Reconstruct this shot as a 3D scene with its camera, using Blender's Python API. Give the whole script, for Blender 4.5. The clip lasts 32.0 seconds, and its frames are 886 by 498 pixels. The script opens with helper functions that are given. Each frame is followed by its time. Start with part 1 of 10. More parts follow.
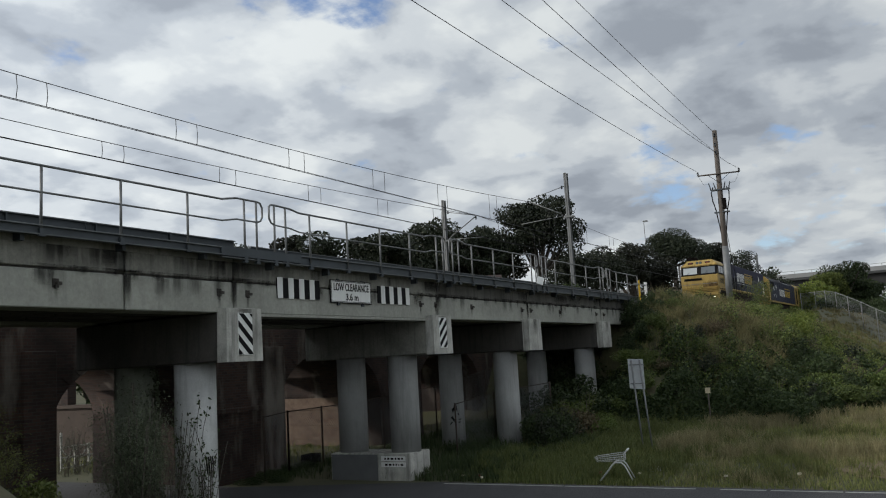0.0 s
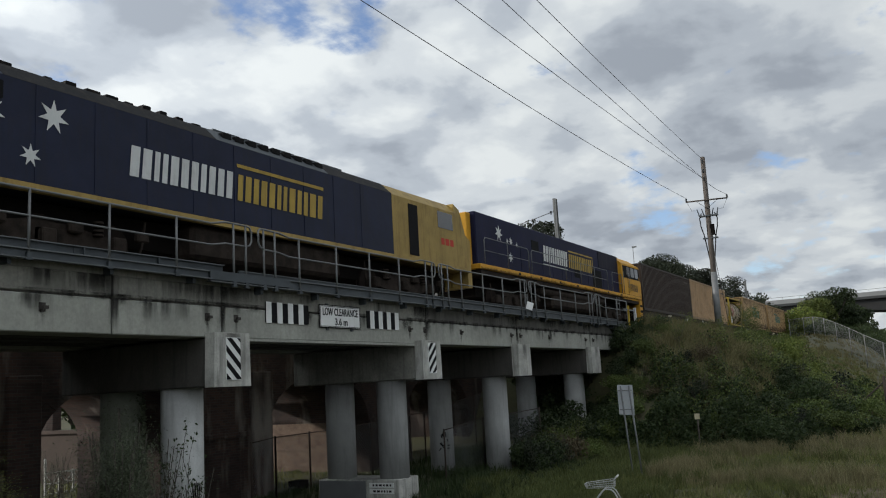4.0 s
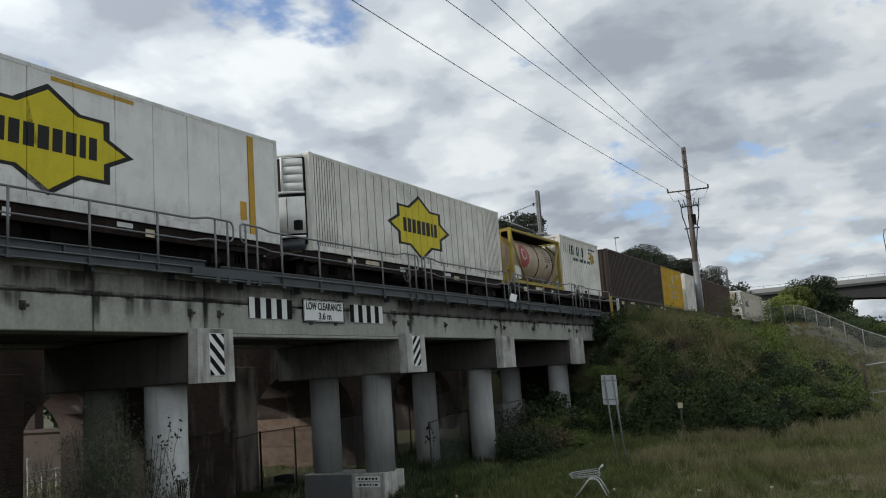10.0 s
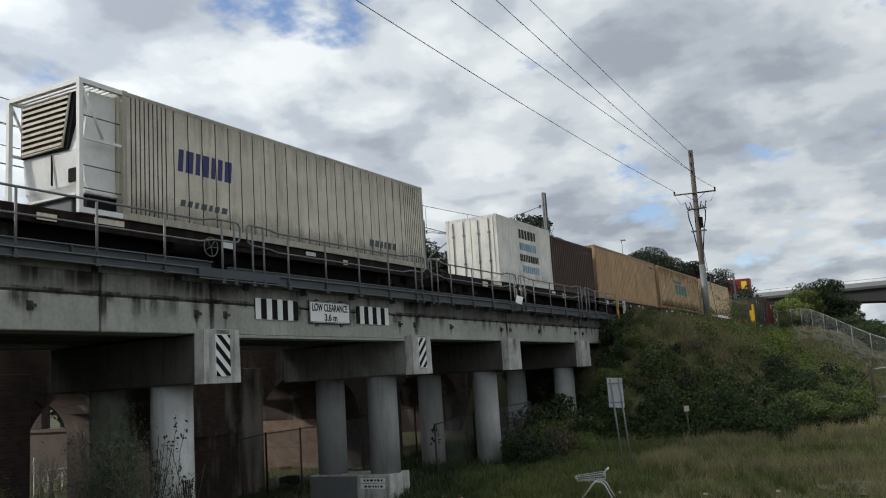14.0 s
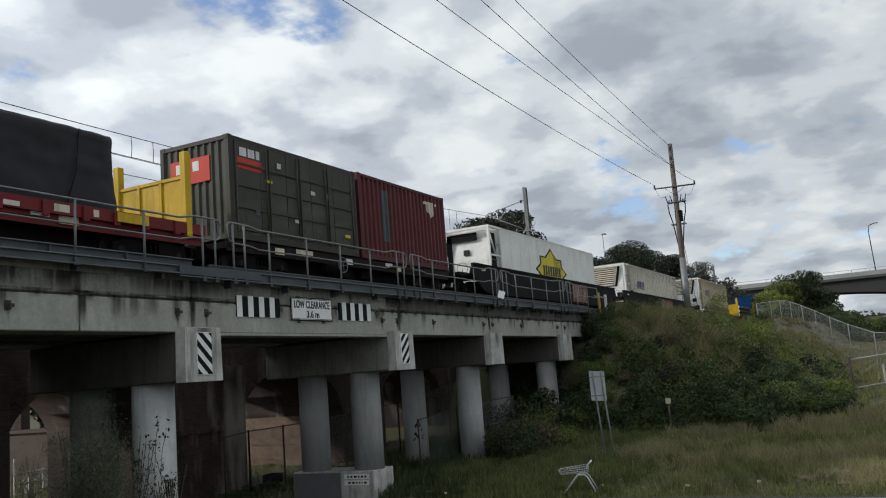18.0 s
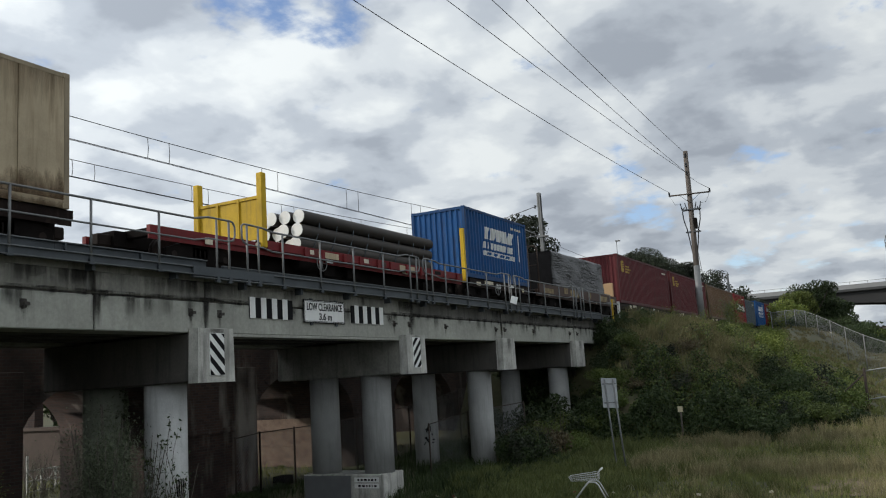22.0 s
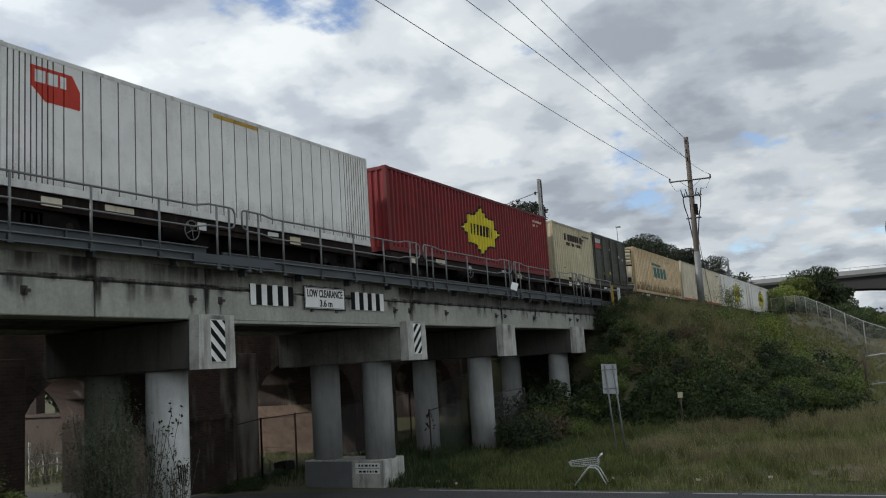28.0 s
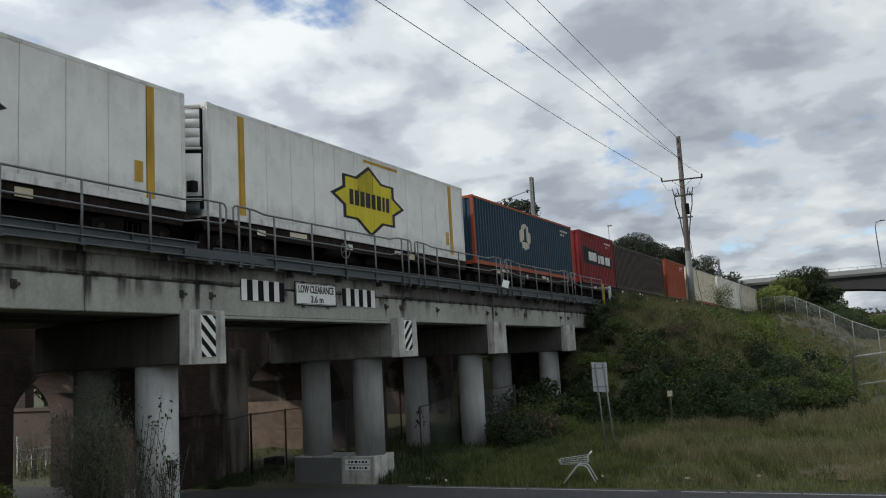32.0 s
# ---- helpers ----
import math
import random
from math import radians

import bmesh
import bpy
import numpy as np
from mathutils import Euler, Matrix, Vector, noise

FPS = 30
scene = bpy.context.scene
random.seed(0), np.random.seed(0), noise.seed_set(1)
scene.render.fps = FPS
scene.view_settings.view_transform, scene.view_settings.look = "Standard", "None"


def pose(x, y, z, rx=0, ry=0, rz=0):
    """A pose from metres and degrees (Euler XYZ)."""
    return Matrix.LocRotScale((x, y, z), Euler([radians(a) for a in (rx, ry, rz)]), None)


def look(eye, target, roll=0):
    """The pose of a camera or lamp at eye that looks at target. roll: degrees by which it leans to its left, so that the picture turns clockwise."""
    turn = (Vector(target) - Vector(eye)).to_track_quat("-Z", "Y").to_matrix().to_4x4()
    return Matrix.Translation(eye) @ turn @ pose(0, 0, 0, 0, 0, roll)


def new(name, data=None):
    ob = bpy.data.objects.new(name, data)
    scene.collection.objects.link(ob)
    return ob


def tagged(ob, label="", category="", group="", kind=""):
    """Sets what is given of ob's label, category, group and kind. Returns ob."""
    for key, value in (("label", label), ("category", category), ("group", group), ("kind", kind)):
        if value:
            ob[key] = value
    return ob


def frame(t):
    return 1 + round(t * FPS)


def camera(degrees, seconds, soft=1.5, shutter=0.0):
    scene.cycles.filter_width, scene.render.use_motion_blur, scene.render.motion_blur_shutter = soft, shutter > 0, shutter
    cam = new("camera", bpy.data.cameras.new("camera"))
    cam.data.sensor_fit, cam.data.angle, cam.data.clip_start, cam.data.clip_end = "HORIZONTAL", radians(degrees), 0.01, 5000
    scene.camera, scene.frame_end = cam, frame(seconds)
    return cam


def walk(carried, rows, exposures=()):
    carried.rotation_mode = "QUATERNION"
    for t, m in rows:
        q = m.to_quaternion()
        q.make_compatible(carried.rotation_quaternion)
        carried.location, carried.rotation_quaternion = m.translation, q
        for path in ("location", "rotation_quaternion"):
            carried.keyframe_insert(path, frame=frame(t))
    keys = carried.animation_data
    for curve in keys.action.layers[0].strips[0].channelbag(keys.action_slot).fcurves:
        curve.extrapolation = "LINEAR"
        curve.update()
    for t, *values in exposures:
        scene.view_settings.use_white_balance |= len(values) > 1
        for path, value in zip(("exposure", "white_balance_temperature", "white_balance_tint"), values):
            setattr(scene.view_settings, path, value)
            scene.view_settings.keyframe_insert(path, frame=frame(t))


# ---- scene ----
cam = camera(54.0, 32.0, soft=1.1)
EYE = (0.0, 0.0, 3.5)
# seconds and the three turns of the hand-carried camera, which stays in one spot
PATH = [
    (0, 97.46, 3.24, -59.91),
    (0.5, 97.78, 3.23, -59.85),
    (1, 97.37, 3.53, -60.42),
    (1.5, 97.42, 4.64, -60.72),
    (2, 99.30, 3.24, -60.26),
    (2.5, 98.95, 2.87, -60.36),
    (3, 98.80, 2.92, -60.74),
    (3.5, 99.11, 3.12, -60.66),
    (5.5, 98.83, 3.24, -60.70),
    (6, 99.05, 3.51, -61.05),
    (6.5, 99.11, 3.68, -61.45),
    (7, 98.68, 4.02, -61.12),
    (7.5, 98.16, 4.16, -61.15),
    (8, 98.11, 4.01, -61.56),
    (8.5, 98.48, 4.03, -61.67),
    (9, 98.61, 4.05, -61.62),
    (9.5, 98.41, 4.13, -61.62),
    (10, 98.53, 3.96, -61.62),
    (10.5, 98.41, 3.89, -61.80),
    (11, 98.12, 4.07, -62.01),
    (11.5, 98.14, 4.39, -61.55),
    (12, 98.20, 4.36, -61.61),
    (12.5, 98.51, 4.23, -61.49),
    (13, 98.77, 4.25, -60.81),
    (13.5, 98.62, 3.99, -60.95),
    (14, 98.68, 3.68, -61.25),
    (14.5, 98.46, 3.68, -61.20),
    (16.5, 98.48, 3.90, -61.88),
    (17, 98.42, 3.94, -62.48),
    (17.5, 98.23, 4.08, -62.63),
    (18, 98.30, 4.38, -62.37),
    (18.5, 98.66, 4.59, -62.11),
    (19, 98.83, 4.83, -61.90),
    (19.5, 99.22, 4.71, -61.77),
    (20, 99.24, 4.52, -62.03),
    (20.5, 99.00, 4.38, -62.23),
    (21, 99.08, 4.30, -61.95),
    (21.5, 99.07, 3.90, -61.79),
    (22, 98.64, 3.48, -61.62),
    (22.5, 98.09, 3.41, -61.15),
    (23, 97.41, 3.37, -61.22),
    (23.5, 97.52, 3.51, -61.58),
    (24, 98.01, 3.43, -61.17),
    (24.5, 97.97, 3.88, -60.84),
    (25, 97.74, 4.00, -61.14),
    (25.5, 97.48, 3.52, -61.44),
    (27.5, 98.13, 3.38, -61.04),
    (28, 97.75, 3.54, -61.59),
    (28.5, 97.70, 3.80, -61.74),
    (29, 97.86, 3.66, -61.87),
    (29.5, 97.79, 3.67, -61.99),
    (30, 97.90, 3.52, -61.98),
    (30.5, 97.94, 3.02, -61.82),
    (31, 97.92, 2.85, -62.00),
    (31.5, 97.55, 2.95, -62.18),
    (32, 97.52, 3.11, -62.20),
]
walk(cam, [(t, pose(*EYE, a, b, c)) for t, a, b, c in PATH], exposures=[(0, -0.20), (3.5, -0.10), (7, -0.03), (10, 0.0), (32, 0.0)])

# ---- light ----
SUN_EL, SUN_AZ = radians(27), radians(122)
world = bpy.data.worlds.new("sky")
scene.world = world
world.use_nodes = True


def build_sky():
    nt = world.node_tree
    nt.nodes.clear()
    N, L = nt.nodes.new, nt.links.new
    out, bg = N("ShaderNodeOutputWorld"), N("ShaderNodeBackground")
    sky = N("ShaderNodeTexSky")
    sky.sky_type, sky.sun_disc = "NISHITA", False
    sky.sun_elevation, sky.sun_rotation = SUN_EL, radians(90) - SUN_AZ
    tc, sep = N("ShaderNodeTexCoord"), N("ShaderNodeSeparateXYZ")
    L(tc.outputs["Generated"], sep.inputs[0])
    # a flat cloud layer overhead: the view direction laid onto a plane
    zc = N("ShaderNodeMath"); zc.operation = "MAXIMUM"; zc.inputs[1].default_value = 0.0
    L(sep.outputs["Z"], zc.inputs[0])
    za = N("ShaderNodeMath"); za.operation = "ADD"; za.inputs[1].default_value = 0.25
    L(zc.outputs[0], za.inputs[0])
    dx, dy = N("ShaderNodeMath"), N("ShaderNodeMath")
    for d, o in ((dx, "X"), (dy, "Y")):
        d.operation = "DIVIDE"
        L(sep.outputs[o], d.inputs[0]); L(za.outputs[0], d.inputs[1])
    com = N("ShaderNodeCombineXYZ")
    L(dx.outputs[0], com.inputs[0]); L(dy.outputs[0], com.inputs[1])

    def noise(scale, detail, rough, off, dist=0.0):
        m = N("ShaderNodeMapping"); m.inputs["Location"].default_value = off
        L(com.outputs[0], m.inputs[0])
        n = N("ShaderNodeTexNoise")
        n.inputs["Scale"].default_value, n.inputs["Detail"].default_value = scale, detail
        n.inputs["Roughness"].default_value, n.inputs["Distortion"].default_value = rough, dist
        L(m.outputs[0], n.inputs["Vector"])
        return n.outputs["Fac"]

    def ramp(fac, stops):
        r = N("ShaderNodeValToRGB")
        r.color_ramp.interpolation = "EASE"
        els = r.color_ramp.elements
        while len(els) < len(stops):
            els.new(0.5)
        for e, (p, c) in zip(els, stops):
            e.position, e.color = p, (*c, 1)
        L(fac, r.inputs[0])
        return r.outputs["Color"]
    def toward(az, el, c0, c1, lo, hi):
        # how near the view lies to a bearing, from lo (cosine c0) to hi (cosine c1)
        dot = N("ShaderNodeVectorMath"); dot.operation = "DOT_PRODUCT"
        a, e = radians(az), radians(el)
        dot.inputs[1].default_value = (math.cos(a) * math.cos(e), math.sin(a) * math.cos(e), math.sin(e))
        L(tc.outputs["Generated"], dot.inputs[0])
        r = N("ShaderNodeMapRange"); r.interpolation_type = "SMOOTHSTEP"
        for i, v in enumerate((c0, c1, lo, hi)):
            r.inputs[i + 1].default_value = v
        L(dot.outputs["Value"], r.inputs[0])
        return r.outputs[0]

    def calc(op, a, b):
        m = N("ShaderNodeMath"); m.operation = op
        for i, v in enumerate((a, b)):
            if isinstance(v, (int, float)):
                m.inputs[i].default_value = v
            else:
                L(v, m.inputs[i])
        return m.outputs[0]
    # a broken layer of cloud with a gap overhead
    body = noise(5.5, 10, 0.56, (3.3, 1.7, 0), 0.1)
    gap = calc("ADD", calc("ADD", toward(35.5, 25.0, 0.9962, 0.9998, 0, 0.155), toward(41.0, 26.0, 0.9965, 0.9998, 0, 0.15)),
               calc("ADD", toward(7, 8.5, 0.994, 1.0, 0, 0.09), calc("ADD", toward(14.5, 11.2, 0.9975, 1.0, 0, 0.10), toward(54, 25, 0.998, 1.0, 0, 0.12))))
    cover = ramp(calc("SUBTRACT", body, gap), [(0.22, (0, 0, 0)), (0.39, (1, 1, 1))])
    puff = noise(4.9, 8, 0.49, (7.1, 4.4, 2.0), 0.12)
    bank = noise(1.9, 4, 0.5, (1.1, 8.4, 5.0), 0.1)
    tone = calc("ADD", calc("MULTIPLY", puff, 0.68), calc("MULTIPLY", bank, 0.32))
    tone = calc("ADD", tone, calc("ADD", toward(24, 22, 0.980, 1.0, 0, 0.05), calc("ADD", toward(4, 19, 0.978, 1.0, 0, -0.02), toward(43, 20, 0.985, 1.0, 0, 0.02))))
    shade = ramp(tone, [(0.36, (0.40, 0.448, 0.515)), (0.45, (0.54, 0.597, 0.665)), (0.53, (0.73, 0.785, 0.83)), (0.62, (0.89, 0.94, 0.955))])
    bright = N("ShaderNodeMixRGB"); bright.blend_type = "MULTIPLY"; bright.inputs[0].default_value = 1
    L(shade, bright.inputs[1]); L(toward(150, 20, -0.85, 0.6, 0.81, 1.30), bright.inputs[2])
    shade = bright.outputs[0]
    gain = N("ShaderNodeMixRGB"); gain.blend_type = "MULTIPLY"; gain.inputs[0].default_value = 1
    gain.inputs[2].default_value = (0.15, 0.155, 0.175, 1)
    L(sky.outputs[0], gain.inputs[1])
    mix = N("ShaderNodeMixRGB")
    L(cover, mix.inputs[0]); L(gain.outputs[0], mix.inputs[1]); L(shade, mix.inputs[2])
    L(mix.outputs[0], bg.inputs["Color"]); bg.inputs["Strength"].default_value = 1.0
    L(bg.outputs[0], out.inputs["Surface"])


build_sky()
sun = new("sun", bpy.data.lights.new("sun", "SUN"))
sun.data.energy, sun.data.angle, sun.data.color = 2.5, radians(3), (1.0, 0.95, 0.87)
sun.matrix_world = look((0, 0, 60), (-math.cos(SUN_AZ) * math.cos(SUN_EL), -math.sin(SUN_AZ) * math.cos(SUN_EL), 60 - math.sin(SUN_EL)))

# ---- materials ----
MATS = {}


def mat(name, color, rough=0.8, metal=0.0, var=0.25, scale=3.0, bump=0.15, grain=40.0, color2=None, streak=0.0,
        streak_color=(0.03, 0.03, 0.03), spec=0.5, rand=0.0, wear=0.0, wear_color=(0.10, 0.055, 0.03)):
    """A surface with large stains, fine grain, runs of dirt down its faces and relief."""
    if name in MATS:
        return MATS[name]
    m = bpy.data.materials.new(name)
    MATS[name] = m
    m.use_nodes = True
    nt = m.node_tree
    N, L = nt.nodes.new, nt.links.new
    bsdf = nt.nodes["Principled BSDF"]
    bsdf.inputs["Roughness"].default_value, bsdf.inputs["Metallic"].default_value = rough, metal
    bsdf.inputs["Specular IOR Level"].default_value = spec
    tc = N("ShaderNodeTexCoord")
    info = N("ShaderNodeObjectInfo")
    add = N("ShaderNodeVectorMath"); add.operation = "MULTIPLY_ADD"
    add.inputs[1].default_value = (1, 1, 1)
    com = N("ShaderNodeCombineXYZ")
    mul = N("ShaderNodeMath"); mul.operation = "MULTIPLY"; mul.inputs[1].default_value = 37.0
    L(info.outputs["Random"], mul.inputs[0])
    for i in range(3):
        L(mul.outputs[0], com.inputs[i])
    L(tc.outputs["Object"], add.inputs[0]); L(com.outputs[0], add.inputs[2])

    def noise(sc, detail=6, rg=0.6, vec=None):
        n = N("ShaderNodeTexNoise")
        n.inputs["Scale"].default_value, n.inputs["Detail"].default_value, n.inputs["Roughness"].default_value = sc, detail, rg
        L(vec or add.outputs[0], n.inputs["Vector"])
        return n.outputs["Fac"]

    def mapr(fac, a, b, lo, hi):
        r = N("ShaderNodeMapRange")
        for i, v in enumerate((a, b, lo, hi)):
            r.inputs[i + 1].default_value = v
        L(fac, r.inputs[0])
        return r.outputs[0]
    c2 = color2 or tuple(c * (1 - var) for c in color)
    big = mapr(noise(scale), 0.3, 0.7, 0, 1)
    mix = N("ShaderNodeMixRGB")
    mix.inputs[1].default_value, mix.inputs[2].default_value = (*color, 1), (*c2, 1)
    L(big, mix.inputs[0])
    col = mix.outputs[0]
    fine = noise(grain, 4, 0.7)
    g = N("ShaderNodeMixRGB"); g.blend_type = "MULTIPLY"; g.inputs[0].default_value = 1
    gv = mapr(fine, 0.25, 0.75, 1 - var * 0.6, 1 + var * 0.3)
    L(col, g.inputs[1]); L(gv, g.inputs[2]); col = g.outputs[0]
    if streak:
        mp = N("ShaderNodeMapping"); mp.inputs["Scale"].default_value = (5.0, 5.0, 0.45)
        L(add.outputs[0], mp.inputs[0])
        s = mapr(noise(1.0, 6, 0.65, mp.outputs[0]), 0.5, 0.72, 0, streak)
        sm = N("ShaderNodeMixRGB"); sm.inputs[2].default_value = (*streak_color, 1)
        L(s, sm.inputs[0]); L(col, sm.inputs[1]); col = sm.outputs[0]
    if wear:
        w = mapr(noise(1.9, 10, 0.72), 0.50, 0.66, 0, wear)
        wm = N("ShaderNodeMixRGB"); wm.inputs[2].default_value = (*wear_color, 1)
        L(w, wm.inputs[0]); L(col, wm.inputs[1]); col = wm.outputs[0]
        sp = mapr(noise(14.0, 5, 0.6), 0.66, 0.72, 0, wear)
        sm2 = N("ShaderNodeMixRGB"); sm2.inputs[2].default_value = (*(c * 0.5 for c in wear_color), 1)
        L(sp, sm2.inputs[0]); L(col, sm2.inputs[1]); col = sm2.outputs[0]
    if rand:
        hv = N("ShaderNodeHueSaturation")
        L(mapr(info.outputs["Random"], 0, 1, 1 - rand, 1 + rand), hv.inputs["Value"])
        L(col, hv.inputs["Color"]); col = hv.outputs[0]
    L(col, bsdf.inputs["Base Color"])
    L(mapr(fine, 0, 1, max(0.02, rough - 0.12), min(1, rough + 0.12)), bsdf.inputs["Roughness"])
    if bump:
        b = N("ShaderNodeBump"); b.inputs["Strength"].default_value, b.inputs["Distance"].default_value = bump, 0.02
        L(fine, b.inputs["Height"]); L(b.outputs[0], bsdf.inputs["Normal"])
    return m


CONCRETE = mat("weathered concrete", (0.40, 0.405, 0.36), 0.9, var=0.36, scale=0.55, streak=0.32, streak_color=(0.12, 0.12, 0.10), grain=11, wear=0.22, wear_color=(0.20, 0.20, 0.17))
CONCRETE_STAIN = mat("grimy stained concrete", (0.31, 0.305, 0.268), 0.95, var=0.5, scale=0.9, streak=0.75, streak_color=(0.065, 0.062, 0.055), grain=14, wear=0.3, wear_color=(0.12, 0.115, 0.10))
CONCRETE_STAIN_SHADE = mat("stained concrete with walkway shade", (0.13, 0.125, 0.112), 0.95, var=0.5, scale=1.1, streak=0.9, streak_color=(0.03, 0.028, 0.025), grain=18)
# Grime, with the shade under the deck put into the colour too.
CONCRETE_DK = mat("grimy shade-darkened concrete", (0.10, 0.093, 0.083), 0.95, var=0.45, scale=0.7, streak=0.8, grain=20)
CONCRETE_PALE = mat("pale painted concrete", (0.60, 0.595, 0.545), 0.85, var=0.5, scale=1.8, streak=0.85, streak_color=(0.12, 0.12, 0.11), grain=30)
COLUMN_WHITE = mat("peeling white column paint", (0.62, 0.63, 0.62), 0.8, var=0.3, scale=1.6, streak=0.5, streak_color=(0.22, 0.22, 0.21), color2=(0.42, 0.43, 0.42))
COLUMN_GREENISH = mat("greenish grey column concrete", (0.20, 0.21, 0.175), 0.9, var=0.35, scale=1.4, streak=0.6, streak_color=(0.07, 0.075, 0.055), color2=(0.11, 0.12, 0.085))
COLUMN = mat("grey painted column concrete", (0.36, 0.365, 0.355), 0.8, var=0.3, scale=0.9, streak=0.55, streak_color=(0.12, 0.12, 0.12))
GALV = mat("galvanised steel", (0.20, 0.205, 0.205), 0.55, 0.4, var=0.25, scale=4, bump=0.05)
GALV_DK = mat("dull grey walkway steel", (0.074, 0.086, 0.096), 0.6, 0.3, var=0.3, scale=2, bump=0.05)
GALV_EDGE = mat("lighter steel flange edge", (0.155, 0.167, 0.172), 0.5, 0.4, var=0.4, scale=3, bump=0.05)
ASPHALT = mat("asphalt", (0.045, 0.045, 0.048), 0.95, var=0.3, scale=1.5, grain=120, bump=0.4)
WHITE = mat("white sign paint", (0.80, 0.81, 0.79), 0.5, var=0.12, scale=3, bump=0.02, streak=0.15, streak_color=(0.3, 0.3, 0.28))
BLACK = mat("black sign paint", (0.008, 0.008, 0.009), 0.75, var=0.2, scale=4, bump=0.02, spec=0.15)
EARTH = mat("dry grassy soil", (0.095, 0.083, 0.042), 1.0, var=0.5, scale=0.35, grain=6, bump=0.6, color2=(0.048, 0.056, 0.023))
TIMBER = mat("weathered grey timber", (0.12, 0.10, 0.085), 0.9, var=0.4, scale=3, streak=0.5, grain=40)
# Wheel and underframe colours are lowered to hold the shade below the train.
WHEEL = mat("rusty shade-dark wheel steel", (0.028, 0.021, 0.018), 0.8, 0.2, var=0.4, scale=5, spec=0.15)
UNDER = mat("greasy shade-dark underframe steel", (0.013, 0.011, 0.010), 0.9, 0.0, var=0.5, scale=2, spec=0.06)


# ---- mesh helpers ----
def part(name, bm, material, parent=None, label="", smooth=False):
    me = bpy.data.meshes.new(name)
    bm.normal_update()
    bm.to_mesh(me)
    bm.free()
    for m in (material if isinstance(material, (list, tuple)) else [material]):
        me.materials.append(m)
    if smooth:
        me.polygons.foreach_set("use_smooth", [True] * len(me.polygons))
    ob = new(name, me)
    if parent is not None:
        ob.parent = parent
    if label:
        ob["label"] = label
    return ob


def thing(name, label, category, group="", kind="", at=(0, 0, 0), turn=0.0):
    ob = new(name)
    ob.empty_display_size = 0.2
    ob.matrix_basis = pose(*at, 0, 0, turn)
    return tagged(ob, label, category, group, kind)


BOX_F = ((0, 3, 2, 1), (4, 5, 6, 7), (0, 1, 5, 4), (1, 2, 6, 5), (2, 3, 7, 6), (3, 0, 4, 7))


def box(bm, x0, x1, y0, y1, z0, z1, bev=0.0, mi=0):
    vs = [bm.verts.new(p) for p in ((x0, y0, z0), (x1, y0, z0), (x1, y1, z0), (x0, y1, z0), (x0, y0, z1), (x1, y0, z1), (x1, y1, z1), (x0, y1, z1))]
    fs = [bm.faces.new([vs[i] for i in f]) for f in BOX_F]
    for f in fs:
        f.material_index = mi
    if bev:
        es = list({e for f in fs for e in f.edges})
        bmesh.ops.bevel(bm, geom=es, offset=bev, segments=1, affect="EDGES")
    return bm


def boxes(*bs, bev=0.0):
    bm = bmesh.new()
    for b in bs:
        box(bm, *b, bev=bev)
    return bm


def cyl(bm, p0, p1, r0, r1=None, seg=10, mi=0, caps=True):
    p0, p1 = Vector(p0), Vector(p1)
    r1 = r0 if r1 is None else r1
    d = (p1 - p0).normalized()
    u = d.orthogonal().normalized()
    v = d.cross(u)
    rings = []
    for p, r in ((p0, r0), (p1, r1)):
        rings.append([bm.verts.new(p + (u * math.cos(a) + v * math.sin(a)) * r) for a in (math.tau * i / seg for i in range(seg))])
    a, b = rings
    for i in range(seg):
        f = bm.faces.new((a[i], a[(i + 1) % seg], b[(i + 1) % seg], b[i]))
        f.smooth, f.material_index = True, mi
    if caps:
        bm.faces.new(a[::-1]).material_index = mi
        bm.faces.new(b).material_index = mi
    return bm


def tube(bm, pts, r, seg=6, mi=0):
    """A bent pipe through pts, mitred at its corners."""
    pts = [Vector(p) for p in pts]
    rings = []
    u = None
    for i, p in enumerate(pts):
        a = (p - pts[i - 1]).normalized() if i else (pts[1] - p).normalized()
        b = (pts[i + 1] - p).normalized() if i < len(pts) - 1 else a
        d = (a + b).normalized()
        u = (u - d * u.dot(d)).normalized() if u is not None else d.orthogonal().normalized()
        v = d.cross(u)
        rings.append([bm.verts.new(p + (u * math.cos(q) + v * math.sin(q)) * r) for q in (math.tau * k / seg for k in range(seg))])
    for a, b in zip(rings, rings[1:]):
        for i in range(seg):
            f = bm.faces.new((a[i], a[(i + 1) % seg], b[(i + 1) % seg], b[i]))
            f.smooth, f.material_index = True, mi
    bm.faces.new(rings[0][::-1]).material_index = mi
    bm.faces.new(rings[-1]).material_index = mi
    return bm


def prism(bm, outline, y0, y1, axis="y", mi=0):
    """An outline of (a, b) pairs drawn out along an axis: x/z along y, y/z along x, x/y along z."""
    def at(a, b, c):
        return {"y": (a, c, b), "x": (c, a, b), "z": (a, b, c)}[axis]
    A = [bm.verts.new(at(a, b, y0)) for a, b in outline]
    B = [bm.verts.new(at(a, b, y1)) for a, b in outline]
    n = len(outline)
    fs = [bm.faces.new(A), bm.faces.new(B[::-1])]
    fs += [bm.faces.new((A[i], B[i], B[(i + 1) % n], A[(i + 1) % n])) for i in range(n)]
    bmesh.ops.recalc_face_normals(bm, faces=fs)
    for f in fs:
        f.material_index = mi
    return bm


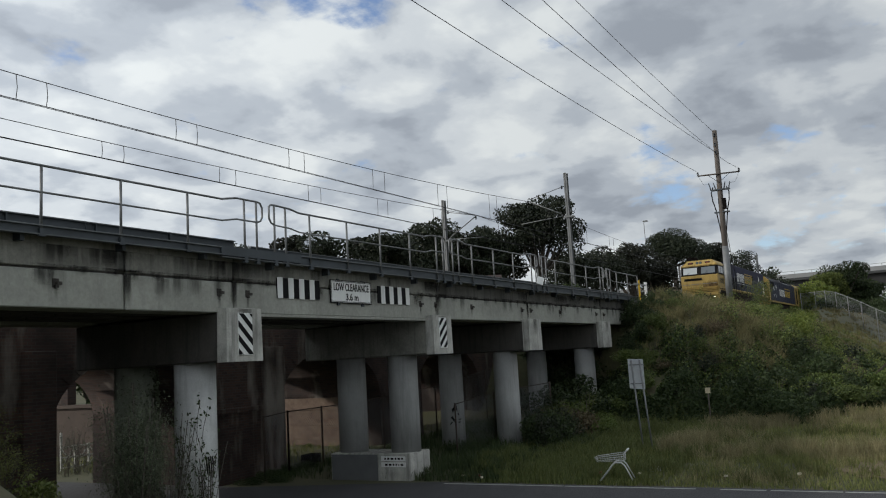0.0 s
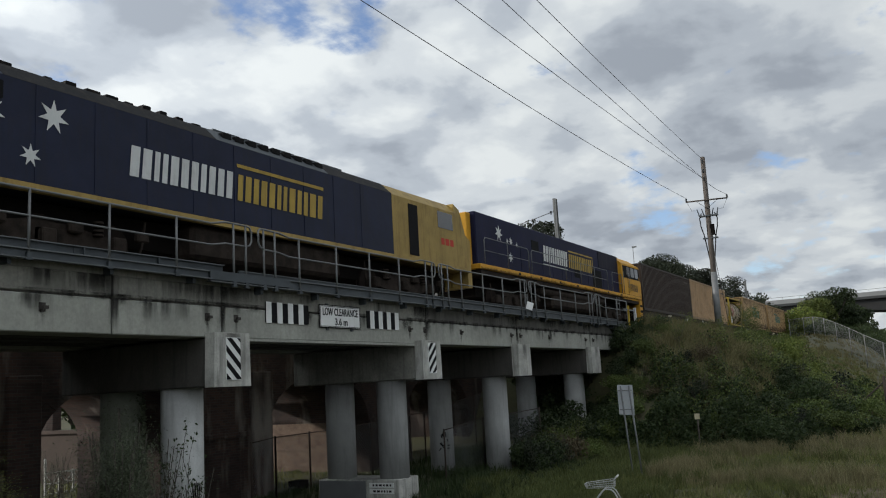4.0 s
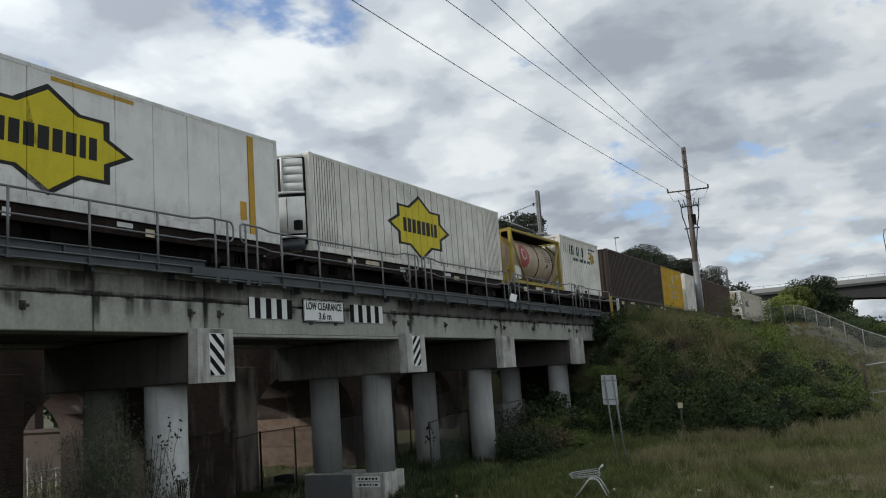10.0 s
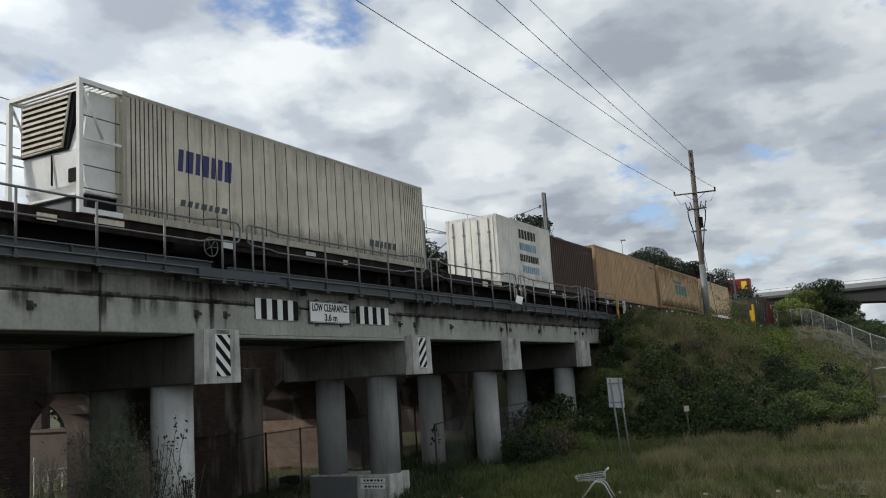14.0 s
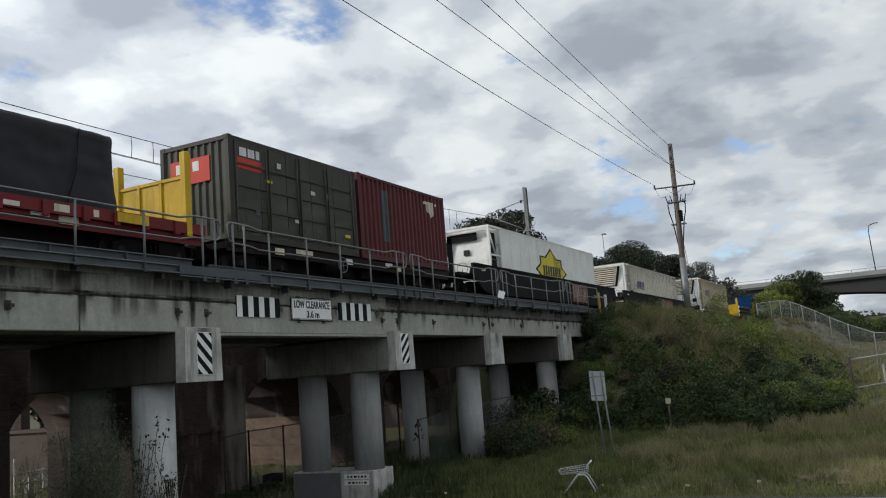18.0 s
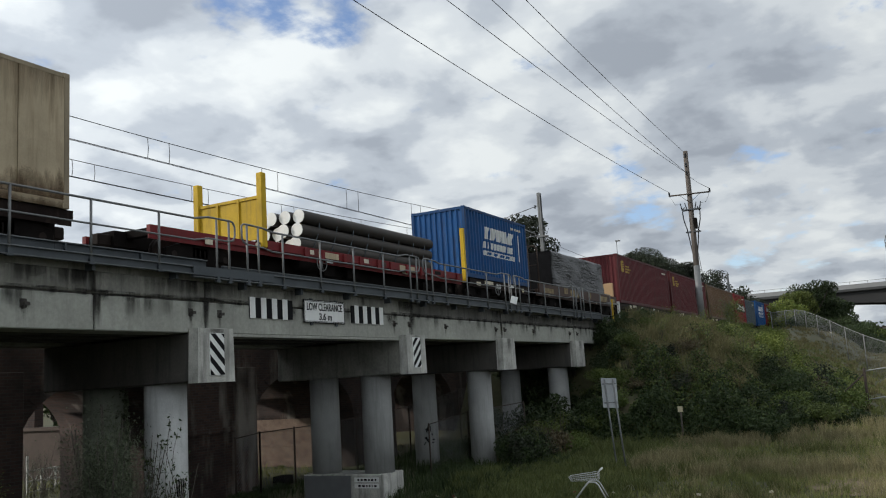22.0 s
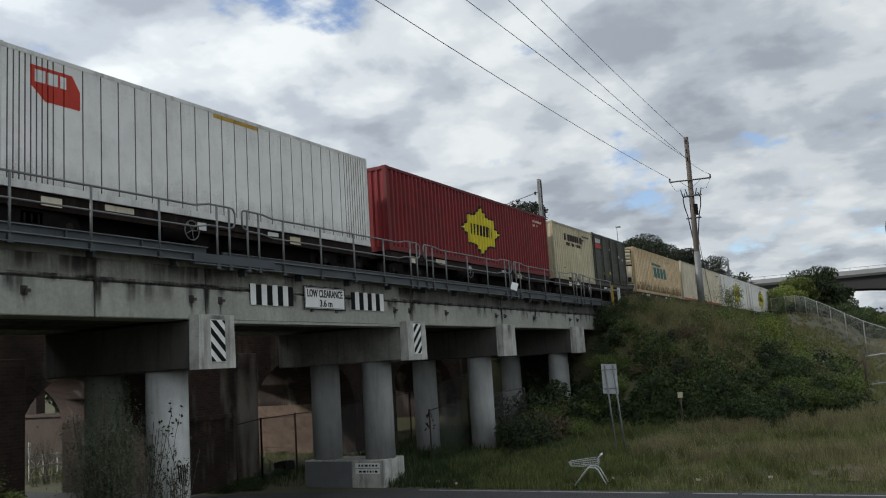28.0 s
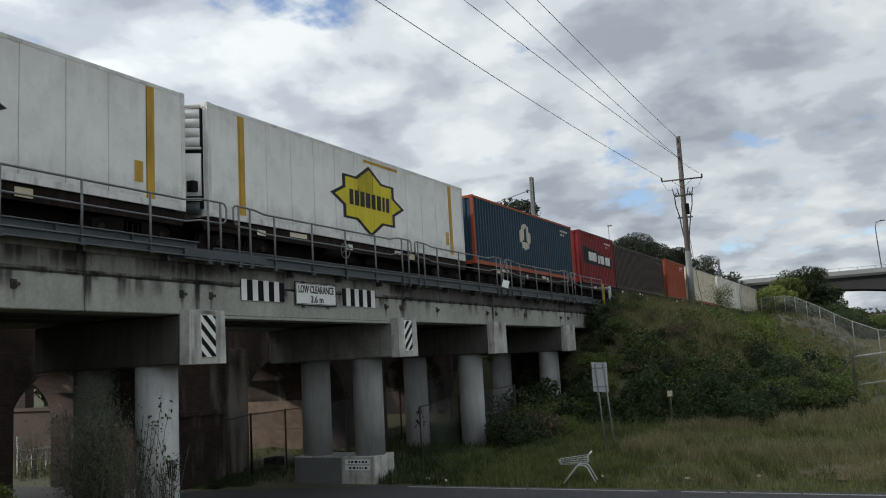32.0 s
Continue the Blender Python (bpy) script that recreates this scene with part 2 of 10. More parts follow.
def text(name, body, size, material, parent, at, turn=(90, 0, 0), width=None, label=""):
    cu = bpy.data.curves.new(name, "FONT")
    cu.body, cu.size, cu.align_x, cu.align_y, cu.extrude = body, size, "CENTER", "CENTER", 0.004
    cu.offset = 0.005
    tmp = new("tmp_text", cu)
    me = bpy.data.meshes.new_from_object(tmp.evaluated_get(bpy.context.evaluated_depsgraph_get()))
    bpy.data.objects.remove(tmp)
    me.materials.clear()
    me.materials.append(material)
    if width:
        xs = [v.co.x for v in me.vertices]
        k = width / (max(xs) - min(xs))
        for v in me.vertices:
            v.co.x *= k
    ob = new(name, me)
    ob.parent = parent
    ob.matrix_basis = pose(*at, *turn)
    if label:
        ob["label"] = label
    return ob

# ---- the ground ----
RAIL_Z = 6.45       # top of the freight track's rails
TRACK_Y = 16.27     # its centre line


def smooth(a, b, v):
    t = min(1.0, max(0.0, (v - a) / (b - a)))
    return t * t * (3 - 2 * t)


def ground_z(x, y):
    """Height of the ground: a road in a cutting between two embankments that carry the railway."""
    fill = 5.75
    # the far-side embankments on both sides of the road, their heads sloping to the abutments
    base = 0.25 * smooth(23.0, 26.0, x) + 1.9 * smooth(28, 58, x) + 1.6 * smooth(50, 90, x)
    near = smooth(2.0, 12.6, y)
    far = 1.0 - smooth(34.0, 50.0, y)
    head = smooth(33.5, 43.5, x + 0.15 * (y - 13))
    if y > 12.6:
        head = smooth(38.5, 43.0, x) if y < 30.0 else smooth(32.0, 40.0, x)
    z = base + (fill - base) * head * near * (far if y > 34 else 1)
    west = 1 - smooth(2.0, 11.5, x - 0.15 * (y - 13)) if y <= 19.5 else 1 - smooth(8.0, 11.0, x)
    z -= 0.45 * smooth(46, 54, x) * (1 - smooth(3.6, 8.0, y)) * smooth(-6, 0, y)
    z += 1.25 * smooth(74, 104, x) * smooth(3.5, 7.5, y) * (1 - smooth(11.8, 13.4, y))
    z = max(z, fill * west * smooth(2.5, 12.0, y) * far)
    # the rise on which the camera stands
    r = math.hypot(x, y)
    z = max(z, 1.9 * (1 - smooth(3.0, 11.5, r)))
    if y > 40:
        z += 1.0 * smooth(40, 90, y)
    # the road
    inroad = smooth(13.6, 14.8, x) * (1 - smooth(22.9, 23.9, x))
    z *= 1 - inroad
    lump = 0.10 * (noise.noise(Vector((x * 0.5, y * 0.5, 0))) + 0.6 * noise.noise(Vector((x * 1.7, y * 1.7, 3))))
    return z + lump * (1 - inroad) * (0.4 if x < 25 else 1)


def axis(a, b, step, lo, hi, grow=1.35):
    vals = list(np.arange(a, b + 1e-6, step))
    s = step
    while vals[-1] < hi:
        s *= grow
        vals.append(min(hi, vals[-1] + s))
    s = step
    while vals[0] > lo:
        s *= grow
        vals.insert(0, max(lo, vals[0] - s))
    return vals


def build_ground():
    xs, ys = axis(-2, 66, 0.7, -2500, 4000), axis(-6, 32, 0.7, -1500, 3000)
    verts = [(x, y, ground_z(x, y)) for y in ys for x in xs]
    n = len(xs)
    faces = [(j * n + i, j * n + i + 1, (j + 1) * n + i + 1, (j + 1) * n + i) for j in range(len(ys) - 1) for i in range(n - 1)]
    me = bpy.data.meshes.new("ground")
    me.from_pydata(verts, [], faces)
    me.polygons.foreach_set("use_smooth", [True] * len(me.polygons))
    me.materials.append(EARTH)
    return tagged(new("ground", me), "rough soil and grass of the railway embankments", "ground", kind="structure")


build_ground()
bm = bmesh.new()
prism(bm, [(15.0, -60), (22.6, -60), (22.6, 13.5), (20.8, 19.5), (20.8, 75), (15.5, 75), (15.5, 19.5), (15.0, 16)], -0.3, 0.03, axis="z")
road = part("road", bm, ASPHALT)
tagged(road, "dark worn asphalt road passing under the bridge", "road", kind="structure")
# the kerb-side edge line, worn through in places
bm = bmesh.new()
yy = -40.0
random.seed(4)
while yy < 12:
    ln = random.uniform(0.8, 4.0)
    box(bm, 22.28, 22.39, yy, yy + ln, 0.03, 0.034)
    yy += ln + random.choice((0.05, 0.1, 0.6))
part("edge_line", bm, mat("worn white road paint", (0.36, 0.36, 0.34), 0.8, var=0.45, scale=6), road, "worn white edge line")

# ---- the concrete railway bridge ----
FACE_Y, BACK_Y = 13.78, 18.6
bridge = thing("railway_bridge", "grey concrete railway bridge on round columns", "bridge", kind="structure")
SPANS = [(-2.4, 5.8), (5.84, 11.56), (11.6, 14.56), (14.6, 23.6), (23.64, 30.4), (30.44, 38.5), (38.54, 43.2)]
for i, (a, b) in enumerate(SPANS):
    bm = bmesh.new()
    # Slab tone holds real staining plus the walkway's shadow put into it.
    part("deck_slab", boxes((a, b, FACE_Y, BACK_Y, 5.60, 6.02), bev=0.015), CONCRETE_STAIN_SHADE if i > 3 else CONCRETE_STAIN, bridge)
    part("upstand", boxes((a, b, FACE_Y + 0.004, FACE_Y + 0.3, 6.021, 6.215)), CONCRETE_STAIN, bridge)
    box(bm, a, b, FACE_Y, FACE_Y + 0.75, 4.87, 5.56, bev=0.02)       # edge beam
    box(bm, a, b, BACK_Y - 0.75, BACK_Y, 4.87, 5.56, bev=0.02)
    part("deck_span", bm, CONCRETE, bridge)
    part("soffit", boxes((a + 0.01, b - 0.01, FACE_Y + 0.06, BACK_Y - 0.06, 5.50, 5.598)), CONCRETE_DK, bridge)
    for k in range(3):
        y = FACE_Y + 1.15 + 0.95 * k
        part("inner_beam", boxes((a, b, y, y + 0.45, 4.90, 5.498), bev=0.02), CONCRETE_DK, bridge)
# the deeper lip under the span over the road
part("edge_lip", boxes((15.3, 23.0, FACE_Y - 0.02, FACE_Y + 0.5, 4.80, 4.868), bev=0.01), CONCRETE, bridge)
BRACKET = mat("dull rusty bracket steel", (0.07, 0.062, 0.055), 0.9, 0.1, var=0.4, scale=8)
# lifting brackets on the edge beam
for x in (10.05, 14.13, 15.03, 22.6, 23.5, 25.9, 29.9, 30.7, 33.6, 37.9, 38.9, 41.4):
    bm = bmesh.new()
    box(bm, x - 0.075, x + 0.06, FACE_Y - 0.012, FACE_Y, 5.235, 5.40)
    box(bm, x - 0.02, x + 0.08, FACE_Y - 0.08, FACE_Y - 0.012, 5.28, 5.34)
    box(bm, x - 0.05, x - 0.02, FACE_Y - 0.08, FACE_Y - 0.012, 5.22, 5.28)
    part("bracket", bm, BRACKET, bridge, "rusty steel bracket")
PIERS = [5.8, 14.6, 23.4, 30.4, 38.4]
for k, x in enumerate(PIERS):
    pier = thing("bridge_pier", "concrete bridge pier: a crossbeam on two round columns", "pier", "piers of the bridge", "structure")
    bm = bmesh.new()
    box(bm, x - 0.55, x + 0.55, 13.78, 18.5, 3.80, 4.862, bev=0.03)
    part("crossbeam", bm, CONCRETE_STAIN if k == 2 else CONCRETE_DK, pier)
    bm = bmesh.new()
    # end block, a little wider at the top
    prism(bm, [(x - 0.58, 3.78), (x + 0.58, 3.78), (x + 0.55, 4.96), (x - 0.55, 4.96)], 13.50, 13.776)
    part("end_block", bm, CONCRETE_PALE, pier, "pale weathered concrete end block")
    for y in {3: (14.85, 17.3), 4: (14.68, 17.1)}.get(k, (15.05, 17.05)):
        bm = bmesh.new()
        cyl(bm, (x, y, 0.78 if k == 2 else -0.6), (x, y, 3.81), 0.47, seg=40)
        part("column", bm, COLUMN_WHITE if k == 1 and y < 16 else COLUMN_GREENISH if k == 1 else COLUMN, pier)
    if k == 2:
        part("plinth", boxes((22.80, 24.02, 14.58, 17.55, -0.5, 0.83), bev=0.02), CONCRETE_PALE, pier, "repainted concrete plinth block")

# ---- the walkway ----
WY = 13.48
walkway = thing("walkway", "grey steel walkway bracketed along the bridge edge", "walkway", kind="structure")
for x0, x1, zb in ((-2.4, 13.9, 6.13), (13.91, 43.4, 6.075)):
    part("channel", boxes((x0, x1, WY + 0.03, WY + 0.05, zb, 6.265)), GALV_DK, walkway)
    part("bottom_flange", boxes((x0, x1, WY - 0.035, WY + 0.10, zb - 0.025, zb - 0.002), bev=0.004), GALV_EDGE, walkway, "lighter flange edge")
part("top_flange", boxes((-2.4, 43.4, WY - 0.025, WY + 0.11, 6.265, 6.29), bev=0.004), GALV_EDGE, walkway, "lighter flange edge")
part("grating", boxes((-2.4, 43.4, WY + 0.11, 14.35, 6.24, 6.285)), GALV_DK, walkway)
# the ballast kerb: a steel plate with a turned-over top, in lengths
for x0, x1 in ((-2.4, 2.1), (2.11, 6.6), (6.61, 11.1), (11.11, 15.2)):
    part("kerb_plate", boxes((x0, x1, 14.325, 14.355, 6.29, 6.60)), GALV_DK, walkway, "blue-grey steel kerb plate")
    part("kerb_lip", boxes((x0, x1, 14.26, 14.355, 6.60, 6.625), bev=0.004), GALV_EDGE, walkway)
for x in np.arange(-2.0, 15, 1.9):
    part("kerb_stiffener", boxes((x, x + 0.03, 14.26, 14.325, 6.29, 6.60)), GALV_DK, walkway)
part("toe_board", boxes((15.3, 43.2, 13.9, 13.95, 6.285, 6.44)), GALV_DK, walkway)
part("toe_lip", boxes((15.3, 43.2, 13.87, 13.95, 6.44, 6.46)), GALV_EDGE, walkway)
part("ballast_wall", boxes((-2.4, 43.2, 14.36, 14.5, 6.02, 6.45)), CONCRETE_DK, walkway)
part("ballast_wall", boxes((-2.4, 43.2, 18.2, 18.34, 6.02, 6.45)), CONCRETE_DK, walkway)


def stain_material():
    """Water-borne grime that thins out to nothing at its edges."""
    m = bpy.data.materials.new("dark water stain")
    m.use_nodes = True
    nt = m.node_tree
    N, L = nt.nodes.new, nt.links.new
    b = nt.nodes["Principled BSDF"]
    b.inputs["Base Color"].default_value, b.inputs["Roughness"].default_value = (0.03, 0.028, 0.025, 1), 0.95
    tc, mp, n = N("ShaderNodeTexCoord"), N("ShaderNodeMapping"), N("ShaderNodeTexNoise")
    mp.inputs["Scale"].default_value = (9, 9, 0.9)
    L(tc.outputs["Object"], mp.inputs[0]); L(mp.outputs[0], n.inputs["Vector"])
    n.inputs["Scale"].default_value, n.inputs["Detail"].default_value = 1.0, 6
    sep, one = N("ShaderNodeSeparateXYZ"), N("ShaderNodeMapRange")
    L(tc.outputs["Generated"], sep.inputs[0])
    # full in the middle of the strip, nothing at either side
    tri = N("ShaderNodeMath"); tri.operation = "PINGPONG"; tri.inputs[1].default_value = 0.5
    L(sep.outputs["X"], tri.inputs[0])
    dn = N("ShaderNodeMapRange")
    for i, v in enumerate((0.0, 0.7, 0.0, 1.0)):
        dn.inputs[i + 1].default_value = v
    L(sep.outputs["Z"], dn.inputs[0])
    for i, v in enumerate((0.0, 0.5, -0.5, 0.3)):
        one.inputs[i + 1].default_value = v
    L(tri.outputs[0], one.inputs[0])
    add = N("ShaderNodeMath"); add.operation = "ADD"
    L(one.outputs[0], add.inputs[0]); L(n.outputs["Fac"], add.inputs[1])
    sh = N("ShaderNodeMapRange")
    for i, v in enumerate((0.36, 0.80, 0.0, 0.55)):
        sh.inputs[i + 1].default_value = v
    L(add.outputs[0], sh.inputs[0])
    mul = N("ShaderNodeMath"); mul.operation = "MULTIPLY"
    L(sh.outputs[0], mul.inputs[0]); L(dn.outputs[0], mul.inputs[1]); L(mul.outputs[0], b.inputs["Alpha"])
    return m


STAIN = stain_material()


def stain(x0, x1, z0, z1, y=None):
    y = FACE_Y if y is None else y
    bm = bmesh.new()
    bm.faces.new([bm.verts.new(q) for q in ((x0, y - 0.003, z0), (x1, y - 0.003, z0), (x1, y - 0.003, z1), (x0, y - 0.003, z1))])
    part("water_stain", bm, STAIN, bridge, "dark run of water-borne grime")


for x in (5.82, 11.58, 14.58, 23.62, 30.42, 38.52):
    stain(x - 0.22, x + 0.24, 4.90, 5.56)
    stain(x - 0.35, x + 0.35, 5.60, 6.02)
    stain(x - 1.3, x + 0.5, 5.62, 6.015, FACE_Y - 0.004)
for k, (a, b) in enumerate(((11.4, 15.9), (12.8, 17.4))):
    stain(a, b, 5.60, 6.015, FACE_Y - 0.024 - 0.004 * k)
for x in PIERS:
    stain(x - 0.56, x + 0.56, 4.35, 4.95, 13.497)
for x in (10.05, 14.13, 15.03, 22.6, 23.5, 25.9, 29.9, 30.7, 33.6, 37.9, 38.9, 41.4):
    stain(x - 0.10, x + 0.11, 4.92, 5.24)
for x in (11.66, 14.62, 23.66, 30.46):      # heavy runs down the joints
    stain(x - 0.12, x + 0.14, 4.88, 5.58, FACE_Y - 0.004)
    stain(x - 0.2, x + 0.1, 5.05, 5.58, FACE_Y - 0.007)
rs_ = random.Random(22)
x = 2.0
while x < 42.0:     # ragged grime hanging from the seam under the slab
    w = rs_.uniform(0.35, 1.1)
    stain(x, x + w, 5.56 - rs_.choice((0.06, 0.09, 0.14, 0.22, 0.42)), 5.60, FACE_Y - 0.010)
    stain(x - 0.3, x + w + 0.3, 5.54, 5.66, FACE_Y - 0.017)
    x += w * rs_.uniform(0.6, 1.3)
rs_ = random.Random(21)
for k in range(14):
    x = rs_.uniform(3, 42)
    q = x + rs_.uniform(-2, 2)
    stain(q, q + rs_.uniform(0.5, 2.4), 5.62, 6.015, FACE_Y - 0.012 - 0.003 * (k % 3))
    w = rs_.uniform(0.3, 0.9)
    stain(x, x + w, 5.56 - rs_.uniform(0.2, 0.6), 5.56)


def bare_soil():
    """Trodden soil beside the road, ragged at its edges."""
    step, cells, index, verts, faces = 0.18, [], {}, [], []
    for i in range(-30, 60):
        for j in range(-50, 60):
            x, y = 25.3 + i * step * 0.5, 0.4 + j * step
            q = ((x - 25.2) / 1.7) ** 2 + ((y + 0.6) / 3.6) ** 2 + 0.9 * noise.noise(Vector((x * 0.9, y * 0.6, 4))) + 0.4 * noise.noise(Vector((x * 3, y * 3, 9)))
            if q < 0.85 and x > 23.2:
                cells.append((i, j))
    for i, j in cells:
        f = []
        for a, b in ((0, 0), (1, 0), (1, 1), (0, 1)):
            k = (i + a, j + b)
            if k not in index:
                x, y = 25.3 + k[0] * step * 0.5, 0.4 + k[1] * step
                index[k] = len(verts)
                verts.append((x, y, ground_z(x, y) + 0.05))
            f.append(index[k])
        faces.append(f)
    me = bpy.data.meshes.new("bare_soil")
    me.from_pydata(verts, [], faces)
    me.materials.append(mat("dry trodden soil", (0.20, 0.15, 0.10), 0.95, var=0.4, scale=1.5, grain=22, bump=0.5, color2=(0.11, 0.085, 0.055)))
    tagged(new("bare_soil", me), "bare trodden brown soil on the verge", "ground", kind="structure")


bare_soil()

# ---- the track and the train ----
TRAVEL = [(0, 0.00), (2, 42.29), (4, 84.01), (6, 125.32), (8, 166.29), (10, 207.09), (12, 247.75), (14, 288.28), (16, 328.71), (18, 369.13), (20, 409.58), (22, 450.18), (24, 490.96), (26, 531.78), (28, 572.65), (30, 613.56), (32, 654.51)]


def run(ob, s, y=TRACK_Y, z=RAIL_Z):
    walk(ob, [(t, pose(s - d, y, z)) for t, d in TRAVEL])


MOVERS = []
FLOOR = 1.05


def corrugated(x0, x1, pitch=0.278, depth=0.075):
    """Break points (x, depth) of a container wall: flat, slope, flat, slope."""
    n = max(1, round((x1 - x0) / pitch))
    p = (x1 - x0) / n
    pts = []
    for i in range(n):
        a = x0 + i * p
        pts += [(a, 0.0), (a + 0.30 * p, 0.0), (a + 0.44 * p, depth), (a + 0.86 * p, depth)]
    return pts + [(x1, 0.0)]


def ribbed(x0, x1, pitch=0.56, w=0.035, depth=0.02, dense=0.0):
    """Flat sheets with narrow grooves between them."""
    n = max(1, round((x1 - x0) / pitch))
    p = (x1 - x0) / n
    pts = [(x0, 0.0)]
    marks = [x0 + i * p for i in range(1, n)]
    if dense:      # close-set ribs at both ends
        marks = [x0 + 0.13 * k for k in range(1, int(dense / 0.13))] + [a for a in marks if x0 + dense < a < x1 - dense] + [x1 - 0.13 * k for k in range(int(dense / 0.13) - 1, 0, -1)]
    for a in marks:
        pts += [(a - w, 0.0), (a - w * 0.7, depth), (a + w * 0.7, depth), (a + w, 0.0)]
    return pts + [(x1, 0.0)]


def wall_mesh(pts, face, inward, z0, z1, axis="x"):
    """A folded sheet standing on the line of pts; axis x: along the side, y: across the end."""
    bm = bmesh.new()
    lo, hi = [], []
    for a, d in pts:
        q = face + inward * d
        lo.append(bm.verts.new((a, q, z0) if axis == "x" else (q, a, z0)))
        hi.append(bm.verts.new((a, q, z1) if axis == "x" else (q, a, z1)))
    for i in range(len(pts) - 1):
        quad = (lo[i], lo[i + 1], hi[i + 1], hi[i])
        flip = (inward < 0) if axis == "x" else (inward > 0)
        bm.faces.new(quad[::-1] if flip else quad)
    return bm


def depth_at(pts, x):
    for (a, p), (b, q) in zip(pts, pts[1:]):
        if a <= x <= b:
            return p + (q - p) * ((x - a) / (b - a) if b > a else 0)
    return 0.0


def decal(name, polys, material, parent, pts, face, lift=0.006, label=""):
    """Paint shapes, given as outlines in x and z, laid into the folds of a wall that faces the road."""
    bm = bmesh.new()
    for poly in polys:
        vs = [bm.verts.new((x, 0, z)) for x, z in poly]
        f = bm.faces.new(vs)
        f.normal_update()
        if f.normal.y > 0:
            f.normal_flip()
    xs = [v.co.x for v in bm.verts]
    lo, hi = min(xs), max(xs)
    for a, _ in pts:
        if lo < a < hi:
            bmesh.ops.bisect_plane(bm, geom=bm.verts[:] + bm.edges[:] + bm.faces[:], plane_co=(a, 0, 0), plane_no=(1, 0, 0))
    for v in bm.verts:
        v.co.y = face + depth_at(pts, v.co.x) - lift
    return part(name, bm, material, parent, label)


def grime_material(name, color, strength, up):
    """Road and brake dirt that thins out away from one edge of its strip."""
    m = bpy.data.materials.new(name)
    m.use_nodes = True
    nt = m.node_tree
    N, L = nt.nodes.new, nt.links.new
    b = nt.nodes["Principled BSDF"]
    b.inputs["Base Color"].default_value, b.inputs["Roughness"].default_value = (*color, 1), 0.95
    b.inputs["Specular IOR Level"].default_value = 0.1
    tc, mp, sep, info = N("ShaderNodeTexCoord"), N("ShaderNodeMapping"), N("ShaderNodeSeparateXYZ"), N("ShaderNodeObjectInfo")
    mp.inputs["Scale"].default_value = (2.6, 2.6, 0.8) if up else (5.0, 5.0, 0.35)
    sh = N("ShaderNodeVectorMath"); sh.operation = "ADD"
    mu = N("ShaderNodeMath"); mu.operation = "MULTIPLY"; mu.inputs[1].default_value = 90.0
    L(info.outputs["Random"], mu.inputs[0])
    L(tc.outputs["Object"], sh.inputs[0]); L(mu.outputs[0], sh.inputs[1]); L(sh.outputs[0], mp.inputs[0])
    n = N("ShaderNodeTexNoise")
    n.inputs["Scale"].default_value, n.inputs["Detail"].default_value, n.inputs["Roughness"].default_value = 1.0, 9, 0.7
    L(mp.outputs[0], n.inputs["Vector"])
    L(tc.outputs["Generated"], sep.inputs[0])
    fade = N("ShaderNodeMapRange")
    for i, v in enumerate((0.0, 1.0, 0.30, -0.35) if up else (0.0, 1.0, -0.30, 0.22)):
        fade.inputs[i + 1].default_value = v
    L(sep.outputs["Z"], fade.inputs[0])
    add = N("ShaderNodeMath"); add.operation = "ADD"
    L(fade.outputs[0], add.inputs[0]); L(n.outputs["Fac"], add.inputs[1])
    r = N("ShaderNodeMapRange")
    for i, v in enumerate((0.48, 0.85, 0.0, strength)):
        r.inputs[i + 1].default_value = v
    L(add.outputs[0], r.inputs[0]); L(r.outputs[0], b.inputs["Alpha"])
    return m


GRIME = {k: (grime_material(k + " splashed dirt", c, s, True), grime_material(k + " run-down dirt", c, s2, False))
         for k, c, s, s2 in (("brown", (0.11, 0.068, 0.038), 0.52, 0.26), ("grey", (0.14, 0.12, 0.095), 0.26, 0.14), ("faint", (0.2, 0.18, 0.15), 0.10, 0.05), ("ochre", (0.15, 0.092, 0.05), 0.40, 0.08))}


